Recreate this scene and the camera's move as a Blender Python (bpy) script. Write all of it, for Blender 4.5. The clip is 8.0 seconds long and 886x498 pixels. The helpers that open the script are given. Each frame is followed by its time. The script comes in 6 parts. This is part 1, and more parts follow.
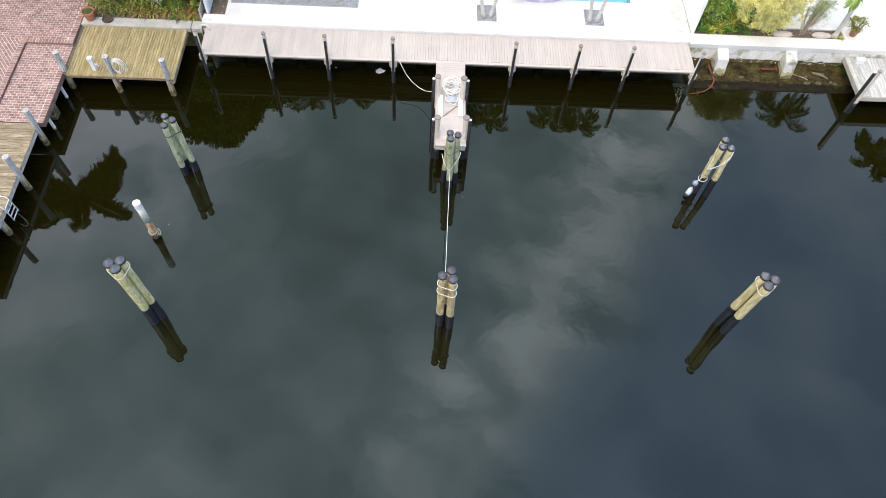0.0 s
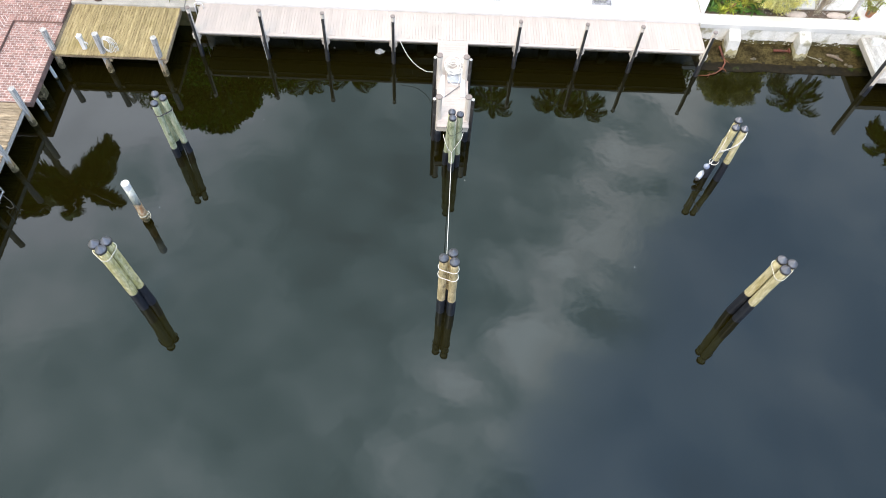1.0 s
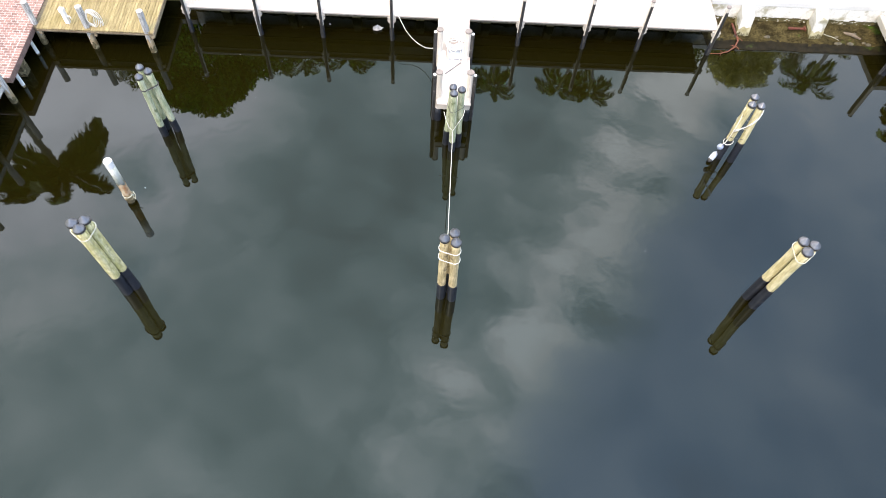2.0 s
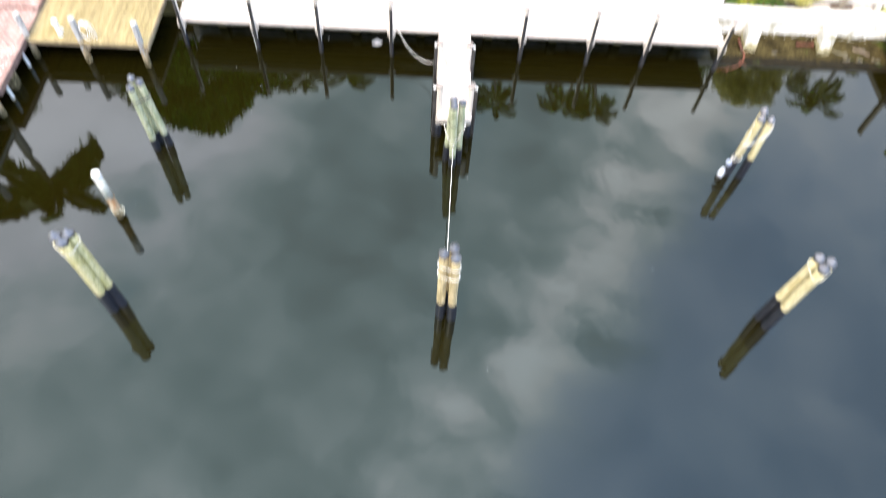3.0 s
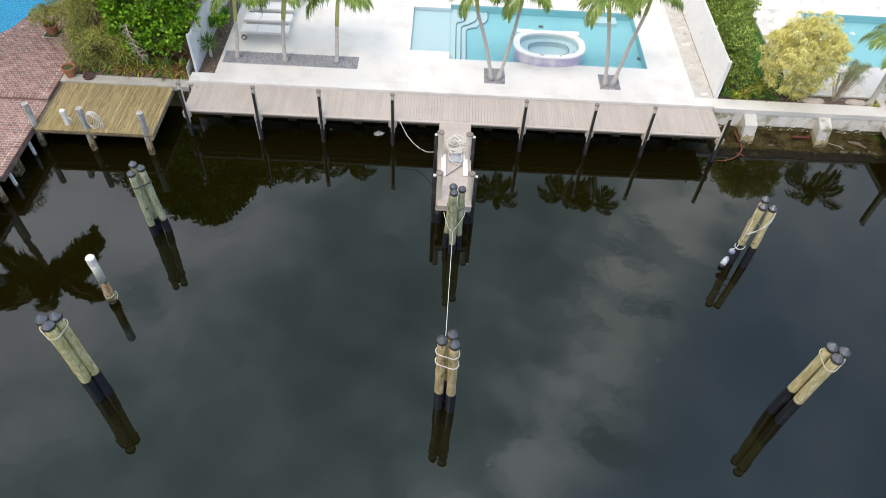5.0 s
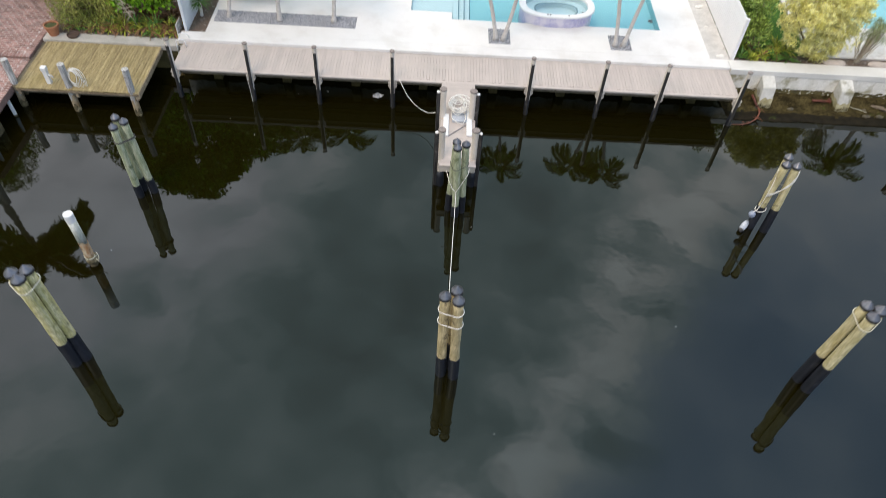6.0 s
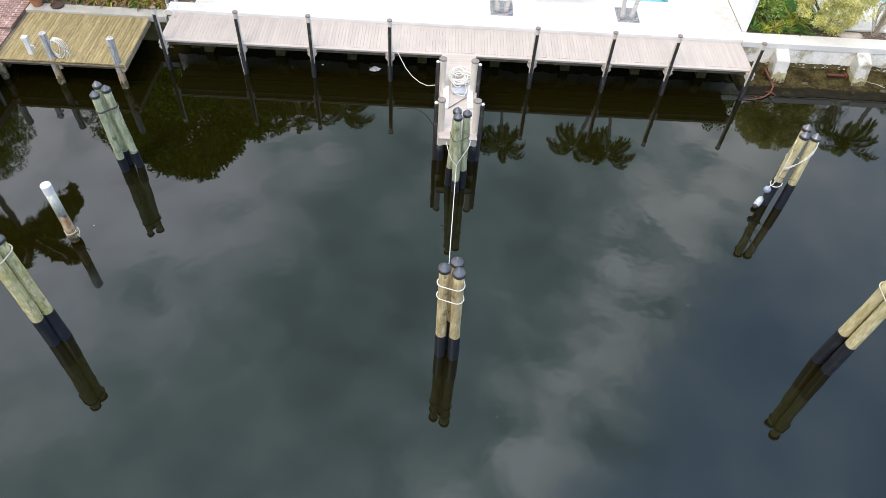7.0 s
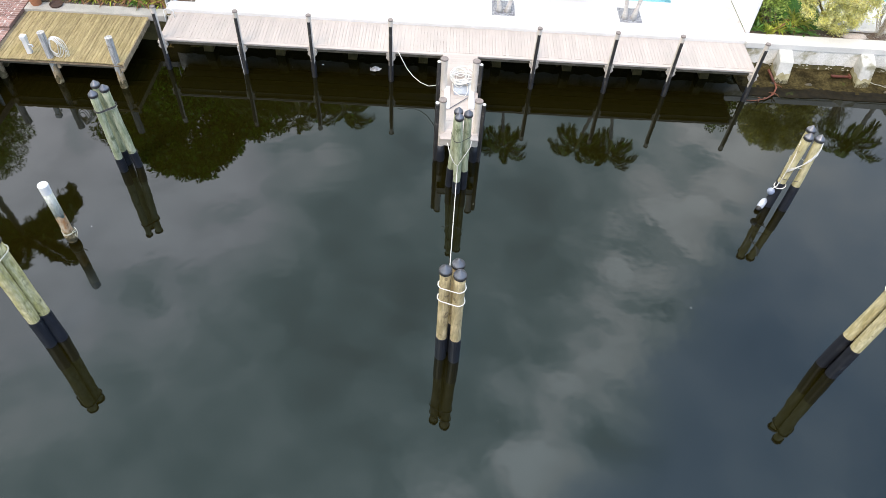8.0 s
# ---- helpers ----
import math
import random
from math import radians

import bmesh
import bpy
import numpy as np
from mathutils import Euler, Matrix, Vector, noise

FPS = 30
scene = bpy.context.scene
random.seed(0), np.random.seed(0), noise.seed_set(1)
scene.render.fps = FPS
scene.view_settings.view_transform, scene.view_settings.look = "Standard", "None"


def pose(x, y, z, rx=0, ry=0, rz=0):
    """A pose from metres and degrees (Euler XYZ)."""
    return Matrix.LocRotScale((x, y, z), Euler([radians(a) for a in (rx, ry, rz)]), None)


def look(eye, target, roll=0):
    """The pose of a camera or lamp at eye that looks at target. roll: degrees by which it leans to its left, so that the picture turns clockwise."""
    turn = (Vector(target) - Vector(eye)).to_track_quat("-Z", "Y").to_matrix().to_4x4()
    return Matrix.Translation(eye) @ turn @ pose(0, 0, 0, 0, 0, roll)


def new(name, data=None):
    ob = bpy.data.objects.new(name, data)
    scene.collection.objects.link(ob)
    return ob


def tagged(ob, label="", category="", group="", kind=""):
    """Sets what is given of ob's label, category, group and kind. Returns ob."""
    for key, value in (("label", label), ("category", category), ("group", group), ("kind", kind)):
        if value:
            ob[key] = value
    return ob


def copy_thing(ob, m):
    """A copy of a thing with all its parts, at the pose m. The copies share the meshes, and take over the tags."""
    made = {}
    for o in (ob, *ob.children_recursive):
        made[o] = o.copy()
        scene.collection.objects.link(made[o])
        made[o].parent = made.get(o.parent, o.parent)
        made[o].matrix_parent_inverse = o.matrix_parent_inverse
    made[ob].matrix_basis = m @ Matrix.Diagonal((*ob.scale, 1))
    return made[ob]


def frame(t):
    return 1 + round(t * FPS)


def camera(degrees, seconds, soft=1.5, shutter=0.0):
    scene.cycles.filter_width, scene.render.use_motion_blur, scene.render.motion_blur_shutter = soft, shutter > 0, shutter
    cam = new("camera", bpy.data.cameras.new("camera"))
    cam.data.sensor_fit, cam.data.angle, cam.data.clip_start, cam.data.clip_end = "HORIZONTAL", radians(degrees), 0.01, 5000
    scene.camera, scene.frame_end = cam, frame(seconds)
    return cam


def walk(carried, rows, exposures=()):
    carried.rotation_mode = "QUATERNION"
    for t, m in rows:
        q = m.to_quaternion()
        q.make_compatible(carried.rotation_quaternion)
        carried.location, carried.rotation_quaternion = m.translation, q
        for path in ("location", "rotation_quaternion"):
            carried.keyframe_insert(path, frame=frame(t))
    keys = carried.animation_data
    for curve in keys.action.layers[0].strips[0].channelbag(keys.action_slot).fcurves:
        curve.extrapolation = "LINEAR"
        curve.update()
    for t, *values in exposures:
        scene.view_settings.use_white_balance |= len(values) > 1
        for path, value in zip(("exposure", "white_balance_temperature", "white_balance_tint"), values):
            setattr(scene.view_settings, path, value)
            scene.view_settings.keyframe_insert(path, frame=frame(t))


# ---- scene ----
cam = camera(64.2, 8.0, soft=0.45, shutter=1.0)
PATH = [
    (0, (-0.186, -0.09, 21.776), (-0.119, 0.941, 20.064), 4.9),
    (0.5, (-0.166, -0.073, 21.319), (-0.1, 0.958, 19.606), 4.9),
    (1, (-0.122, -0.03, 20.698), (-0.06, 0.999, 18.984), 4.8),
    (1.5, (-0.119, 0.078, 20.093), (-0.056, 1.101, 18.375), 4.9),
    (2.8, (-0.067, 0.345, 18.614), (-0.002, 1.377, 16.901), 5.2),
    (3, (-0.033, 0.39, 18.57), (0.026, 1.476, 16.891), 4.8),
    (3.5, (0.035, 0.509, 18.587), (0.082, 1.764, 17.03), 4.1),
    (4, (0.103, 0.498, 18.577), (0.143, 1.798, 17.057), 3.8),
    (4.5, (0.109, 0.449, 18.508), (0.149, 1.751, 16.991), 3.9),
    (6, (0.124, 0.428, 16.289), (0.162, 1.729, 14.771), 4.0),
    (6.5, (0.165, 0.568, 15.419), (0.203, 1.862, 13.895), 4.0),
    (7, (0.197, 0.646, 15.11), (0.234, 1.941, 13.586), 4.0),
    (7.5, (0.23, 0.723, 15.024), (0.267, 2.02, 13.502), 4.1),
    (8, (0.186, 0.768, 14.985), (0.222, 2.065, 13.463), 4.1),
]
EXPOSURES = [(0, -0.04, 6950, 17), (1.0, 0.2, 6950, 17), (1.5, 0.42, 7050, 18), (2.8, 0.88, 7150, 19), (3.1, 0.94, 7150, 19), (3.5, 0.5, 7050, 18), (4.0, -0.24, 7200, 17), (4.5, -0.5, 7250, 17), (6.0, -0.5, 7150, 17), (6.5, -0.22, 7050, 17), (7.0, -0.06, 6950, 17), (8.0, 0.09, 6950, 17)]
walk(cam, [(t, look(eye, target, roll)) for t, eye, target, roll in PATH], EXPOSURES)

# ---- sky, sun ----
SUN_ELEV, SUN_AZ = 60.0, 208.0   # degrees; azimuth clockwise from +y


def build_world():
    world = bpy.data.worlds.new("sky")
    scene.world = world
    world.use_nodes = True
    nt = world.node_tree
    nt.nodes.clear()
    N, L = nt.nodes.new, nt.links.new

    def math_node(op, a, b=None, c=None):
        n = N("ShaderNodeMath")
        n.operation = op
        for i, v in enumerate((a, b, c)):
            if v is None:
                continue
            if isinstance(v, (int, float)):
                n.inputs[i].default_value = v
            else:
                L(v, n.inputs[i])
        return n.outputs[0]

    sky = N("ShaderNodeTexSky")
    sky.sky_type, sky.sun_disc = "NISHITA", False
    sky.sun_elevation, sky.sun_rotation = radians(SUN_ELEV), radians(SUN_AZ)
    sky.air_density, sky.dust_density = 1.0, 2.0
    clear = N("ShaderNodeBackground")
    clear.inputs["Strength"].default_value = 0.15
    L(sky.outputs[0], clear.inputs["Color"])
    # cloud layer: the direction is laid onto a flat sheet overhead
    co = N("ShaderNodeTexCoord")
    sep = N("ShaderNodeSeparateXYZ")
    L(co.outputs["Generated"], sep.inputs[0])
    up = math_node("MAXIMUM", sep.outputs[2], 0.06)
    u, v = math_node("DIVIDE", sep.outputs[0], up), math_node("DIVIDE", sep.outputs[1], up)
    comb = N("ShaderNodeCombineXYZ")
    L(u, comb.inputs[0]), L(v, comb.inputs[1])
    big, fine = N("ShaderNodeTexNoise"), N("ShaderNodeTexNoise")
    for n, s, d, r, w in ((big, 2.0, 2.0, 0.45, 0.3), (fine, 7.5, 4.0, 0.43, 0.35)):
        n.inputs["Scale"].default_value, n.inputs["Detail"].default_value = s, d
        n.inputs["Roughness"].default_value, n.inputs["Distortion"].default_value = r, w
        L(comb.outputs[0], n.inputs["Vector"])
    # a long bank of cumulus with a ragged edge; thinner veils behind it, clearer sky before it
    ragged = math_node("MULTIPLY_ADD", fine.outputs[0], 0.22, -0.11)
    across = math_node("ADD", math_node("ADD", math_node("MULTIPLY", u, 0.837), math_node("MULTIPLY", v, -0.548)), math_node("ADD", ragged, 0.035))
    # rows of small puffs across the bank
    lanes, rows = N("ShaderNodeCombineXYZ"), N("ShaderNodeTexNoise")
    L(math_node("MULTIPLY", across, 7.0), lanes.inputs[0])
    L(math_node("MULTIPLY", math_node("ADD", math_node("MULTIPLY", u, 0.548), math_node("MULTIPLY", v, 0.837)), 17.0), lanes.inputs[1])
    L(lanes.outputs[0], rows.inputs["Vector"])
    rows.inputs["Scale"].default_value, rows.inputs["Detail"].default_value, rows.inputs["Distortion"].default_value = 0.9, 1.6, 0.4
    ribbed = math_node("ADD", math_node("MULTIPLY", fine.outputs[0], 0.66), math_node("MULTIPLY", rows.outputs[0], 0.34))
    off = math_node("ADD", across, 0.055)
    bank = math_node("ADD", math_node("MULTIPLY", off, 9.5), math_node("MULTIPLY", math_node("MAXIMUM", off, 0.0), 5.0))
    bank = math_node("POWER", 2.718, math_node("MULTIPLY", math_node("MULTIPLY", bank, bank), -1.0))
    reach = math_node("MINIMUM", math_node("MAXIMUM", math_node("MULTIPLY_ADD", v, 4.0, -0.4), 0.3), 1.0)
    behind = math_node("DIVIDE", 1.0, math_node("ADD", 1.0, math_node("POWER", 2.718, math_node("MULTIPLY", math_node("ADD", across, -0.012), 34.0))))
    amount = math_node("ADD", math_node("MULTIPLY_ADD", big.outputs[0], 0.34, 0.135), math_node("MULTIPLY", math_node("ADD", fine.outputs[0], -0.5), 0.22))
    amount = math_node("ADD", amount, math_node("MULTIPLY_ADD", behind, -0.045, 0.12))
    amount = math_node("ADD", amount, math_node("MULTIPLY", behind, math_node("MULTIPLY_ADD", ribbed, 0.40, -0.17)))
    # a thinner gap in the middle of the cloud sheet
    gap = math_node("ADD", math_node("POWER", math_node("MULTIPLY", math_node("ADD", u, 0.12), 3.2), 2.0), math_node("POWER", math_node("MULTIPLY", math_node("ADD", v, -0.74), 3.6), 2.0))
    amount = math_node("ADD", amount, math_node("MULTIPLY", math_node("POWER", 2.718, math_node("MULTIPLY", gap, -1.0)), -0.12))
    veil = math_node("MULTIPLY", math_node("MAXIMUM", math_node("MULTIPLY_ADD", u, -1.0, -0.15), 0.0), math_node("MINIMUM", math_node("MAXIMUM", math_node("MULTIPLY_ADD", v, 2.0, -0.8), 0.0), 1.0))
    amount = math_node("ADD", amount, math_node("MULTIPLY", math_node("MINIMUM", math_node("MULTIPLY", veil, 1.4), 0.42), math_node("MULTIPLY_ADD", fine.outputs[0], 1.6, 0.15)))
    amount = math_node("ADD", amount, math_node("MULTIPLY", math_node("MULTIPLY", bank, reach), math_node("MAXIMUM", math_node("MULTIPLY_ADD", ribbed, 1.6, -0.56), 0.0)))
    # paler sky low over the east
    low = math_node("MULTIPLY", math_node("MINIMUM", math_node("MAXIMUM", math_node("MULTIPLY_ADD", v, 2.5, -1.8), 0.0), 1.0), math_node("MINIMUM", math_node("MAXIMUM", math_node("MULTIPLY_ADD", u, 3.0, -0.9), 0.0), 1.0))
    amount = math_node("ADD", amount, math_node("MULTIPLY", low, 0.12))
    # clearer towards the zenith on that side
    high = math_node("MULTIPLY", math_node("MINIMUM", math_node("MAXIMUM", math_node("MULTIPLY_ADD", v, -4.0, 2.1), 0.0), 1.0), math_node("MINIMUM", math_node("MAXIMUM", math_node("MULTIPLY_ADD", u, 4.0, -0.7), 0.0), 1.0))
    amount = math_node("ADD", amount, math_node("MULTIPLY", high, -0.07))
    ramp = N("ShaderNodeValToRGB")
    ramp.color_ramp.interpolation = "EASE"
    ramp.color_ramp.elements[0].position, ramp.color_ramp.elements[0].color = 0.05, (0.22, 0.22, 0.22, 1)
    ramp.color_ramp.elements[1].position, ramp.color_ramp.elements[1].color = 0.95, (1, 1, 1, 1)
    L(amount, ramp.inputs[0])
    cloud = N("ShaderNodeBackground")
    hue = N("ShaderNodeValToRGB")
    hue.color_ramp.elements[0].position, hue.color_ramp.elements[0].color = 0.34, (0, 0, 0, 1)
    hue.color_ramp.elements[1].position, hue.color_ramp.elements[1].color = 0.66, (1, 1, 1, 1)
    thin = N("ShaderNodeMix")
    thin.data_type = "RGBA"
    thin.inputs[6].default_value, thin.inputs[7].default_value = (0.43, 0.70, 1.03, 1), (0.70, 0.94, 0.945, 1)
    L(behind, thin.inputs[0])
    tone = N("ShaderNodeMix")
    tone.data_type = "RGBA"
    thick = N("ShaderNodeMix")
    thick.data_type = "RGBA"
    thick.inputs[6].default_value, thick.inputs[7].default_value = (0.965, 0.985, 0.978, 1), (0.99, 0.985, 1.04, 1)
    L(math_node("MINIMUM", math_node("MULTIPLY", veil, 5.0), 1.0), thick.inputs[0]), L(thick.outputs[2], tone.inputs[7])
    L(hue.outputs[0], tone.inputs[0]), L(thin.outputs[2], tone.inputs[6]), L(tone.outputs[2], cloud.inputs["Color"])
    L(amount, hue.inputs[0])
    L(math_node("MULTIPLY", math_node("MULTIPLY_ADD", math_node("MAXIMUM", sep.outputs[2], 0.0), 0.78, 0.22), CLOUD), cloud.inputs["Strength"])
    mix = N("ShaderNodeMixShader")
    L(ramp.outputs[0], mix.inputs[0]), L(clear.outputs[0], mix.inputs[1]), L(cloud.outputs[0], mix.inputs[2])
    out = N("ShaderNodeOutputWorld")
    L(mix.outputs[0], out.inputs["Surface"])


CLOUD = 4.85
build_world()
sun = new("sun", bpy.data.lights.new("sun", "SUN"))
sun.data.energy, sun.data.angle, sun.data.color = 1.7, radians(20), (1.0, 0.83, 0.64)
_e, _a = radians(SUN_ELEV), radians(SUN_AZ)
_s = Vector((math.sin(_a) * math.cos(_e), math.cos(_a) * math.cos(_e), math.sin(_e)))
sun.matrix_world = look(_s * 60, (0, 0, 0))


# ---- materials ----
def material(name, a, b, scale=3.0, rough=0.7, bump=0.15, stretch=(1, 1, 1), stain=None, stain_scale=0.7, stain_at=(0.5, 0.7),
             spread=0.0, islands=0.0, metal=0.0, fine=40.0, bump_size=0.01, translucent=0.0, spec=0.5, grain_range=(0.8, 1.18)):
    """Two colours mixed by noise at two sizes, with an optional stain, brightness spread by object or by island, and fine relief."""
    m = bpy.data.materials.new(name)
    m.use_nodes = True
    nt = m.node_tree
    N, L = nt.nodes.new, nt.links.new
    bsdf = nt.nodes["Principled BSDF"]
    geo, mp = N("ShaderNodeNewGeometry"), N("ShaderNodeMapping")
    mp.inputs["Scale"].default_value = stretch
    L(geo.outputs["Position"], mp.inputs["Vector"])

    def noise_tex(s, detail=4.0, plain=False):
        n = N("ShaderNodeTexNoise")
        n.inputs["Scale"].default_value, n.inputs["Detail"].default_value, n.inputs["Roughness"].default_value = s, detail, 0.6
        L(geo.outputs["Position"] if plain else mp.outputs[0], n.inputs["Vector"])
        return n.outputs[0]

    def ramp(v, lo, hi):
        r = N("ShaderNodeMapRange")
        r.interpolation_type = "SMOOTHSTEP"
        r.inputs[1].default_value, r.inputs[2].default_value = lo, hi
        L(v, r.inputs[0])
        return r.outputs[0]

    def blend(f, c1, c2, mode="MIX"):
        n = N("ShaderNodeMix")
        n.data_type, n.blend_type = "RGBA", mode
        for sock, v in ((n.inputs[0], f), (n.inputs[6], c1), (n.inputs[7], c2)):
            if isinstance(v, (int, float)):
                sock.default_value = v
            elif isinstance(v, tuple):
                sock.default_value = (*v, 1)
            else:
                L(v, sock)
        return n.outputs[2]

    col = blend(ramp(noise_tex(scale), 0.3, 0.7), a, b)
    grain = noise_tex(fine, 3.0)
    g = N("ShaderNodeMapRange")
    g.inputs[1].default_value, g.inputs[2].default_value, g.inputs[3].default_value, g.inputs[4].default_value = 0.3, 0.7, *grain_range
    L(grain, g.inputs[0])
    col = blend(1.0, col, g.outputs[0], "MULTIPLY")
    if stain:
        col = blend(ramp(noise_tex(stain_scale, 5.0, True), *stain_at), col, stain)
    if spread or islands:
        if islands:
            src, k = geo.outputs["Random Per Island"], islands
        else:
            src, k = N("ShaderNodeObjectInfo").outputs["Random"], spread
        r = N("ShaderNodeMapRange")
        r.inputs[3].default_value, r.inputs[4].default_value = 1 - k, 1 + k
        L(src, r.inputs[0])
        col = blend(1.0, col, r.outputs[0], "MULTIPLY")
    L(col, bsdf.inputs["Base Color"])
    bsdf.inputs["Roughness"].default_value, bsdf.inputs["Metallic"].default_value = rough, metal
    bsdf.inputs["Specular IOR Level"].default_value = spec
    if bump:
        bp = N("ShaderNodeBump")
        bp.inputs["Strength"].default_value, bp.inputs["Distance"].default_value = bump, bump_size
        L(grain, bp.inputs["Height"])
        L(bp.outputs[0], bsdf.inputs["Normal"])
    if translucent:
        tr, mx = N("ShaderNodeBsdfTranslucent"), N("ShaderNodeMixShader")
        L(col, tr.inputs["Color"])
        mx.inputs[0].default_value = translucent
        L(bsdf.outputs[0], mx.inputs[1]), L(tr.outputs[0], mx.inputs[2])
        L(mx.outputs[0], nt.nodes["Material Output"].inputs["Surface"])
    return m


def canal_water():
    """Murky still water: a dark olive body under a mirror-smooth surface with faint ripples."""
    m = bpy.data.materials.new("canal_water")
    m.use_nodes = True
    nt = m.node_tree
    N, L = nt.nodes.new, nt.links.new
    b = nt.nodes["Principled BSDF"]
    geo = N("ShaderNodeNewGeometry")
    n1 = N("ShaderNodeTexNoise")
    n1.inputs["Scale"].default_value, n1.inputs["Detail"].default_value = 0.12, 4.0
    L(geo.outputs["Position"], n1.inputs["Vector"])
    mx = N("ShaderNodeMix")
    mx.data_type = "RGBA"
    mx.inputs[6].default_value, mx.inputs[7].default_value = (*WATER_BODY, 1), (WATER_BODY[0] * 0.8, WATER_BODY[1] * 1.05, WATER_BODY[2] * 1.3, 1)
    L(n1.outputs[0], mx.inputs[0]), L(mx.outputs[2], b.inputs["Base Color"])
    b.inputs["Roughness"].default_value, b.inputs["IOR"].default_value = 0.028, 1.49
    b.inputs["Specular Tint"].default_value = (0.655, 0.872, 1.0, 1)
    rip, fine, amp = N("ShaderNodeTexNoise"), N("ShaderNodeTexNoise"), N("ShaderNodeTexNoise")
    for n, scale, detail in ((rip, 1.6, 0.0), (fine, 4.6, 0.4), (amp, 0.22, 1.0)):
        n.inputs["Scale"].default_value, n.inputs["Detail"].default_value = scale, detail
        L(geo.outputs["Position"], n.inputs["Vector"])
    both, mu = N("ShaderNodeMath"), N("ShaderNodeMath")
    both.operation, both.inputs[1].default_value = "MULTIPLY_ADD", 0.42
    mu.operation = "MULTIPLY"
    L(fine.outputs[0], both.inputs[0]), L(rip.outputs[0], both.inputs[2])
    L(both.outputs[0], mu.inputs[0]), L(amp.outputs[0], mu.inputs[1])
    bp = N("ShaderNodeBump")
    bp.inputs["Strength"].default_value, bp.inputs["Distance"].default_value = 0.07, 0.05
    L(mu.outputs[0], bp.inputs["Height"]), L(bp.outputs[0], b.inputs["Normal"])
    return m


def pool_water(name, tint):
    """Clear water: lets light through with a tint, and mirrors by Fresnel."""
    m = bpy.data.materials.new(name)
    m.use_nodes = True
    nt = m.node_tree
    N, L = nt.nodes.new, nt.links.new
    nt.nodes.remove(nt.nodes["Principled BSDF"])
    tr, gl, fr, mx = N("ShaderNodeBsdfTransparent"), N("ShaderNodeBsdfGlossy"), N("ShaderNodeFresnel"), N("ShaderNodeMixShader")
    tr.inputs[0].default_value = (*tint, 1)
    gl.inputs["Roughness"].default_value, fr.inputs[0].default_value = 0.03, 1.17
    geo, n = N("ShaderNodeNewGeometry"), N("ShaderNodeTexNoise")
    n.inputs["Scale"].default_value, n.inputs["Detail"].default_value = 4.0, 3.0
    bp = N("ShaderNodeBump")
    bp.inputs["Strength"].default_value, bp.inputs["Distance"].default_value = 0.3, 0.02
    L(geo.outputs["Position"], n.inputs["Vector"]), L(n.outputs[0], bp.inputs["Height"])
    L(bp.outputs[0], gl.inputs["Normal"]), L(bp.outputs[0], fr.inputs["Normal"])
    L(fr.outputs[0], mx.inputs[0]), L(tr.outputs[0], mx.inputs[1]), L(gl.outputs[0], mx.inputs[2])
    L(mx.outputs[0], nt.nodes["Material Output"].inputs["Surface"])
    return m


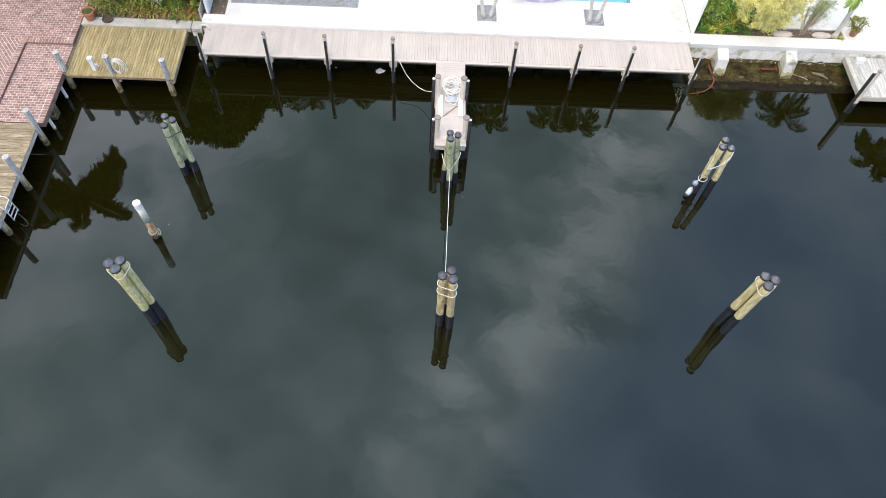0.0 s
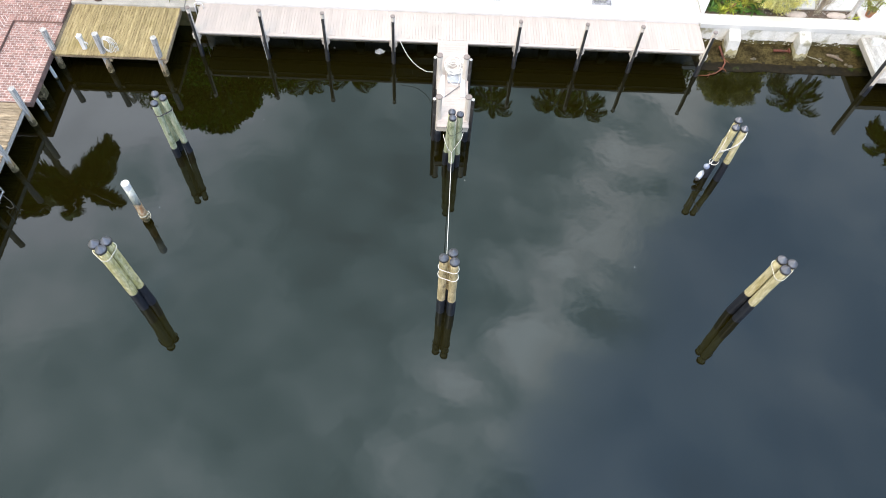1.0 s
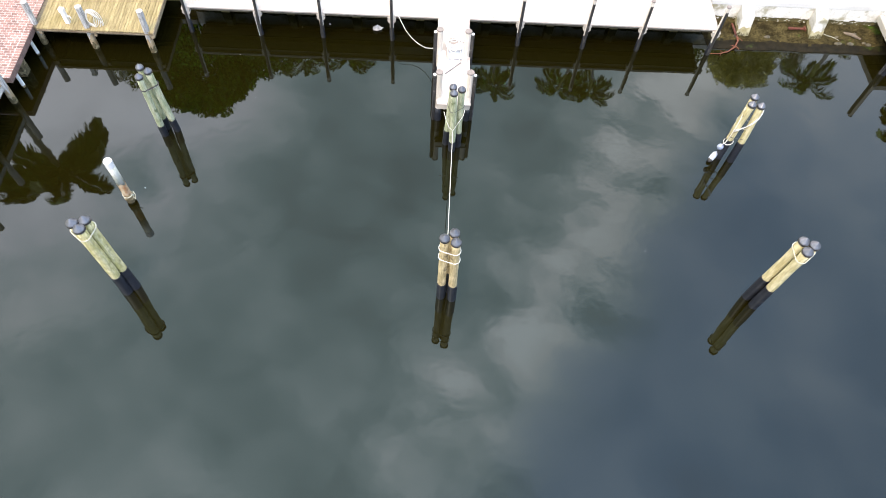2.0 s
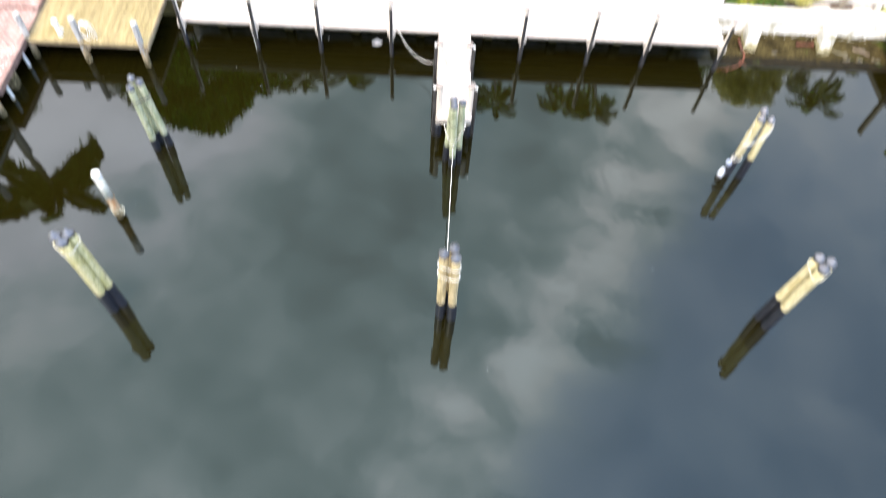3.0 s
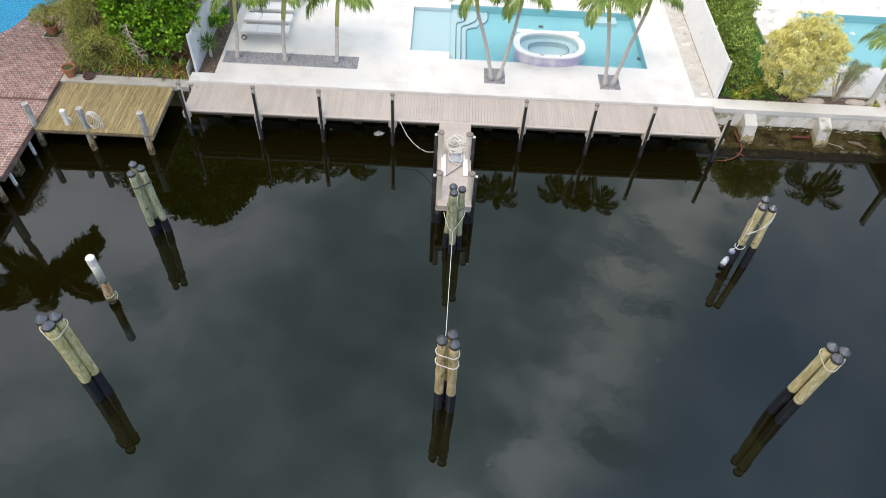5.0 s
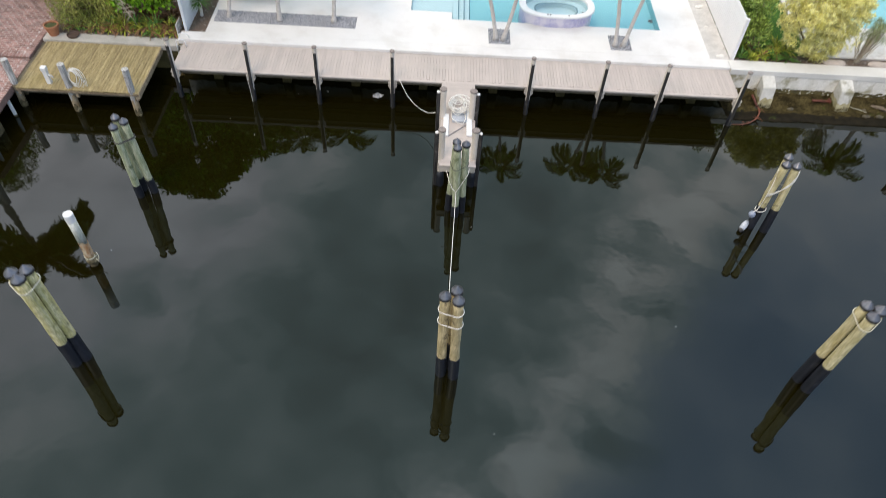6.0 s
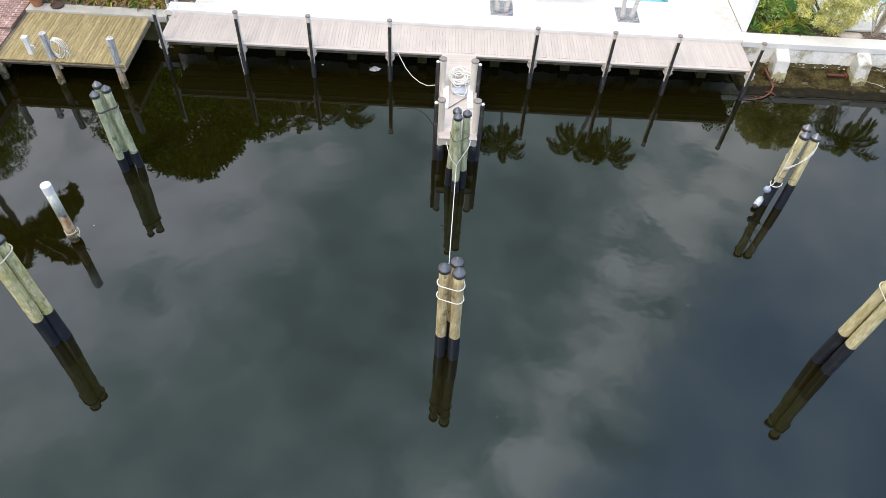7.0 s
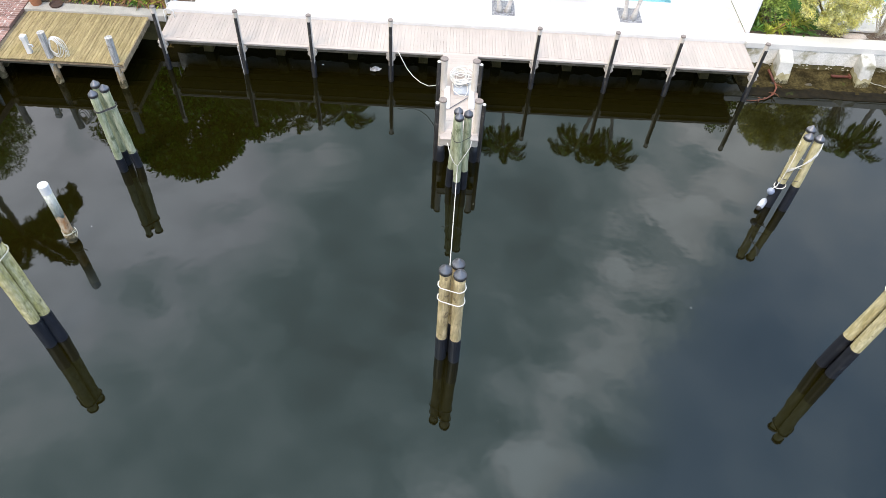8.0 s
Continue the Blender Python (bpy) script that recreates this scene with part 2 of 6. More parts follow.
WATER_BODY = (0.0072, 0.0051, 0.0006)
M = dict(
    water=canal_water(),
    bed=material("canal_bed", (0.05, 0.045, 0.03), (0.08, 0.07, 0.05), 0.5, 0.9),
    land=material("bare_land", (0.16, 0.15, 0.08), (0.10, 0.14, 0.05), 0.3, 0.95, stain=(0.2, 0.17, 0.12)),
    concrete=material("weathered_concrete", (0.70, 0.68, 0.63), (0.58, 0.56, 0.51), 1.6, 0.85, 0.2, fine=12.0, grain_range=(0.9, 1.07), stain=(0.26, 0.24, 0.16), stain_scale=1.7, stain_at=(0.52, 0.7)),
    cap_white=material("painted_concrete", (0.74, 0.72, 0.68), (0.66, 0.64, 0.60), 1.2, 0.8, 0.15, stain=(0.52, 0.48, 0.40), stain_scale=1.1, stain_at=(0.6, 0.8), grain_range=(0.92, 1.06)),
    cap_grey=material("grey_concrete", (0.50, 0.47, 0.42), (0.40, 0.38, 0.34), 2.0, 0.9, 0.3, stain=(0.22, 0.20, 0.16), stain_scale=2.5, stain_at=(0.62, 0.75)),
    algae=material("algae_concrete", (0.15, 0.12, 0.042), (0.055, 0.047, 0.016), 2.2, 0.9, 0.4, stain=(0.42, 0.38, 0.26), stain_scale=1.8, stain_at=(0.60, 0.70)),
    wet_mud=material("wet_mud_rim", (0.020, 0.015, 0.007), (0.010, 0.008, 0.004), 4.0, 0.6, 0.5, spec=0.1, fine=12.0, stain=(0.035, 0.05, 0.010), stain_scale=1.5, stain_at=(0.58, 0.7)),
    mud=material("muddy_ledge", (0.078, 0.060, 0.024), (0.024, 0.018, 0.008), 3.2, 0.95, 0.7, (0.9, 1.15, 1), spec=0.06, fine=15.0, grain_range=(0.5, 1.45), stain=(0.045, 0.085, 0.010), stain_scale=0.9, stain_at=(0.60, 0.70), bump_size=0.04),
    wall_stain=material("mossy_whitewash", (0.86, 0.83, 0.77), (0.72, 0.69, 0.61), 2.5, 0.9, 0.12, (1, 1, 0.5), stain=(0.38, 0.34, 0.22), stain_scale=1.5, stain_at=(0.50, 0.66)),
    stain_and_shade=material("stained_and_shaded_concrete", (0.52, 0.47, 0.30), (0.30, 0.25, 0.12), 3.0, 0.9, 0.3),
    rock=material("shore_rock", (0.13, 0.105, 0.065), (0.05, 0.045, 0.03), 5, 0.85, 0.5),
    deck=material("composite_deck", (0.505, 0.435, 0.395), (0.46, 0.398, 0.363), 1.2, 0.75, 0.15, (4, 1, 1), spread=0.05, stain=(0.43, 0.38, 0.345), stain_scale=0.5, stain_at=(0.5, 0.75), grain_range=(0.9, 1.07)),
    deck_edge=material("deck_fascia", (0.54, 0.49, 0.43), (0.44, 0.40, 0.35), 2.0, 0.8, 0.15, stain=(0.36, 0.34, 0.27), stain_scale=2.0, stain_at=(0.6, 0.8), grain_range=(0.92, 1.06)),
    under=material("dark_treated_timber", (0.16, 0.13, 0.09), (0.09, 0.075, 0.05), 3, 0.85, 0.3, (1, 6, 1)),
    dockwood=material("algae_stained_boards", (0.415, 0.325, 0.165), (0.265, 0.20, 0.09), 2.2, 0.85, 0.35, (7, 0.8, 1), spread=0.17, stain=(0.23, 0.18, 0.06), stain_scale=0.7, stain_at=(0.54, 0.75), fine=9.0, grain_range=(0.72, 1.2)),
    dockwood_x=material("weathered_boards", (0.37, 0.29, 0.195), (0.21, 0.155, 0.095), 2.2, 0.85, 0.35, (0.8, 7, 1), spread=0.25, fine=9.0, grain_range=(0.55, 1.35)),
    dockgrey=material("grey_boards", (0.56, 0.53, 0.49), (0.40, 0.38, 0.35), 2.2, 0.85, 0.3, (7, 0.8, 1), spread=0.15, fine=9.0, grain_range=(0.65, 1.25)),
    pile_tan=material("tan_pile_wood", (0.58, 0.47, 0.27), (0.36, 0.285, 0.145), 3.0, 0.85, 0.6, (3, 3, 0.6), stain=(0.17, 0.13, 0.07), stain_scale=4.0, stain_at=(0.58, 0.70), fine=9.0, grain_range=(0.72, 1.2)),
    pile_cream=material("cream_pile_wood", (0.62, 0.55, 0.34), (0.42, 0.36, 0.175), 3.0, 0.85, 0.6, (3, 3, 0.6), stain=(0.22, 0.18, 0.09), stain_scale=4.5, stain_at=(0.60, 0.72), fine=9.0, grain_range=(0.74, 1.18)),
    pile_olive=material("mossy_pile_wood", (0.40, 0.365, 0.14), (0.62, 0.565, 0.34), 4.0, 0.9, 0.6, (3, 3, 0.6), stain=(0.15, 0.14, 0.06), stain_scale=4.0, stain_at=(0.54, 0.70), fine=10.0, grain_range=(0.68, 1.24)),
    pile_green=material("green_pile_wood", (0.28, 0.32, 0.19), (0.46, 0.47, 0.33), 3.5, 0.9, 0.6, (3, 3, 0.5), stain=(0.14, 0.17, 0.08), stain_scale=3.5, stain_at=(0.54, 0.70), fine=10.0, grain_range=(0.68, 1.24)),
    pile_grey=material("bleached_pile_wood", (0.60, 0.59, 0.57), (0.34, 0.33, 0.32), 3.0, 0.85, 0.6, (6, 6, 0.4), stain=(0.20, 0.17, 0.14), stain_scale=3.5, stain_at=(0.56, 0.70), fine=7.0, grain_range=(0.5, 1.3)),
    pile_stain=material("rust_stained_pile", (0.46, 0.37, 0.25), (0.30, 0.19, 0.085), 6, 0.9, 0.4, (1, 1, 0.5), stain=(0.15, 0.10, 0.05), stain_scale=5.0, stain_at=(0.55, 0.68)),
    pile_foot=material("barnacled_wood", (0.20, 0.155, 0.08), (0.06, 0.05, 0.024), 7, 0.95, 0.8, stain=(0.42, 0.34, 0.20), stain_scale=6.0, stain_at=(0.52, 0.64), bump_size=0.03),
    post_pale=material("pale_wrapped_post", (0.74, 0.665, 0.59), (0.58, 0.52, 0.45), 2.5, 0.6, 0.1, (1, 1, 0.5), grain_range=(0.92, 1.06)),
    post_cap=material("brown_post_cap", (0.26, 0.215, 0.195), (0.19, 0.16, 0.145), 8, 0.7, 0.2),
    sleeve=material("black_pile_sleeve", (0.012, 0.0135, 0.019), (0.020, 0.022, 0.029), 4, 0.4, 0.2, stain=(0.045, 0.046, 0.05), stain_scale=3.0, stain_at=(0.6, 0.75)),
    bumper=material("black_rubber_strip", (0.02, 0.0195, 0.02), (0.045, 0.042, 0.04), 5, 0.6, 0.2, (3, 3, 0.8), stain=(0.12, 0.11, 0.10), stain_scale=5.0, stain_at=(0.56, 0.7)),
    cone=material("dark_grey_cone_cap", (0.17, 0.178, 0.20), (0.11, 0.116, 0.135), 5, 0.33, 0.06, grain_range=(0.85, 1.12), metal=0.55),
    rope=material("white_rope", (0.82, 0.80, 0.76), (0.70, 0.67, 0.61), 12, 0.9, 0.4, fine=120),
    rope_worn=material("greyed_rope", (0.60, 0.58, 0.48), (0.46, 0.44, 0.34), 12, 0.9, 0.4, fine=120),
    rope_dark=material("dark_rope", (0.05, 0.05, 0.05), (0.09, 0.085, 0.075), 12, 0.9, 0.4, fine=120),
    white=material("white_plastic", (0.80, 0.80, 0.80), (0.74, 0.74, 0.73), 3, 0.4, 0.05, grain_range=(0.96, 1.03)),
    white_worn=material("worn_white_sleeve", (0.72, 0.72, 0.66), (0.52, 0.54, 0.44), 4, 0.6, 0.2, (2, 2, 0.6), stain=(0.26, 0.33, 0.27), stain_scale=4.0, stain_at=(0.50, 0.62), grain_range=(0.65, 1.25), fine=12.0),
    rust=material("rusty_band", (0.42, 0.19, 0.07), (0.58, 0.50, 0.36), 4, 0.85, 0.4, (2, 2, 0.8), stain=(0.22, 0.12, 0.05), stain_scale=5.0, stain_at=(0.52, 0.66)),
    fender=material("scuffed_white_fender", (0.50, 0.53, 0.58), (0.30, 0.33, 0.38), 4, 0.45, 0.1),
    fender_blue=material("blue_grey_buoy", (0.16, 0.20, 0.32), (0.30, 0.34, 0.42), 5, 0.4, 0.1),
    patio=material("white_limestone_paving", (0.72, 0.705, 0.685), (0.67, 0.655, 0.635), 0.9, 0.7, 0.1, stain=(0.615, 0.59, 0.56), stain_scale=0.9, stain_at=(0.5, 0.75), grain_range=(0.96, 1.03)),
    patio_old=material("cream_paving", (0.78, 0.75, 0.72), (0.70, 0.67, 0.64), 1.6, 0.8, 0.2, stain=(0.50, 0.46, 0.42), stain_scale=1.8, stain_at=(0.55, 0.75), grain_range=(0.92, 1.06)),
    sand=material("pale_sand_strip", (0.60, 0.58, 0.55), (0.47, 0.455, 0.435), 2.5, 0.95, 0.4, stain=(0.34, 0.32, 0.295), stain_scale=1.4, stain_at=(0.58, 0.72)),
    mulch=material("brown_mulch", (0.19, 0.135, 0.10), (0.075, 0.056, 0.042), 9, 0.95, 0.9, stain=(0.38, 0.33, 0.29), stain_scale=9.0, stain_at=(0.55, 0.66), bump_size=0.05),
    gravel=material("grey_gravel_bed", (0.30, 0.31, 0.34), (0.20, 0.205, 0.225), 30, 0.9, 0.6),
    pebble=material("grey_pebbles", (0.42, 0.43, 0.46), (0.27, 0.275, 0.295), 30, 0.8, 0.2, islands=0.35),
    pool_floor=material("aqua_pool_plaster", (0.27, 0.56, 0.61), (0.245, 0.53, 0.59), 1.0, 0.7, 0.05, grain_range=(0.96, 1.03)),
    pool_step=material("pale_pool_plaster", (0.53, 0.645, 0.685), (0.50, 0.615, 0.66), 1.0, 0.7, 0.05, grain_range=(0.96, 1.03)),
    pool_blue=material("blue_pool_plaster", (0.0, 0.40, 0.60), (0.0, 0.46, 0.66), 0.8, 0.7, 0.05),
    pool_trim=material("blue_grey_tile_line", (0.10, 0.22, 0.28), (0.08, 0.18, 0.24), 5, 0.4, 0.05),
    coping=material("white_coping", (0.78, 0.775, 0.77), (0.74, 0.735, 0.73), 2, 0.6, 0.05, grain_range=(0.96, 1.03)),
    spa_tile=material("lavender_glass_mosaic", (0.50, 0.47, 0.62), (0.33, 0.33, 0.56), 14, 0.3, 0.15, stain=(0.66, 0.62, 0.70), stain_scale=1.2, stain_at=(0.40, 0.6)),
    clear=pool_water("pool_water", (0.91, 0.985, 0.99)),
    clear_blue=pool_water("blue_pool_water", (0.27, 0.83, 0.95)),
    fence=material("white_vinyl_slat", (0.85, 0.85, 0.86), (0.81, 0.81, 0.825), 1.5, 0.5, 0.03, grain_range=(0.96, 1.03)),
    # white slats again, with the left fence's shade put into the colour
    fence_shade=material("shade_blue_slat", (0.66, 0.71, 0.75), (0.60, 0.65, 0.70), 1.5, 0.5, 0.03, grain_range=(0.92, 1.06)),
    cushion=material("white_sling_fabric", (0.80, 0.80, 0.80), (0.76, 0.76, 0.77), 2.5, 0.85, 0.15, grain_range=(0.92, 1.06)),
    alu=material("white_aluminium", (0.70, 0.70, 0.71), (0.62, 0.62, 0.64), 3, 0.4, 0.03, grain_range=(0.92, 1.06)),
    tyre=material("grey_wheel", (0.10, 0.10, 0.11), (0.16, 0.16, 0.17), 5, 0.6, 0.05),
    brick=material("red_paver_brick", (0.355, 0.195, 0.163), (0.235, 0.135, 0.118), 3.0, 0.9, 0.5, spread=0.26, stain=(0.42, 0.31, 0.28), stain_scale=2.2, stain_at=(0.55, 0.8)),
    brick_far=material("red_paver_brick_field", (0.355, 0.195, 0.163), (0.235, 0.135, 0.118), 3.0, 0.9, 0.5, islands=0.26, stain=(0.42, 0.31, 0.28), stain_scale=2.2, stain_at=(0.55, 0.8)),
    slab_side=material("red_brown_slab_edge", (0.30, 0.18, 0.15), (0.17, 0.11, 0.092), 4, 0.9, 0.3),
    red_twig=material("red_brown_twig", (0.24, 0.075, 0.04), (0.13, 0.05, 0.03), 6, 0.7, 0.2),
    mortar=material("pale_pink_mortar", (0.62, 0.54, 0.51), (0.46, 0.39, 0.36), 3, 0.95, 0.4, stain=(0.62, 0.55, 0.53), stain_scale=2.0, stain_at=(0.55, 0.7)),
    terracotta=material("terracotta", (0.48, 0.20, 0.10), (0.36, 0.15, 0.08), 5, 0.85, 0.2, stain=(0.50, 0.36, 0.28), stain_scale=6.0, stain_at=(0.6, 0.75)),
    saucer=material("brown_clay", (0.10, 0.06, 0.045), (0.07, 0.045, 0.035), 6, 0.8, 0.2),
    soil=material("potting_soil", (0.05, 0.06, 0.02), (0.08, 0.09, 0.03), 9, 0.95, 0.6),
    red=material("red_plastic_pipe", (0.15, 0.04, 0.024), (0.09, 0.028, 0.016), 5, 0.6, 0.2),
    trunk=material("palm_trunk_grey", (0.62, 0.58, 0.55), (0.48, 0.45, 0.42), 4, 0.9, 0.4, (1, 1, 5)),
    shaft=material("palm_crownshaft", (0.42, 0.46, 0.13), (0.55, 0.55, 0.24), 3, 0.6, 0.1, (1, 1, 0.6)),
    frond=material("palm_leaflet", (0.27, 0.37, 0.07), (0.13, 0.235, 0.03), 2.0, 0.5, 0.0, islands=0.4, translucent=0.04),
    rachis=material("palm_stem", (0.20, 0.25, 0.05), (0.16, 0.20, 0.04), 2, 0.85),
    clusia=material("glossy_green_leaf", (0.23, 0.45, 0.028), (0.075, 0.20, 0.012), 1.6, 0.45, 0.0, islands=0.6, translucent=0.02, spec=0.3),
    olive=material("olive_fine_leaf", (0.46, 0.45, 0.11), (0.17, 0.21, 0.042), 1.0, 0.7, 0.0, islands=0.45, translucent=0.06),
    hedge=material("hedge_leaf", (0.33, 0.43, 0.09), (0.14, 0.235, 0.04), 1.2, 0.55, 0.0, islands=0.5, translucent=0.06),
    # olive-brown blotches put the shade of the bush's crevices into the leaf colour
    croton=material("variegated_yellow_leaf", (0.95, 0.91, 0.50), (0.74, 0.69, 0.20), 3.0, 0.6, 0.0, islands=0.32, translucent=0.10, stain=(0.50, 0.44, 0.13), stain_scale=3.2, stain_at=(0.54, 0.68)),
    brom=material("yellow_green_strap_leaf", (0.50, 0.50, 0.08), (0.24, 0.32, 0.04), 3.0, 0.5, 0.0, islands=0.4, translucent=0.2),
    strap=material("green_strap_leaf", (0.08, 0.20, 0.03), (0.12, 0.26, 0.05), 3.0, 0.5, 0.0, islands=0.4, translucent=0.2),
    dead=material("dry_brown_leaf", (0.26, 0.13, 0.06), (0.16, 0.08, 0.04), 3.0, 0.8, 0.0, islands=0.4),
    reed=material("pale_dry_reed", (0.52, 0.46, 0.36), (0.40, 0.34, 0.26), 3.0, 0.8, 0.0, islands=0.25),
    reed_tip=material("reed_tuft", (0.38, 0.42, 0.20), (0.28, 0.33, 0.14), 3.0, 0.8, 0.0, islands=0.35),
    wood=material("shrub_branch", (0.22, 0.17, 0.12), (0.14, 0.10, 0.07), 6, 0.9, 0.4),
    lawn=material("lawn_soil", (0.07, 0.17, 0.03), (0.05, 0.13, 0.02), 4, 0.95, 0.5),
    grass=material("grass_blade", (0.10, 0.30, 0.035), (0.07, 0.22, 0.025), 3, 0.7, 0.0, islands=0.4, translucent=0.2),
    stone=material("pale_garden_stone", (0.58, 0.50, 0.44), (0.46, 0.39, 0.34), 3, 0.9, 0.4),
    steel=material("steel", (0.60, 0.60, 0.60), (0.5, 0.5, 0.5), 4, 0.3, 0.02, metal=0.9),
    paper=material("crumpled_white_plastic", (0.72, 0.74, 0.76), (0.62, 0.64, 0.67), 5, 0.6, 0.1),
)


# ---- mesh helpers ----
def thing(name, at, label, category, group="", kind=""):
    ob = new(name)
    ob.location = at
    ob.empty_display_size = 0.2
    return tagged(ob, label, category, group, kind)


def sheet(points, mat, name, parent=None, label=""):
    """One level face that looks up."""
    me = bpy.data.meshes.new(name)
    n = len(points)
    area = sum(points[i][0] * points[(i + 1) % n][1] - points[(i + 1) % n][0] * points[i][1] for i in range(n))
    me.from_pydata([tuple(q) for q in points], [], [list(range(n)) if area > 0 else list(range(n))[::-1]])
    me.materials.append(mat)
    ob = new(name, me)
    ob.parent = parent
    return tagged(ob, label) if label else ob


def finish(name, bm, mat, smooth=False):
    me = bpy.data.meshes.new(name)
    bmesh.ops.recalc_face_normals(bm, faces=bm.faces)
    bm.to_mesh(me)
    bm.free()
    me.materials.append(mat)
    if smooth:
        me.polygons.foreach_set("use_smooth", [True] * len(me.polygons))
    return me


def part(name, bm, mat, parent=None, label="", smooth=False):
    ob = new(name, finish(name, bm, mat, smooth) if isinstance(bm, bmesh.types.BMesh) else bm)
    ob.parent = parent
    return tagged(ob, label) if label else ob


def box(bm, x0, x1, y0, y1, z0, z1, bevel=0.0):
    vs = [bm.verts.new((x, y, z)) for x in (x0, x1) for y in (y0, y1) for z in (z0, z1)]
    fs = [bm.faces.new([vs[i] for i in f]) for f in ((0, 1, 3, 2), (4, 6, 7, 5), (0, 4, 5, 1), (2, 3, 7, 6), (0, 2, 6, 4), (1, 5, 7, 3))]
    if bevel:
        bmesh.ops.bevel(bm, geom=list({e for f in fs for e in f.edges}), offset=bevel, segments=2, affect="EDGES", profile=0.7)
    return bm


def boxed(*a, **k):
    return box(bmesh.new(), *a, **k)


def tube(bm, pts, radii, seg=10, caps=True):
    """A round bar along points; radii is one number or one a point."""
    pts = [Vector(p) for p in pts]
    if isinstance(radii, (int, float)):
        radii = [radii] * len(pts)
    rings, side = [], None
    for i, p in enumerate(pts):
        d = (pts[min(i + 1, len(pts) - 1)] - pts[max(i - 1, 0)]).normalized()
        if side is None:
            side = d.cross(Vector((0, 0, 1)) if abs(d.z) < 0.9 else Vector((0, 1, 0))).normalized()
        side = (side - d * side.dot(d)).normalized()
        other = d.cross(side)
        rings.append([bm.verts.new(p + (side * math.cos(k * math.tau / seg) + other * math.sin(k * math.tau / seg)) * radii[i]) for k in range(seg)])
    for a, b in zip(rings, rings[1:]):
        for k in range(seg):
            bm.faces.new((a[k], a[(k + 1) % seg], b[(k + 1) % seg], b[k]))
    if caps:
        bm.faces.new(rings[0][::-1])
        bm.faces.new(rings[-1])
    return bm


def tubed(pts, radii, seg=10, caps=True):
    return tube(bmesh.new(), pts, radii, seg, caps)


def lathe(profile, seg=24, at=(0, 0, 0), sx=1.0, sy=1.0):
    """Turn (radius, height) pairs round the upright through at."""
    bm = bmesh.new()
    rings = []
    for r, z in profile:
        if r < 1e-5:
            rings.append([bm.verts.new((at[0], at[1], at[2] + z))])
        else:
            rings.append([bm.verts.new((at[0] + r * sx * math.cos(k * math.tau / seg), at[1] + r * sy * math.sin(k * math.tau / seg), at[2] + z)) for k in range(seg)])
    for a, b in zip(rings, rings[1:]):
        for k in range(seg):
            q = (a[k % len(a)], a[(k + 1) % len(a)], b[(k + 1) % len(b)], b[k % len(b)])
            q = list(dict.fromkeys(q))
            if len(q) > 2:
                bm.faces.new(q)
    return bm


def slab(xs, ys, holes, z0, z1):
    """A level slab over a grid of breaks, with rectangular holes that go through."""
    xs, ys = sorted(set(xs)), sorted(set(ys))
    solid = {}
    for i in range(len(xs) - 1):
        for j in range(len(ys) - 1):
            cx, cy = (xs[i] + xs[i + 1]) / 2, (ys[j] + ys[j + 1]) / 2
            solid[i, j] = not any(a < cx < b and c < cy < d for a, b, c, d in holes)
    bm, seen = bmesh.new(), {}

    def v(i, j, z):
        k = (i, j, z)
        if k not in seen:
            seen[k] = bm.verts.new((xs[i], ys[j], z))
        return seen[k]

    for (i, j), on in solid.items():
        if not on:
            continue
        bm.faces.new((v(i, j, z1), v(i + 1, j, z1), v(i + 1, j + 1, z1), v(i, j + 1, z1)))
        for (di, dj), (a, b) in {(-1, 0): ((i, j), (i, j + 1)), (1, 0): ((i + 1, j), (i + 1, j + 1)), (0, -1): ((i, j), (i + 1, j)), (0, 1): ((i, j + 1), (i + 1, j + 1))}.items():
            if not solid.get((i + di, j + dj), False):
                bm.faces.new((v(*a, z1), v(*b, z1), v(*b, z0), v(*a, z0)))
    return bm


def blades(spec, name, mat, parent, label="", oval_leaf=False):
    """Leaf blades as one mesh: spec gives rows of (base, along, side, bend, n) arrays; each blade is folded along its midrib."""
    base, along, wide, drop = spec
    n = len(base)
    mid = base + along * 0.5 + drop * 0.25
    tip = base + along + drop
    fold = np.cross(along, wide)
    fold /= np.maximum(np.linalg.norm(fold, axis=1, keepdims=True), 1e-6)
    lift = fold * np.linalg.norm(wide, axis=1, keepdims=True) * 0.25
    if oval_leaf:
        near, far = base + along * 0.28 + drop * 0.1, base + along * 0.78 + drop * 0.55
        verts = np.stack([base, near - wide * 0.8, near + wide * 0.8, far - wide * 0.95, far + wide * 0.95, tip], 1).reshape(-1, 3)
        me = bpy.data.meshes.new(name)
        tri = np.array([(0, 2, 1), (1, 2, 4), (1, 4, 3), (3, 4, 5)])
        me.from_pydata(verts.tolist(), [], (np.arange(n)[:, None, None] * 6 + tri[None]).reshape(-1, 3).tolist())
        me.materials.append(mat)
        return part(name, me, mat, parent, label)
    verts = np.stack([base, mid - wide + lift, mid, mid + wide + lift, tip], 1).reshape(-1, 3)
    tri = np.array([(0, 1, 2), (0, 2, 3), (1, 4, 2), (2, 4, 3)])
    faces = (np.arange(n)[:, None, None] * 5 + tri[None]).reshape(-1, 3)
    me = bpy.data.meshes.new(name)
    me.from_pydata(verts.tolist(), [], faces.tolist())
    me.materials.append(mat)
    return part(name, me, mat, parent, label)


def unit(v):
    return v / np.maximum(np.linalg.norm(v, axis=1, keepdims=True), 1e-6)


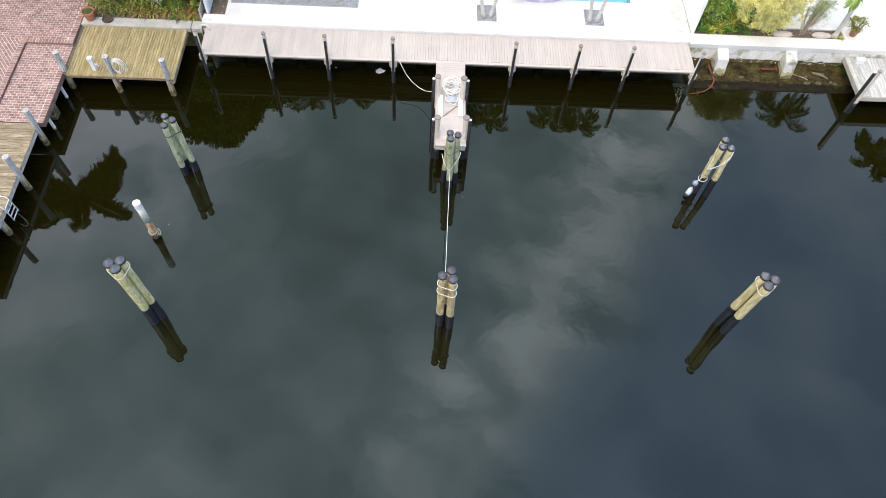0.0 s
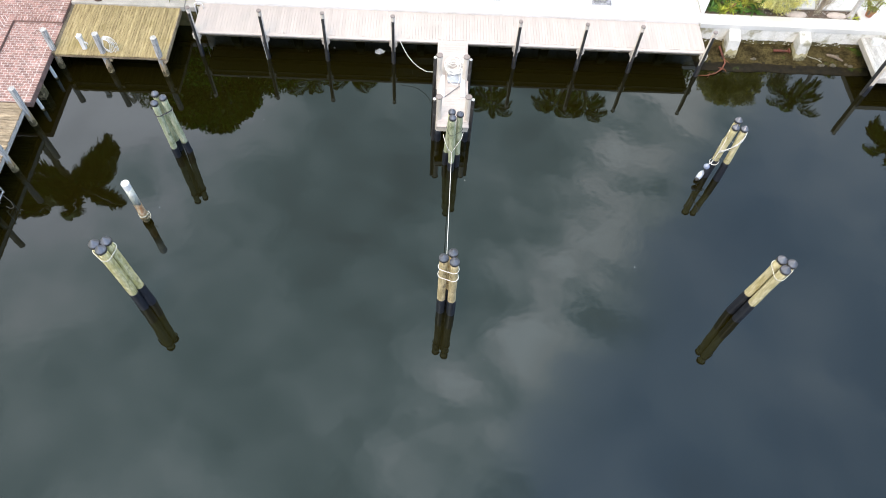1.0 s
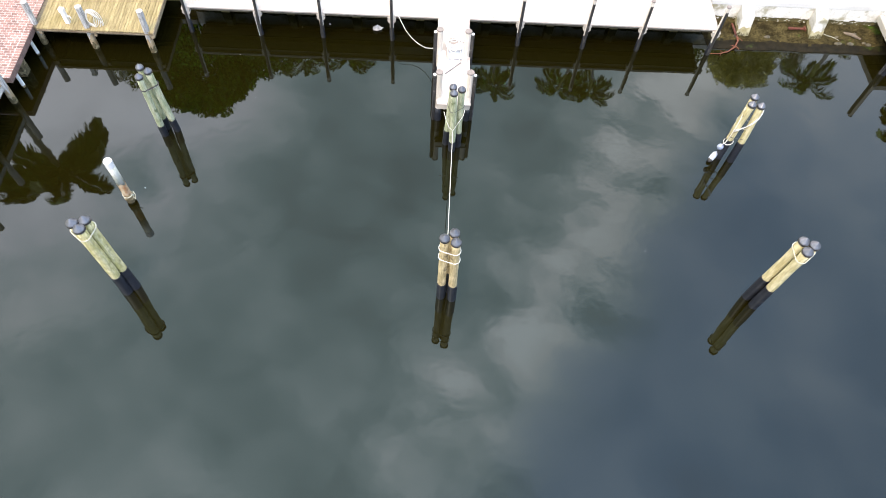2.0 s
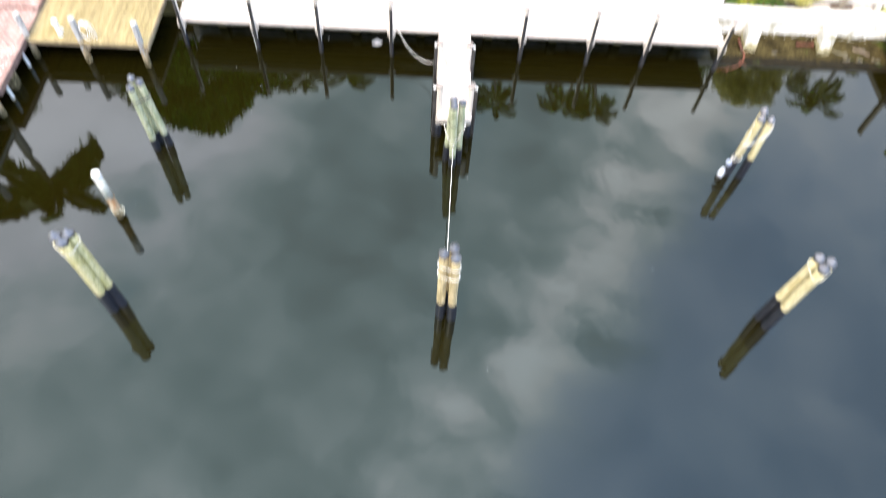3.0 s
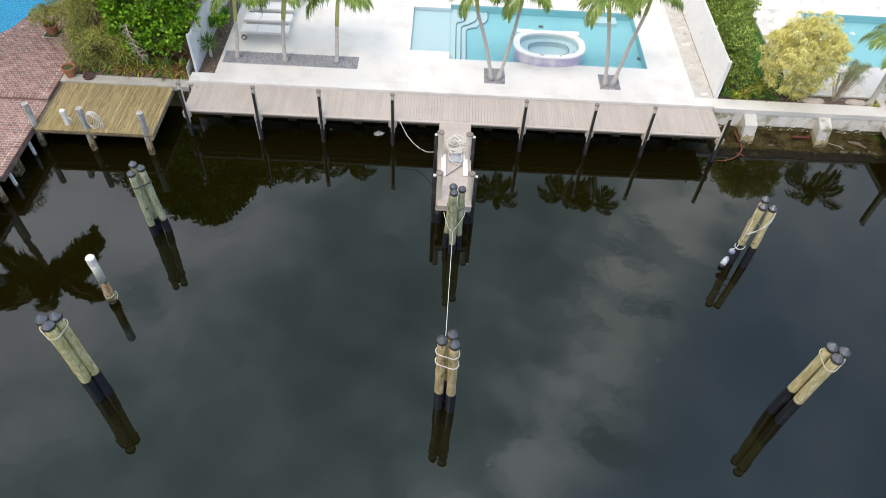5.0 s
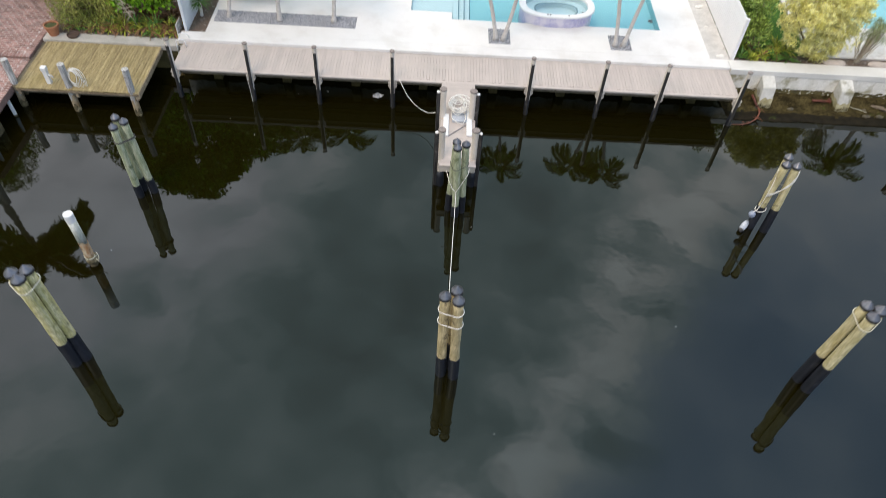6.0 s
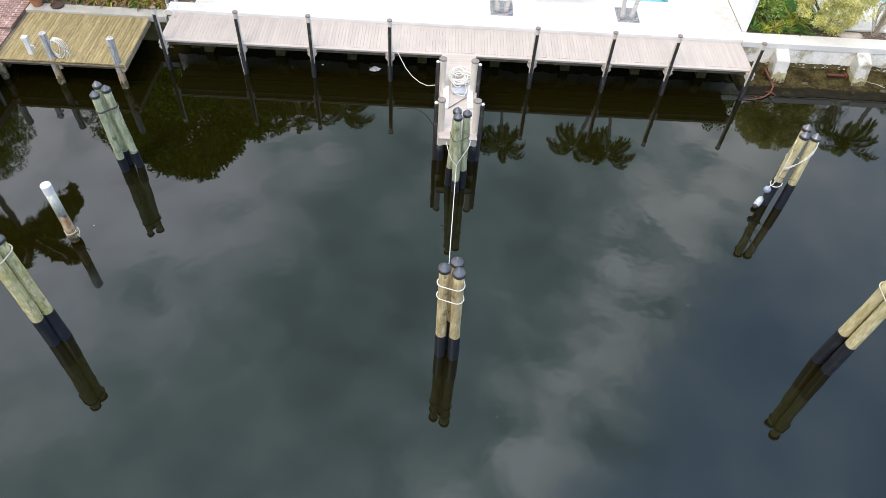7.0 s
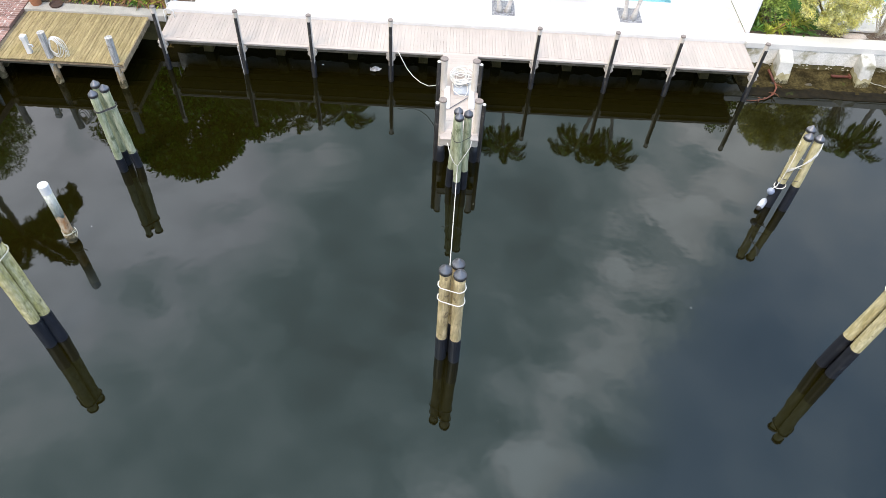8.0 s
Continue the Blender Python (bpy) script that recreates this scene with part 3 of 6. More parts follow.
def leaf_cloud(rng, blobs, n, length, width, upward=0.4, droop=0.1, shell=0.55):
    """Leaves round the skins of several blobs (x, y, z, rx, ry, rz), facing outwards."""
    w = np.array([b[3] * b[4] + b[4] * b[5] + b[3] * b[5] for b in blobs])
    pick = rng.choice(len(blobs), n, p=w / w.sum())
    bl = np.array(blobs)[pick]
    d = unit(rng.normal(size=(n, 3)))
    d[:, 2] = np.where(d[:, 2] < -0.5, -d[:, 2] * 0.6, d[:, 2])
    r = shell + (1.06 - shell) * rng.random((n, 1)) ** 0.6
    pos = bl[:, :3] + d * bl[:, 3:] * r
    out = unit(d + rng.normal(scale=0.55, size=(n, 3)) + np.array([0, 0, upward]))
    ln = length * (0.7 + 0.6 * rng.random((n, 1)))
    side = unit(np.cross(out, rng.normal(size=(n, 3)))) * ln * (width / length) * 0.5
    return pos, out * ln, side, np.column_stack([np.zeros((n, 2)), -ln[:, 0] * droop * rng.random(n)])


def bumpy(bm, size, scale, seed=0.0):
    for v in bm.verts:
        v.co += Vector(noise.noise_vector(v.co * scale + Vector((seed, seed, seed)))) * size
    return bm

# ---- setting: water, land, seawall ----
DECK_Z, PATIO_Z = 1.16, 1.27
CANAL = (-17.0, 500.0, -60.0, 22.95)
POOL_A, SHELF_A = (0.57, 8.71, 25.08, 29.25), (-1.05, 0.57, 25.57, 28.9)
POOL_B, POOL_L = (16.6, 27.0, 26.05, 30.15), (-26.0, -14.9, 24.6, 31.5)


def setting():
    x0, x1, y0, y1 = CANAL
    tagged(sheet(((x0, y0, 0), (x1, y0, 0), (x1, y1, 0), (x0, y1, 0)), M["water"], "water"), "dark still canal water mirroring a cloudy sky", "water", kind="structure")
    bm = slab([-900, x0, POOL_L[0], POOL_L[1], SHELF_A[0], POOL_A[0], POOL_A[1], POOL_B[0], POOL_B[1], x1, 900],
              [-900, y0, y1, POOL_L[2], POOL_L[3], POOL_A[2], POOL_A[3], POOL_B[2], POOL_B[3], SHELF_A[2], SHELF_A[3], 900],
              [CANAL, POOL_A, SHELF_A, POOL_B, POOL_L], -2.6, 0.9)
    c = CANAL
    bm.faces.new([bm.verts.new(p) for p in ((c[0], c[2], -2.6), (c[1], c[2], -2.6), (c[1], c[3], -2.6), (c[0], c[3], -2.6))])
    tagged(part("ground", bm, M["land"]), "flat waterfront land behind the canal", "ground", kind="structure")

    # seawall: face below, cap above in poured lengths
    wall = thing("seawall", (0, 22.75, 0), "weathered concrete seawall with a pale cap along the canal", "seawall", kind="structure")
    part("wall_face", boxed(-9.43, 60, 0.0, 0.25, -2.5, 1.05), M["algae"], wall, "stained concrete with algae and bare patches")
    part("wall_face", boxed(-17.0, -9.43, 0.0, 0.25, -2.5, 0.83), M["algae"], wall)
    bm = bmesh.new()
    xs = np.arange(-9.4, 40.0, 0.06)
    low = [0.50 + 0.13 * noise.noise(Vector((x * 0.8, 1, 0))) + 0.09 * noise.noise(Vector((x * 3.1, 5, 0))) + 0.05 * noise.noise(Vector((x * 9.0, 9, 0))) for x in xs]
    for a, b, za, zb in zip(xs, xs[1:], low, low[1:]):
        q = [bm.verts.new(p) for p in ((a, -0.02, za), (b, -0.02, zb), (b, -0.02, 1.05), (a, -0.02, 1.05), (a, 0.0, za), (b, 0.0, zb))]
        bm.faces.new(q[:4]), bm.faces.new((q[1], q[0], q[4], q[5]))
    rr = random.Random(12)
    for k in range(70):
        x, z, r = rr.uniform(10.9, 18.0), rr.uniform(0.28, 0.5), rr.uniform(0.01, 0.035)
        bm.faces.new([bm.verts.new((x + r * rr.uniform(0.8, 2.2) * math.cos(q), -0.004, z + r * rr.uniform(0.5, 1.0) * math.sin(q))) for q in np.linspace(0, math.tau, 7, endpoint=False)])
    part("upper_band", bm, M["wall_stain"], wall, "moss-stained flaking whitewash")
    for a, b in ((-9.42, 10.95), (10.95, 26.0), (26.0, 60.0)):
        part("cap", boxed(a + 0.004, b - 0.004, -0.045 if a > 0 else 0.045, 0.57, 1.05, PATIO_Z, bevel=0.015), M["cap_white" if a > 0 else "patio"], wall)
    for a, b in ((-14.34, -9.9), (-9.88, -9.43)):
        part("cap", boxed(a, b - 0.004, -0.1, 0.37, 0.83, 1.05, bevel=0.02), M["cap_grey"], wall, "bare grey concrete")

    # muddy shelf at the wall's toe
    bm = bmesh.new()
    nx, ny = 220, 14
    grid = []
    for i in range(nx + 1):
        row = []
        for j in range(ny + 1):
            x, f = -9.6 + 27.8 * i / nx, j / ny
            edge = 21.38 + 0.08 * noise.noise(Vector((x * 0.9, 0, 3))) + 0.03 * noise.noise(Vector((x * 5, 0, 7))) + (0.46 if x < 10.9 else 0.0)
            y = edge + (22.76 - edge) * f
            z = ((0.1 - 0.08 * max(0.0, 1 - f / 0.3)) if x > 10.9 else -0.06) + 0.05 * f + (0.16 * min(1.0, max(0.0, (f - 0.62) / 0.2)) + 0.035 * noise.noise(Vector((x * 3.0, 2, f * 3))) if x > 10.9 else 0.0) + 0.05 * noise.noise(Vector((x * 2.2, y * 2.2, 0))) + 0.03 * noise.noise(Vector((x * 7, y * 7, 0)))
            if j == 0:
                z = -0.5
            elif j == 1:
                z = (0.03 if x > 10.9 else -0.09) + 0.03 * noise.noise(Vector((x * 4, 0, 0)))
                y = edge + 0.03
            row.append(bm.verts.new((x, y, z)))
        grid.append(row)
    for i in range(nx):
        for j in range(ny):
            f = bm.faces.new((grid[i][j], grid[i + 1][j], grid[i + 1][j + 1], grid[i][j + 1]))
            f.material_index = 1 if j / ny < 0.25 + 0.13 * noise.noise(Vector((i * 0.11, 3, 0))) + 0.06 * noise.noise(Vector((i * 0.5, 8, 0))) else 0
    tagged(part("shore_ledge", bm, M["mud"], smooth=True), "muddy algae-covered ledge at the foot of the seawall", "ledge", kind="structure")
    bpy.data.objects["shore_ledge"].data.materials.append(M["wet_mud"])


setting()


def stain_skirt(w, top, seed):
    """A ragged-topped coat round the two sides and the sloping front of a pile head."""
    bm = bmesh.new()
    cols = [(-w, f) for f in np.linspace(0, 1, 9)[:-1]] + [(q, 1.0) for q in np.linspace(-w, w, 11)] + [(w, f) for f in np.linspace(1, 0, 9)[1:]]
    last = None
    for k, (px, f) in enumerate(cols):
        zt = top + 0.11 * noise.noise(Vector((k * 0.33, seed, 0))) + 0.05 * noise.noise(Vector((k * 1.1, seed, 4)))
        col = [bm.verts.new((px, -f * (0.507 + 0.28 * (0.78 - z) / 1.28), z)) for z in (-0.5, zt)]
        if last:
            bm.faces.new((last[0], col[0], col[1], last[1]))
        last = col
    return bm


def buttress(x, y, w=0.24, wet=False):
    """A concrete batter pile head leaning out from the wall."""
    t = thing("concrete_buttress", (x, y, 0.1), "grey concrete pile head under the dock, shade put into its colour" if wet else "chunky whitewashed concrete pile head against the seawall", "buttress", "pile heads on the seawall")
    bm = bmesh.new()
    prof = ((0.0, 0.98), (-0.5, 0.78), (-0.78, -0.5), (0.0, -0.5))
    a = [bm.verts.new((-w, p, z)) for p, z in prof]
    b = [bm.verts.new((w, p, z)) for p, z in prof]
    bm.faces.new(a), bm.faces.new(b[::-1])
    for i in range(4):
        bm.faces.new((a[i], b[i], b[(i + 1) % 4], a[(i + 1) % 4]))
    bmesh.ops.bevel(bm, geom=list(bm.edges), offset=0.02, segments=2, affect="EDGES")
    # wet means under the dock: shade is put into a darker concrete colour
    part("pile_head", bm, M["stain_and_shade" if wet else "concrete"], t)
    part("footing", stain_skirt(w + 0.005, 0.36, x), M["algae" if wet else "stain_and_shade"], t, "yellow-brown stained foot")
    part("tide_mark", stain_skirt(w + 0.009, 0.15, x + 40), M["algae"], t, "dark wet band at the foot")


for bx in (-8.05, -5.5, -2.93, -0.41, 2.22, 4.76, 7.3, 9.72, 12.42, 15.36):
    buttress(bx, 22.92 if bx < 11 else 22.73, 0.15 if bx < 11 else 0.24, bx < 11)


def ragged_coat(r, z0, top, amp, seed, shift=lambda z: (0.0, 0.0), flare=0.0):
    """A thin coat round a post, from z0 up to a ragged edge about top."""
    bm = bmesh.new()
    seg, cols = 24, []
    for k in range(seg):
        a = math.tau * k / seg
        zt = top + amp * noise.noise(Vector((2.2 * math.cos(a), 2.2 * math.sin(a), seed))) + amp * 0.6 * noise.noise(Vector((6 * math.cos(a), 6 * math.sin(a), seed + 9)))
        col = []
        for f in (0.0, 0.5, 0.8, 1.0):
            z = z0 + (zt - z0) * f
            q = r * (1 + flare * (1 - f))
            col.append(bm.verts.new((q * math.cos(a) + shift(z)[0], q * math.sin(a) + shift(z)[1], z)))
        cols.append(col)
    for k in range(seg):
        a, b = cols[k], cols[(k + 1) % seg]
        for i in range(3):
            bm.faces.new((a[i], b[i], b[i + 1], a[i + 1]))
    return bm


# ---- mooring piles ----
def pile_part(parent, base, top, r, wood, sleeve_z, seed, cap=True, label=""):
    """A tapered, slightly uneven log with a black sleeve at its foot and a cone cap."""
    rng = random.Random(seed)
    base, top = Vector(base), Vector(top)
    n = 14
    pts, rad = [], []
    bow = Vector((rng.uniform(-0.03, 0.03), rng.uniform(-0.03, 0.03), 0))
    for i in range(n + 1):
        f = i / n
        pts.append(base.lerp(top, f) + bow * math.sin(f * math.pi))
        rad.append(r * (1.04 - 0.08 * f) * (1 + rng.uniform(-0.025, 0.025)))
    log = part("log", bumpy(tubed(pts, rad, 18), 0.012, 3.0, seed), M[wood], parent, label, smooth=True)
    low = [base.lerp(top, f) + bow * math.sin(f * math.pi) for f in np.linspace(0, sleeve_z, 6)]
    bm = tubed(low, [r * 1.075 + 0.004 * (1 + math.sin(i * 2.1 + seed)) for i in range(6)], 18)
    part("sleeve", bm, M["sleeve"], log, "black plastic sleeve")
    if cap:
        d = (top - base).normalized()
        rr = r * 1.09
        prof = [(rr * 0.98, -0.05), (rr, -0.045), (rr, 0.0), (rr * 0.95, 0.012), (rr * 0.06, 1.05 * rr), (0.0, 1.09 * rr)]
        bm = lathe(prof, 20)
        bmesh.ops.transform(bm, matrix=Matrix.Translation(top) @ d.to_track_quat("Z", "Y").to_matrix().to_4x4(), verts=bm.verts)
        part("cone_cap", bm, M["cone"], log, "dark cone-shaped cap")
        bm = lathe([(rr * 0.9, -0.085), (rr * 1.06, -0.075), (rr * 1.06, -0.02), (rr * 1.01, -0.02)], 20)
        bmesh.ops.transform(bm, matrix=Matrix.Translation(top) @ d.to_track_quat("Z", "Y").to_matrix().to_4x4(), verts=bm.verts)
        part("cap_rim", bm, M["bumper"], log)
    return log


def hull(points, r):
    """The convex loop round circles of radius r at points, for ropes."""
    pts = sorted({(round(x + r * math.cos(a), 4), round(y + r * math.sin(a), 4)) for x, y in points for a in np.linspace(0, math.tau, 24, endpoint=False)})

    def half(seq):
        out = []
        for p in seq:
            while len(out) > 1 and (out[-1][0] - out[-2][0]) * (p[1] - out[-2][1]) - (out[-1][1] - out[-2][1]) * (p[0] - out[-2][0]) <= 0:
                out.pop()
            out.append(p)
        return out

    return half(pts)[:-1] + half(pts[::-1])[:-1]


def lashing(parent, tops, bases, f, r, tilt=(0.0, 0.0), mat="rope", thick=0.018, turns=1):
    centres = [Vector(b).lerp(Vector(t), f) for b, t in zip(bases, tops)]
    loop = hull([(c.x, c.y) for c in centres], r * 1.06 + thick * 0.6)
    z = sum(c.z for c in centres) / len(centres)
    mx, my = sum(p[0] for p in loop) / len(loop), sum(p[1] for p in loop) / len(loop)
    bm = bmesh.new()
    for k in range(turns):
        pts = [(x, y, z + k * thick * 2 + (x - mx) * tilt[0] + (y - my) * tilt[1]) for x, y in loop]
        tube(bm, pts + pts[:1], thick, 6)
    return part("lashing", bm, M[mat], parent, smooth=True)


def cluster(at, tops, bases, zt, r, wood, sleeve, label, ropes, heights=(0, 0, 0), seed=1):
    t = thing("mooring_pile_cluster", (at[0], at[1], 0), label, "mooring piles", "mooring pile clusters in the canal")
    o = Vector((at[0], at[1], 0))
    tt = [Vector((x, y, zt + h)) - o for (x, y), h in zip(tops, heights)]
    bb = [Vector((x, y, -0.02)) - o for x, y in bases]
    for i, (a, b) in enumerate(zip(tt, bb)):
        deep = b + (b - a) * 0.45
        f = (0.45 + sleeve[i] / zt) / 1.45
        pile_part(t, deep, a, r, wood, f, seed * 10 + i)
    for f, tilt, mat, thick, turns in ropes:
        lashing(t, tt, bb, f, r, tilt, mat, thick, turns)
    return t


cluster((0.7, 10.05), [(0.53, 10.05), (0.84, 9.92), (0.80, 10.23)], [(0.56, 10.08), (0.90, 10.0), (0.80, 10.30)], 3.44, 0.127, "pile_tan", (0.92, 0.98, 1.25),
        "three tan timber mooring piles lashed with white rope, black feet", [(0.86, (0.12, 0), "rope", 0.013, 1), (0.72, (0.06, 0), "rope", 0.013, 1)], (0.0, 0.02, 0.0), 1)
cluster((-9.0, 10.05), [(-9.27, 10.14), (-8.97, 10.24), (-9.03, 9.95)], [(-9.16, 10.14), (-8.70, 10.08), (-8.93, 9.92)], 3.44, 0.14, "pile_olive", (1.0, 1.0, 1.0),
        "three mossy olive mooring piles lashed near the top, black feet", [(0.9, (-0.05, 0.1), "rope_worn", 0.018, 1)], (0, 0, 0.02), 2)
cluster((10.4, 10.15), [(10.35, 10.34), (10.62, 10.22), (10.35, 9.99)], [(10.20, 10.40), (10.48, 10.30), (10.36, 10.10)], 3.44, 0.136, "pile_cream", (1.3, 1.2, 1.25),
        "three cream timber mooring piles with a rope near the top", [(0.9, (0.12, 0.1), "rope_worn", 0.016, 1)], (0, 0, 0.03), 3)
cluster((-8.95, 16.1), [(-9.10, 16.30), (-8.81, 16.15), (-9.05, 15.93)], [(-9.05, 16.30), (-8.70, 16.25), (-9.08, 16.03)], 2.9, 0.112, "pile_green", (0.55, 0.6, 0.55),
        "three pale green weathered mooring piles banded with dark rope", [(0.80, (0.0, 0.05), "rope_dark", 0.014, 2), (0.78, (0.05, -0.1), "rope_worn", 0.008, 1)], (0, 0, -0.04), 4)
cluster((10.6, 16.0), [(10.63, 16.34), (10.50, 16.06), (10.79, 16.01)], [(10.52, 16.24), (10.36, 15.96), (10.73, 15.84)], 2.6, 0.12, "pile_cream", (0.9, 0.95, 0.95),
        "three pale leaning mooring piles hung with loose white rope", [(0.62, (0.1, 0), "rope_worn", 0.007, 1), (0.45, (0.1, 0.1), "rope_dark", 0.009, 1)], (0.05, 0, 0), 5)
cluster((0.9, 15.85), [(0.77, 16.05), (1.04, 15.96), (0.79, 15.77)], [(0.66, 16.10), (1.06, 16.02), (0.84, 15.84)], 2.86, 0.110, "pile_green", (0.75, 0.75, 0.5),
        "three pale green mooring piles off the end of the finger pier", [(0.72, (0.05, 0), "rope_dark", 0.008, 1)], (0, 0, 0.02), 6)


def slack(a, b, sag, n=16):
    a, b = Vector(a), Vector(b)
    return [a.lerp(b, i / n) - Vector((0, 0, sag * 4 * (i / n) * (1 - i / n))) for i in range(n + 1)]


# the line between the two middle clusters, with its yoke
line = thing("mooring_line", (0.8, 15.6, 1.0), "thin taut white rope strung between two pile clusters", "rope")
o = Vector((0.8, 15.6, 1.0))
yoke = Vector((0.84, 15.62, 1.22))
part("line", tubed([p - o for p in slack(yoke, (0.62, 10.18, 3.22), 0.06)], 0.010, 6), M["rope"], line, smooth=True)
part("yoke", tubed([Vector(p) - o for p in ((0.52, 15.98, 1.75), (0.60, 15.78, 1.55), (0.72, 15.66, 1.32), tuple(yoke), (1.0, 15.72, 1.5), (1.16, 15.86, 1.72), (1.2, 16.0, 1.85))], 0.011, 6), M["rope"], line, smooth=True)

# loose ropes and fenders on the leaning cluster
t = thing("loose_mooring_rope", (10.6, 16.0, 1.8), "bundle of white rope hanging over leaning mooring piles", "rope")
o = Vector((10.6, 16.0, 1.8))
for k in range(9):
    rr = random.Random(k)
    w = rr.uniform(-0.07, 0.07)
    part("rope_strand", tubed([Vector(p) - o for p in ((10.33, 15.93, 1.42 + w), (10.42, 15.87, 1.54 + w * 0.5), (10.60, 15.84, 1.74), (10.77, 15.83, 1.98 + w), (10.89, 15.88, 2.2 + 2 * w), (10.94, 16.0, 2.32 + 2 * w))], 0.013, 6), M["rope"], t, smooth=True)
part("rope_tail", tubed([Vector(p) - o for p in ((10.40, 16.16, 2.35), (10.35, 15.99, 2.05), (10.32, 15.92, 1.7), (10.27, 15.86, 1.3), (10.24, 15.83, 0.98))], 0.011, 6), M["rope"], t, smooth=True)
part("rope_loop", tubed([Vector((10.40 + 0.15 * math.cos(a), 15.99 + 0.15 * math.sin(a), 0.80 + 0.05 * math.cos(a))) - o for a in np.linspace(0, math.tau, 25)], 0.014, 6), M["rope"], t, smooth=True)

t = thing("boat_fender", (10.08, 15.84, 0.13), "scuffed white cylindrical boat fender afloat beside the piles", "fender")
bm = lathe([(0.0, -0.25), (0.025, -0.25), (0.04, -0.22), (0.085, -0.17), (0.10, -0.08), (0.10, 0.08), (0.085, 0.17), (0.04, 0.22), (0.025, 0.25), (0.0, 0.25)], 18)
fend = part("body", bm, M["fender"], t, smooth=True)
fend.rotation_euler = Vector((0.62, 0.72, 0.25)).to_track_quat("Z", "Y").to_euler()
# blackened end stands in for the fender's dark reflection in the water
bm = lathe([(0.09, -0.165), (0.07, -0.21), (0.03, -0.255), (0.0, -0.26)], 18)
part("end_cap", bm, M["bumper"], fend, "black end standing in for its reflection in the water", smooth=True)
t = thing("mooring_buoy", (10.15, 15.86, 0.66), "small round blue-grey buoy hung on the piles", "buoy")
bm = bmesh.new()
bmesh.ops.create_icosphere(bm, subdivisions=3, radius=0.11)
part("ball", bm, M["fender_blue"], t, smooth=True)
part("eye", tubed([(0, 0, 0.1), (0.03, 0, 0.15), (0.1, 0.02, 0.2), (0.14, 0.08, 0.3)], 0.012, 6), M["rope"], t)

# single white-sleeved pile
t = thing("channel_pile", (-9.57, 13.2, 0), "white-sleeved single pile with a rusty band and rope at its foot", "pile")
part("log", tubed([(0, 0, -1.6), (0, 0, 0.3), (-0.01, 0, 0.75)], [0.13, 0.12, 0.118], 18), M["pile_foot"], t, smooth=True)
part("core", tubed([(-0.01, 0, 0.7), (-0.012, 0, 1.0)], 0.118, 18), M["white_worn"], t)
part("rust_band", ragged_coat(0.129, 0.4, 1.0, 0.3, 4.0, lambda z: (-0.011 * z, 0.0)), M["rust"], t, "rust-stained band", smooth=True)
part("collar", bumpy(tubed([(0, 0, 0.08), (0, 0, 0.2), (0, 0, 0.33), (0, 0, 0.42)], [0.14, 0.158, 0.15, 0.13], 18), 0.02, 7), M["pile_foot"], t, "barnacle-crusted collar", smooth=True)
part("sleeve", tubed([(-0.01, 0, 0.95), (-0.02, 0, 1.5), (-0.03, 0, 1.9)], [0.124, 0.124, 0.126], 18), M["white_worn"], t, smooth=True)
part("top_cap", lathe([(0.125, -0.29), (0.131, -0.28), (0.134, -0.02), (0.125, 0.0), (0.0, 0.012)], 20, (-0.03, 0, 2.1)), M["white"], t, "bright white plastic cap")
part("lashing", tubed([(0.15 * math.cos(a), 0.15 * math.sin(a), 0.26 + 0.05 * math.sin(a * 1.5) + 0.012 * a) for a in np.linspace(0, 2 * math.tau, 40)], 0.011, 6), M["rope_worn"], t, smooth=True)
part("rope_end", tubed([(0.17, -0.05, 0.3), (0.24, -0.1, 0.24), (0.26, -0.02, 0.4), (0.2, 0.03, 0.5)], 0.010, 6), M["rope_worn"], t, smooth=True)


# ---- main dock ----
def plank_mesh(name, w, l, h, mat, along="y"):
    a, b = (w, l) if along == "y" else (l, w)
    return finish(name, boxed(-a / 2, a / 2, -b / 2, b / 2, -h, 0, bevel=0.0), mat)


def planks(parent, x0, x1, y0, y1, z, w, gap, mat, along, seed, name="deck_board", warp=0.004):
    """Boards laid side by side, in world metres, under a parent at its own place."""
    rng = random.Random(seed)
    o = parent.location
    pitch = w + gap
    if along == "y":
        n = int(round((x1 - x0) / pitch))
        pitch = (x1 - x0) / n
        me = plank_mesh(name, pitch - gap, y1 - y0, 0.035, mat, "y")
    else:
        n = int(round((y1 - y0) / pitch))
        pitch = (y1 - y0) / n
        me = plank_mesh(name, pitch - gap, x1 - x0, 0.035, mat, "x")
    for i in range(n):
        ob = part(name, me, None, parent)
        c = (i + 0.5) * pitch
        j = rng.uniform(-0.012, 0.012)
        ob.location = (x0 + c - o.x, (y0 + y1) / 2 + j - o.y, z + rng.uniform(-warp, warp) - o.z) if along == "y" else ((x0 + x1) / 2 + j - o.x, y0 + c - o.y, z + rng.uniform(-warp, warp) - o.z)


dock = thing("dock", (0.9, 21.9, 0.9), "long pale composite boat dock on posts along the seawall", "dock")
o = dock.location
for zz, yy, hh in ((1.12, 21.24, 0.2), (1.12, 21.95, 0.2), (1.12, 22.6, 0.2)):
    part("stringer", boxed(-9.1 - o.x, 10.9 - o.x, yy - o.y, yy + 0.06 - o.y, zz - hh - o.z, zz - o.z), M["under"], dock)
part("fascia", boxed(-9.12 - o.x, 0.26 - o.x, 21.135 - o.y, 21.165 - o.y, 1.085 - o.z, 1.124 - o.z), M["deck_edge"], dock, "pale edge board")
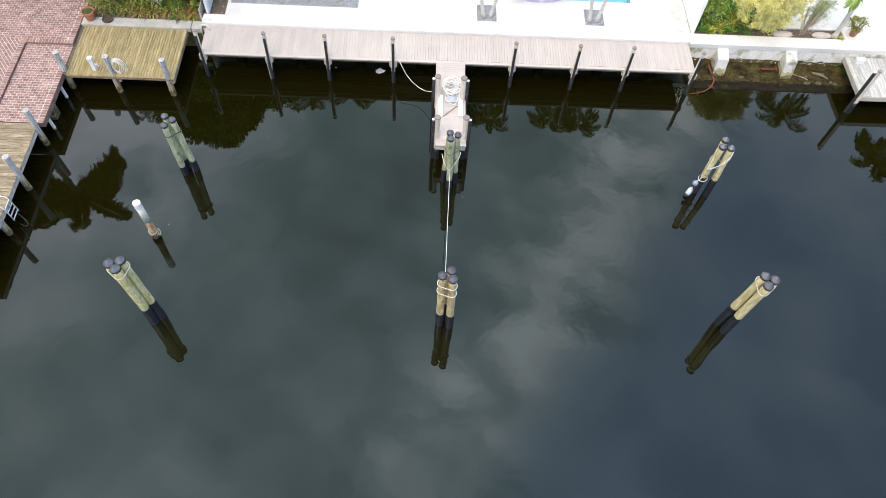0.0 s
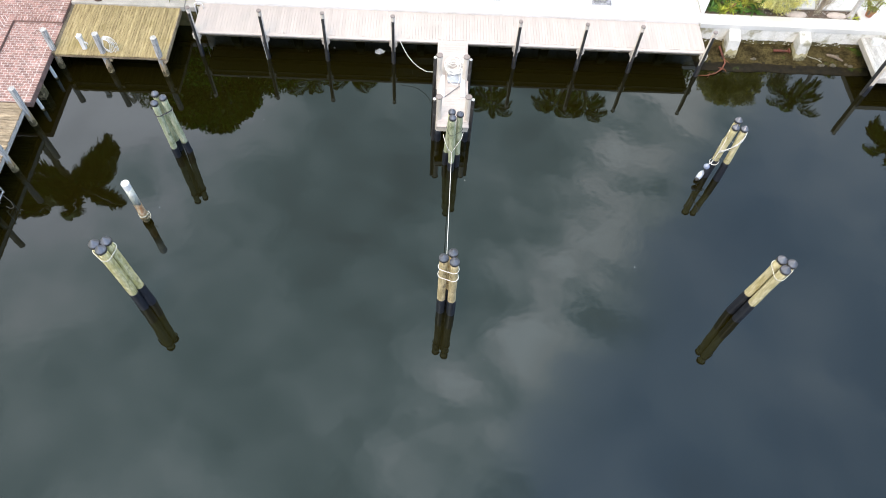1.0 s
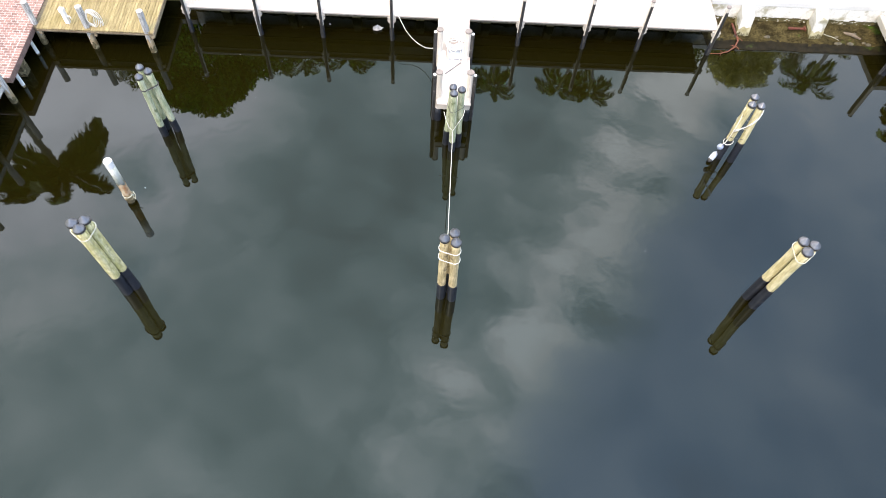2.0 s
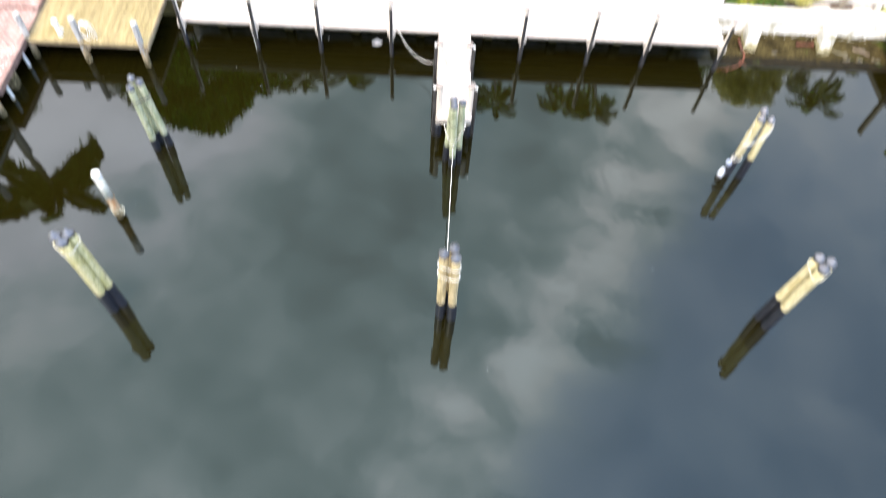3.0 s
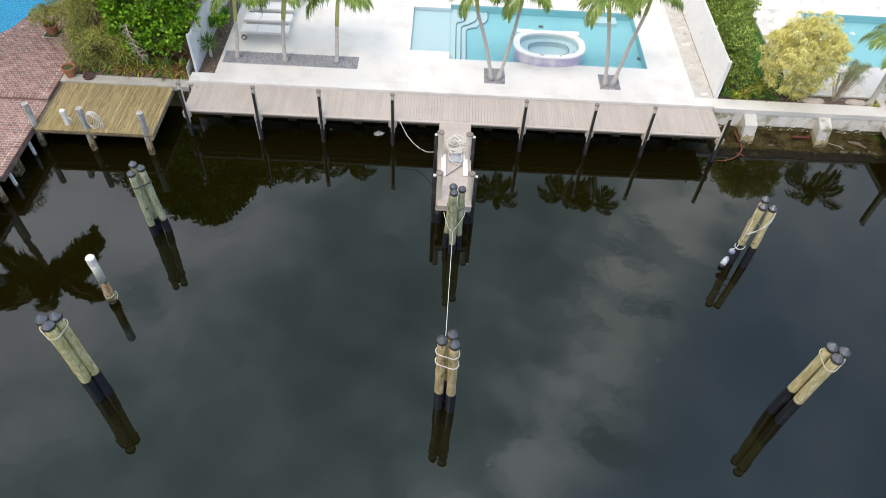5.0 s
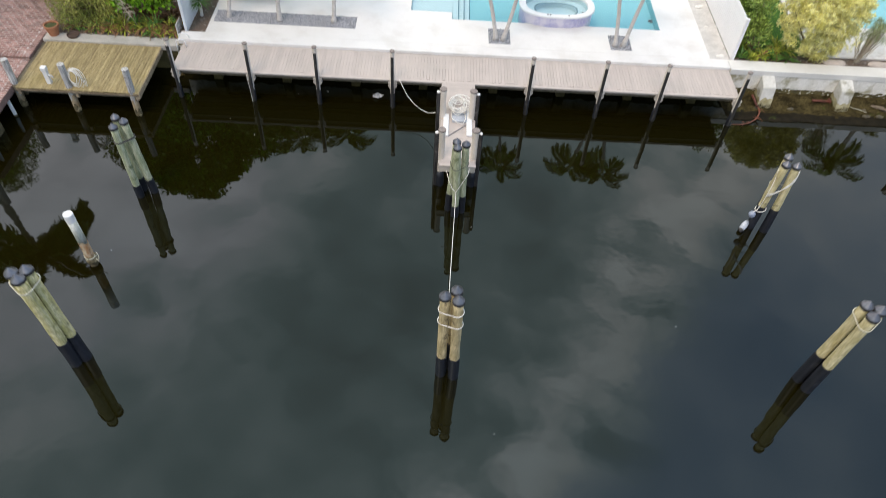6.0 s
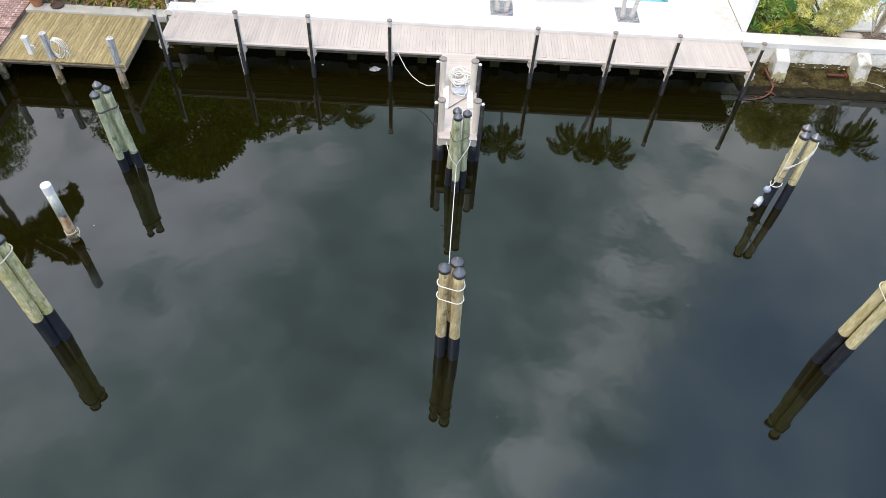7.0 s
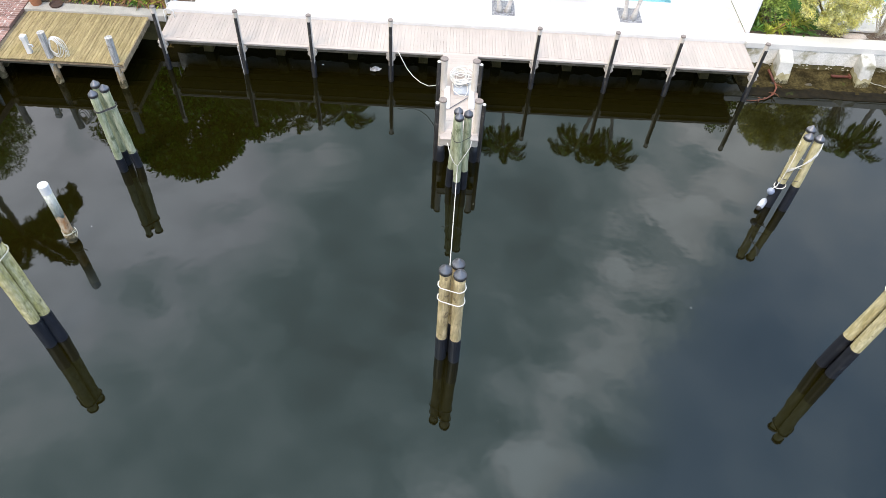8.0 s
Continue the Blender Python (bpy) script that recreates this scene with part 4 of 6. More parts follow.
part("fascia", boxed(1.43 - o.x, 10.92 - o.x, 21.135 - o.y, 21.165 - o.y, 1.085 - o.z, 1.124 - o.z), M["deck_edge"], dock, "pale edge board")
for sx in (-9.24, 10.9):
    part("end_board", boxed(sx - o.x, sx + 0.03 - o.x, 21.17 - o.y, 22.72 - o.y, 1.06 - o.z, 1.124 - o.z), M["deck_edge"], dock)

finger = thing("finger_pier", (0.85, 19.0, 0.9), "narrow pale finger pier reaching out from the dock", "pier")
o = finger.location
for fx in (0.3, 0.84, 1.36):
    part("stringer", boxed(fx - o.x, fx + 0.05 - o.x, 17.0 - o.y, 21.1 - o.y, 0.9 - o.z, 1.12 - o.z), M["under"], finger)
part("fascia", boxed(0.29 - o.x, 1.42 - o.x, 16.85 - o.y, 16.9 - o.y, 0.9 - o.z, 1.124 - o.z), M["deck_edge"], finger)
for fx in (0.275, 1.41):
    part("side_board", boxed(fx - o.x, fx + 0.035 - o.x, 16.95 - o.y, 21.12 - o.y, 0.92 - o.z, 1.124 - o.z), M["deck_edge"], finger)


def dock_post(at, top, face, brackets, label, r=0.076, name="dock_post"):
    """A pale round post with a brown cap, a black rubber strip on its water side and a dark wrapped foot."""
    t = thing(name, (at[0], at[1], 0), label, "post", "dock posts")
    part("post", tubed([(0, 0, 0.4), (0, 0, top - 0.03)], r, 20), M["post_pale"], t, smooth=False)
    part("foot", bumpy(tubed([(0, 0, -1.8), (0, 0, -0.5), (0, 0, 0.1), (0, 0, 0.35), (0, 0, 0.62)], [r * 1.1, r * 1.15, r * 1.22, r * 1.18, r * 1.03], 18), 0.02, 4, at[0]), M["sleeve"], t, "black wrapped foot", smooth=True)
    part("cap", lathe([(r * 1.02, -0.035), (r * 1.16, -0.03), (r * 1.16, 0.0), (r * 1.08, 0.012), (0, 0.014)], 20, (0, 0, top)), M["post_cap"], t, "flat brown cap")
    ang = math.atan2(face[1], face[0])
    bm = bmesh.new()
    z0, z1, ri, ro, half = -0.35, top - (0.22 if brackets else 0.12), r * 1.005, r + (0.02 if brackets else 0.1), 0.72 if brackets else 0.5
    prof = [(ri, -half), (ro, -half * 0.75), (ro + 0.012, 0.0), (ro, half * 0.75), (ri, half)]
    lo = [bm.verts.new((q * math.cos(ang + a), q * math.sin(ang + a), z0)) for q, a in prof]
    hi = [bm.verts.new((q * math.cos(ang + a), q * math.sin(ang + a), z1)) for q, a in prof]
    for i in range(4):
        bm.faces.new((lo[i], lo[i + 1], hi[i + 1], hi[i]))
    bm.faces.new(lo), bm.faces.new(hi)
    part("rubber_strip", bm, M["bumper"], t)
    px, py = face[0] * (r + 0.05), face[1] * (r + 0.05)
    if brackets:
        collar = [(0.0, 1.08)] + [(0.06 + 0.022 * math.sin(k * math.pi / 2), 1.08 - 0.035 * k) for k in range(8)] + [(0.0, 0.8)]
        for s in (-1, 1):
            bm = bmesh.new()
            a = [bm.verts.new((s * (r + q), -0.02, z)) for q, z in collar]
            b = [bm.verts.new((s * (r + q), 0.12, z)) for q, z in collar]
            bm.faces.new(a), bm.faces.new(b[::-1])
            for i in range(len(collar)):
                bm.faces.new((a[i - 1], b[i - 1], b[i], a[i]))
            part("bracket", bm, M["deck_edge"], t, "pale side bracket")
    else:
        part("strip_cap", lathe([(0.045, -0.05), (0.055, -0.04), (0.055, 0.02), (0.035, 0.04), (0.0, 0.045)], 14, (px, py, z1)), M["white"], t, "white knob")
    return t


for px in (-9.12, -6.48, -4.12, -1.47, 3.38, 5.93, 8.06, 10.86):
    dock_post((px, 21.12 if px < 10 else 21.07), 2.36 if px < 10 else 2.28, (0, -1), True, "slim pale dock post with brown cap and black rubber strip")
for px, py, s in ((0.33, 19.24, -1), (1.32, 19.2, 1), (0.34, 17.22, -1), (1.38, 17.25, 1)):
    dock_post((px, py), 2.3, (s, -0.12), False, "pale finger pier post with brown cap and black fender strip", r=0.108)

# things lying on the finger pier
t = thing("rope_heap", (0.88, 19.68, DECK_Z + 0.09), "tangled heap of white dock line on the finger pier", "rope")
rng = random.Random(5)
for k in range(15):
    a0, rx, ry, cx, cy, zz = rng.uniform(0, 6.28), rng.uniform(0.2, 0.42), rng.uniform(0.2, 0.46), rng.uniform(-0.08, 0.08), rng.uniform(-0.15, 0.15), 0.02 + 0.012 * k
    pts = [(cx + rx * math.cos(a0 + a), cy + ry * math.sin(a0 + a * 1.02), zz + 0.02 * math.sin(3 * a + k)) for a in np.linspace(0, 6.6, 36)]
    part("rope_turn", tubed(pts, 0.014, 6), M["rope"], t, smooth=True)
part("rope_tail", tubed([(-0.25, -0.3, 0.04), (-0.22, -0.6, 0.0), (-0.05, -0.82, 0.0), (0.15, -0.88, 0.0), (0.24, -0.6, 0.0), (0.2, -0.3, 0.06)], 0.014, 6), M["rope"], t, smooth=True)
t = thing("dock_crate", (0.92, 19.3, DECK_Z), "low grey plastic crate under heaped rope", "crate")
part("body", boxed(-0.24, 0.24, -0.34, 0.34, 0, 0.06, bevel=0.015), M["fender"], t)
part("lid", boxed(-0.25, 0.25, -0.35, 0.35, 0.062, 0.08, bevel=0.006), M["fender"], t)
for wx, wy, wl in ((0.47, 18.78, 1.1), (1.24, 18.98, 1.4)):
    t = thing("dock_bumper_board", (wx, wy, DECK_Z), "long white padded bumper board lying on the pier", "bumper", "bumper boards")
    part("pad", boxed(-0.09, 0.09, -wl / 2, wl / 2, 0.0, 0.07, bevel=0.02), M["white"], t, smooth=True)
    part("end_plate", boxed(-0.07, 0.07, -wl / 2 - 0.012, -wl / 2, 0.01, 0.06), M["alu"], t)
t = thing("boat_hook", (0.84, 18.52, DECK_Z + 0.02), "thin dark pole lying across the pier boards", "boat hook")
part("pole", tubed([(-0.28, -0.27, 0), (0.28, 0.28, 0.03)], 0.014, 8), M["tyre"], t)
part("hook", tubed([(0.28, 0.28, 0.03), (0.33, 0.33, 0.03), (0.36, 0.28, 0.03)], 0.013, 8), M["steel"], t)
t = thing("sagging_dock_line", (-0.5, 20.4, 0.8), "white rope hanging in a loop from dock to pier", "rope")
o = t.location
pts = [Vector((-1.22, 21.1, 1.2)), Vector((-1.08, 20.88, 1.06)), Vector((-0.91, 20.68, 0.85)), Vector((-0.67, 20.48, 0.67)), Vector((-0.41, 20.28, 0.59)), Vector((-0.14, 20.06, 0.63)), Vector((0.08, 19.86, 0.82)), Vector((0.2, 19.7, 1.0))]
part("line", tubed([p - o for p in pts], 0.011, 8), M["rope"], t, smooth=True)
t = thing("hanging_rope", (-6.58, 20.95, 1.05), "thin pale rope dangling from a dock post to the water", "rope")
part("line", tubed([(-0.02, 0.12, 0.0), (0.02, 0.08, -0.5), (0.05, 0.05, -1.2)], 0.009, 6), M["rope"], t)
t = thing("drifting_wrapper", (-2.07, 21.66, 0.02), "crumpled white plastic sheet floating by the seawall", "litter")
bm = bmesh.new()
bmesh.ops.create_grid(bm, x_segments=8, y_segments=8, size=0.15)
bumpy(bm, 0.09, 7, 2)
part("sheet", bm, M["paper"], t)
for v in t.children:
    v.location.z, v.rotation_euler = 0.05, (0, 0, 0.6)

# grab rails at the dock's end
t = thing("grab_rail", (-9.3, 22.45, 1.05), "pair of white tube grab rails at the end of the dock", "rail")
for dy, s in ((0.0, 1), (0.42, 1)):
    pts = [(0.26, dy, 0.1), (0.26, dy, 0.3)] + [(0.26 - 0.17 + 0.17 * math.cos(a), dy, 0.3 + 0.12 * math.sin(a)) for a in np.linspace(0.3, math.pi, 8)] + [(-0.08, dy, 0.2), (-0.08, dy, -0.4)]
    part("rail", tubed(pts, 0.017, 8), M["white"], t, smooth=True)

# ---- neighbour's timber docks and brick dock ----
def timber_pile(x, y, top, r, lean=(0, 0), label="bleached timber dock pile with pale top and barnacled foot"):
    t = thing("dock_pile", (x, y, 0), label, "pile", "timber dock piles")
    rng = random.Random(int(x * 100 + y * 10))
    pts = [(lean[0] * f, lean[1] * f, 0.3 + (top - 0.3) * f) for f in np.linspace(0, 1, 8)]
    part("log", bumpy(tubed(pts, [r * (1 + rng.uniform(-0.02, 0.02)) for _ in pts], 16), 0.01, 4, x), M["pile_grey"], t)
    part("core", tubed([(0, 0, -1.8), (0, 0, 0.32)], r, 16), M["pile_foot"], t, "dark wet timber")
    along = lambda z: (lean[0] * max(0.0, z - 0.3) / (top - 0.3), lean[1] * max(0.0, z - 0.3) / (top - 0.3))
    part("stain", ragged_coat(r * 1.035, 0.1, 0.62, 0.3, x + y, along), M["pile_stain"], t, "rusty brown stain", smooth=True)
    part("foot", bumpy(ragged_coat(r * 1.07, -0.6, 0.26, 0.2, x - y, along, 0.04), 0.012, 6, y), M["pile_foot"], t, "stained barnacled foot")
    part("top_plate", lathe([(r * 1.03, -0.01), (r * 1.03, 0.012), (0, 0.02)], 16, (lean[0], lean[1], top)), M["pile_grey"], t, "pale top")
    return t


for x, y in ((-14.38, 20.17), (-12.47, 20.06), (-10.32, 19.98), (-14.58, 17.22), (-14.6, 15.1), (-14.68, 13.15)):
    timber_pile(x, y, 1.9, 0.112, (0.06, -0.04))

wdock = thing("timber_dock", (-12.15, 21.3, 0.7), "algae-stained yellow-brown timber boat dock", "dock")
o = wdock.location
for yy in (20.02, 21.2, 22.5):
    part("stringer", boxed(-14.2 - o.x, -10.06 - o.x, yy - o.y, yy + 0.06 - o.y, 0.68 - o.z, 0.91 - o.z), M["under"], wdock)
part("fascia", boxed(-14.2 - o.x, -10.06 - o.x, 19.85 - o.y, 19.89 - o.y, 0.87 - o.z, 0.912 - o.z), M["dockwood_x"], wdock, "pale edge board")
part("side_board", boxed(-10.08 - o.x, -10.035 - o.x, 19.87 - o.y, 22.62 - o.y, 0.76 - o.z, 0.96 - o.z), M["dockwood_x"], wdock, "grey edge board")
# added filler that blocks sky light through the gap between the docks
part("ledger", boxed(-14.357 - o.x, -14.1 - o.x, 19.95 - o.y, 22.64 - o.y, 0.74 - o.z, 0.943 - o.z), M["under"], wdock)
for x in (-14.15, -12.2, -10.15):
    part("bracket", boxed(x - 0.05 - o.x, x + 0.05 - o.x, 19.9 - o.y, 20.05 - o.y, 0.66 - o.z, 0.82 - o.z, bevel=0.01), M["dockwood_x"], wdock)

wdock2 = thing("timber_walkway", (-16.0, 14.2, 0.7), "weathered brown timber walkway beside the brick dock", "dock")
o = wdock2.location
part("fascia", boxed(-14.6 - o.x, -14.56 - o.x, 11.0 - o.y, 17.36 - o.y, 0.72 - o.z, 0.93 - o.z), M["dockgrey"], wdock2)
for x in (-16.9, -15.8, -14.75):
    part("stringer", boxed(x - o.x, x + 0.06 - o.x, 11.0 - o.y, 17.3 - o.y, 0.66 - o.z, 0.91 - o.z), M["under"], wdock2)

t = thing("power_pedestal", (-13.15, 20.2, 0.98), "small white dock pedestal on the timber dock", "pedestal")
part("post", boxed(-0.075, 0.075, -0.07, 0.07, 0.0, 0.58, bevel=0.02), M["white"], t)
part("head", boxed(-0.09, 0.09, -0.095, 0.085, 0.52, 0.66, bevel=0.03), M["white"], t)
part("tap", tubed([(0.1, -0.05, 0.35), (0.2, -0.06, 0.36), (0.22, -0.06, 0.28)], 0.025, 8), M["alu"], t)
t = thing("coiled_hose", (-12.22, 20.05, 1.5), "coil of white hose hung on a dock pile", "hose")
for k in range(6):
    rx, rz = 0.12 + 0.035 * k, 0.26 + 0.045 * k
    part("hose_turn", tubed([(0.1 + rx * math.cos(a) + 0.02 * math.sin(3 * a + k), 0.04 * k - 0.1, -0.05 + rz * math.sin(a) - 0.05 * k) for a in np.linspace(0, math.tau, 28)], 0.013, 6), M["rope"], t, smooth=True)
for x, y, h in ((-14.42, 19.55, 0.72), (-14.45, 17.95, 0.62)):
    t = thing("marker_pole", (x, y, 0), "short white plastic pole standing in the water", "pole", "white poles")
    part("pole", tubed([(0, 0, -1.0), (-0.02, 0.0, 0.1)], 0.06, 12), M["pile_foot"], t)
    part("sleeve", tubed([(-0.02, 0, 0.08), (-0.04, 0.0, h)], 0.065, 14), M["white"], t)
t = thing("boarding_ladder", (-14.56, 13.74, 0.6), "pale aluminium boarding ladder hung on the timber walkway", "ladder")
for k in (-0.22, 0.22):
    part("rail", tubed([(-0.3, k, 0.36), (-0.18, k, 0.5), (-0.02, k, 0.46), (0.03, k, 0.2), (0.05, k, -0.36)], 0.022, 8), M["alu"], t, smooth=True)
for z in (-0.28, -0.08, 0.12, 0.32):
    part("rung", tubed([(0.045 - z * 0.05, -0.22, z), (0.045 - z * 0.05, 0.22, z)], 0.02, 8), M["alu"], t)
t = thing("hanging_hose", (-14.3, 13.5, 0.1), "thin black hose looping down beside the ladder", "hose")
part("line", tubed([(-0.25, 0.25, 0.75), (-0.08, 0.2, 0.4), (0.12, 0.1, 0.1), (0.2, -0.02, -0.02), (0.1, -0.08, -0.06), (-0.05, -0.02, 0.0)], 0.012, 6), M["rope_dark"], t, smooth=True)

bdock = thing("brick_dock", (-15.2, 19.5, 0.8), "red brick-paved dock slab with pale mortar joints", "dock", kind="structure")
o = bdock.location
outline = [(-14.36, 17.42), (-14.36, 21.5), (-16.2, 21.5)] + [(-15.75 + 0.45 * math.cos(q), 17.87 + 0.45 * math.sin(q)) for q in np.linspace(math.pi, 1.5 * math.pi, 9)]
bm = bmesh.new()
lo, hi = [[bm.verts.new((x - o.x, y - o.y, z - o.z)) for x, y in outline] for z in (0.72, 0.965)]
bm.faces.new(lo), bm.faces.new(hi)
for k in range(len(outline)):
    bm.faces.new((lo[k - 1], lo[k], hi[k], hi[k - 1]))
part("slab", bm, M["slab_side"], bdock)
sheet([(x - o.x, y - o.y, 0.969 - o.z) for x, y in outline], M["mortar"], "mortar_bed", bdock)
for y in (18.6, 20.9):
    part("column", bumpy(boxed(-14.85 - o.x, -14.5 - o.x, y - 0.2 - o.y, y + 0.2 - o.y, -2.0 - o.z, 0.72 - o.z, bevel=0.04), 0.04, 4), M["pile_foot"], bdock, "stained concrete column")
bpatio = thing("brick_patio", (-18.0, 24.0, 0.9), "raised red brick terrace beside a curving pool", "terrace", kind="structure")
o = bpatio.location


def pool_edge(y):
    """x of the brick terrace's pool edge at y."""
    return float(np.interp(y, (24.6, 24.95, 25.3, 25.9, 26.6, 27.2, 27.8, 28.3, 29.0, 30.0, 31.5), (-26.0, -19.2, -18.0, -17.55, -17.35, -17.15, -16.75, -16.3, -15.6, -15.1, -14.9)))


bm = bmesh.new()
ys = np.linspace(21.5, 31.5, 101)
rows = []
for y in ys:
    left = -26.0 if y < 24.62 else pool_edge(y)
    rows.append([bm.verts.new((x - o.x, y - o.y, z - o.z)) for x, z in ((left, 0.4), (left, 1.055), (-14.36, 1.055), (-14.36, 0.8))])
for a, b in zip(rows, rows[1:]):
    for k in range(3):
        bm.faces.new((a[k], a[k + 1], b[k + 1], b[k]))
bm.faces.new(rows[0])
part("bed", bm, M["slab_side"], bpatio)
sheet([(-14.362 - o.x, 21.502 - o.y, 1.059 - o.z), (-14.362 - o.x, 31.49 - o.y, 1.059 - o.z)] + [(pool_edge(y) + 0.002 - o.x, y - o.y, 1.059 - o.z) for y in np.linspace(31.49, 24.63, 70)] + [(-25.99 - o.x, 24.615 - o.y, 1.059 - o.z), (-25.99 - o.x, 21.502 - o.y, 1.059 - o.z)], M["mortar"], "mortar_bed", bpatio)
sheet([(x - o.x, y - o.y, 1.059 - o.z) for x, y in ((-25.99, 18.555), (-16.222, 18.555), (-16.222, 21.488), (-25.99, 21.488))], M["mortar"], "mortar_bed", bpatio)
part("bed", boxed(-26.0 - o.x, -16.22 - o.x, 18.55 - o.y, 21.49 - o.y, 0.7 - o.z, 1.055 - o.z), M["slab_side"], bpatio)
lp = thing("curved_pool", (-19.0, 27.5, 0.9), "deep blue freeform swimming pool with a brick edge", "pool")
o = lp.location
part("basin", boxed(POOL_L[0] - o.x, POOL_L[1] - o.x, POOL_L[2] - o.y, POOL_L[3] - o.y, -0.6 - o.z, -0.5 - o.z), M["pool_blue"], lp)
bm = bmesh.new()
rows = [[bm.verts.new((pool_edge(y) + 0.005 - o.x, y - o.y, z - o.z)) for z in (-0.5, 1.0)] for y in np.linspace(24.62, 31.4, 60)]
for a, b in zip(rows, rows[1:]):
    bm.faces.new((a[0], a[1], b[1], b[0]))
part("side", bm, M["pool_blue"], lp)
ring = [(pool_edge(y) + 0.004 - o.x, y - o.y, 0.97 - o.z) for y in np.linspace(24.62, 31.4, 60)]
sheet([(-26.0 - o.x, 24.62 - o.y, 0.97 - o.z)] + ring + [(-26.0 - o.x, 31.4 - o.y, 0.97 - o.z)], M["clear_blue"], "water_surface", lp)


# ---- terrace, pool and spa ----
BED = (-8.43, -3.08, 24.05, 24.88)
PLANTERS = ((1.97, 2.80, 23.55, 24.58), (6.58, 7.40, 23.55, 24.55))
xs = [-8.55, 10.3, BED[0], BED[1], SHELF_A[0], POOL_A[0], POOL_A[1]] + [v for p in PLANTERS for v in p[:2]]
ysl = [23.325, 36.0, BED[2], BED[3], POOL_A[2], POOL_A[3], SHELF_A[2], SHELF_A[3]] + [v for p in PLANTERS for v in p[2:]]
tagged(part("patio", slab(xs, ysl, [BED, POOL_A, SHELF_A, *PLANTERS], 0.7, PATIO_Z - 0.004), M["patio"]), "bright white limestone pool terrace", "patio", kind="structure")

pool = thing("swimming_pool", (4.0, 27.0, 0.9), "rectangular aqua swimming pool with a shallow sun shelf and steps", "pool")
o = pool.location
a, b, c, d = POOL_A


def basin(x0, x1, y0, y1, zf, mat, sides="nsew"):
    bm = bmesh.new()
    P = lambda x, y, z: bm.verts.new((x - o.x, y - o.y, z - o.z))
    bm.faces.new([P(x0, y0, zf), P(x1, y0, zf), P(x1, y1, zf), P(x0, y1, zf)])
    zt = PATIO_Z - 0.006
    for s, (p, q) in dict(n=((x0, y1), (x1, y1)), s=((x0, y0), (x1, y0)), e=((x1, y0), (x1, y1)), w=((x0, y0), (x0, y1))).items():
        if s in sides:
            bm.faces.new([P(*p, zf), P(*q, zf), P(*q, zt), P(*p, zt)])
    return bm


# floor, steps and bench raised to apparent depth: refraction put into the shape
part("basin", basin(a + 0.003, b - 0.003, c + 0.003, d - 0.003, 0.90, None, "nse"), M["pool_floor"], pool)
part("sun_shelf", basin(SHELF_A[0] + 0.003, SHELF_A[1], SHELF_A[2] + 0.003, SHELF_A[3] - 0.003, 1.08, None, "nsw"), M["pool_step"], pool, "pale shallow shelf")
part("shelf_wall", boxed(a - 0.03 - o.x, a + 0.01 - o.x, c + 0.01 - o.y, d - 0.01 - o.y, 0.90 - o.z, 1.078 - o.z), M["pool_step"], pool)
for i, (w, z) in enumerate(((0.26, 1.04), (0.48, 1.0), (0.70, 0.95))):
    # steps that swell into a rounded corner at the far end
    bm = bmesh.new()
    pts = [(a + 0.012, c + 0.012), (a + w, c + 0.012), (a + w, d - 1.35 - 0.12 * i)]
    pts += [(a + w + (0.16 + 0.14 * i) * (1 - math.cos(q)), d - 1.35 - 0.12 * i + 0.3 * math.sin(q)) for q in np.linspace(0.2, math.pi / 2, 4)]
    bulge = a + w + 0.16 + 0.14 * i
    pts += [(bulge + (0.3 + 0.12 * i) * math.sin(q), d - 0.4 - 0.65 * math.cos(q)) for q in np.linspace(0.25, math.pi / 2, 7)]
    pts += [(pts[-1][0], d - 0.012), (a + 0.012, d - 0.012)]
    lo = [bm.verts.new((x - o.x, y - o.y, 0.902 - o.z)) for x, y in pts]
    hi = [bm.verts.new((x - o.x, y - o.y, z - o.z)) for x, y in pts]
    bm.faces.new(hi)
    for k in range(len(pts)):
        q = (k + 1) % len(pts)
        bm.faces.new((lo[k], lo[q], hi[q], hi[k]))
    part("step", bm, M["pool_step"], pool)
    part("step_trim", tubed([(x - o.x, y - o.y, z + 0.004 - o.z) for x, y in pts[1:-1]], 0.018, 6), M["pool_trim"], pool, "dark tile line")
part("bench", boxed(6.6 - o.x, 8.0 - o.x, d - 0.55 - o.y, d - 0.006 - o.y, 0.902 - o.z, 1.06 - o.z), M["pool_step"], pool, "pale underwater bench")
for x0, x1, y0, y1 in ((a + 0.004, b - 0.004, c + 0.004, d - 0.004), (SHELF_A[0] + 0.004, a + 0.004, SHELF_A[2] + 0.004, SHELF_A[3] - 0.004)):
    sheet([(x - o.x, y - o.y, 1.17 - o.z) for x, y in ((x0, y0), (x1, y0), (x1, y1), (x0, y1))], M["clear"], "water_surface", pool, "clear still pool water")
for x, y in ((4.6, 28.4), (8.66, 26.3)):
    part("drain", lathe([(0.0, 0.0), (0.09, 0.0), (0.12, -0.01), (0.12, -0.03)], 16, (x - o.x, y - o.y, 0.92 - o.z)), M["tyre"], pool)

spa = thing("spa", (4.65, 25.8, PATIO_Z), "raised oval spa with a white rim and lavender mosaic sides", "spa")


def oval(rx, ry, z, n=48, p=2.5):
    return [(rx * math.copysign(abs(math.cos(q)) ** (2 / p), math.cos(q)), ry * math.copysign(abs(math.sin(q)) ** (2 / p), math.sin(q)), z) for q in np.linspace(0, math.tau, n, endpoint=False)]


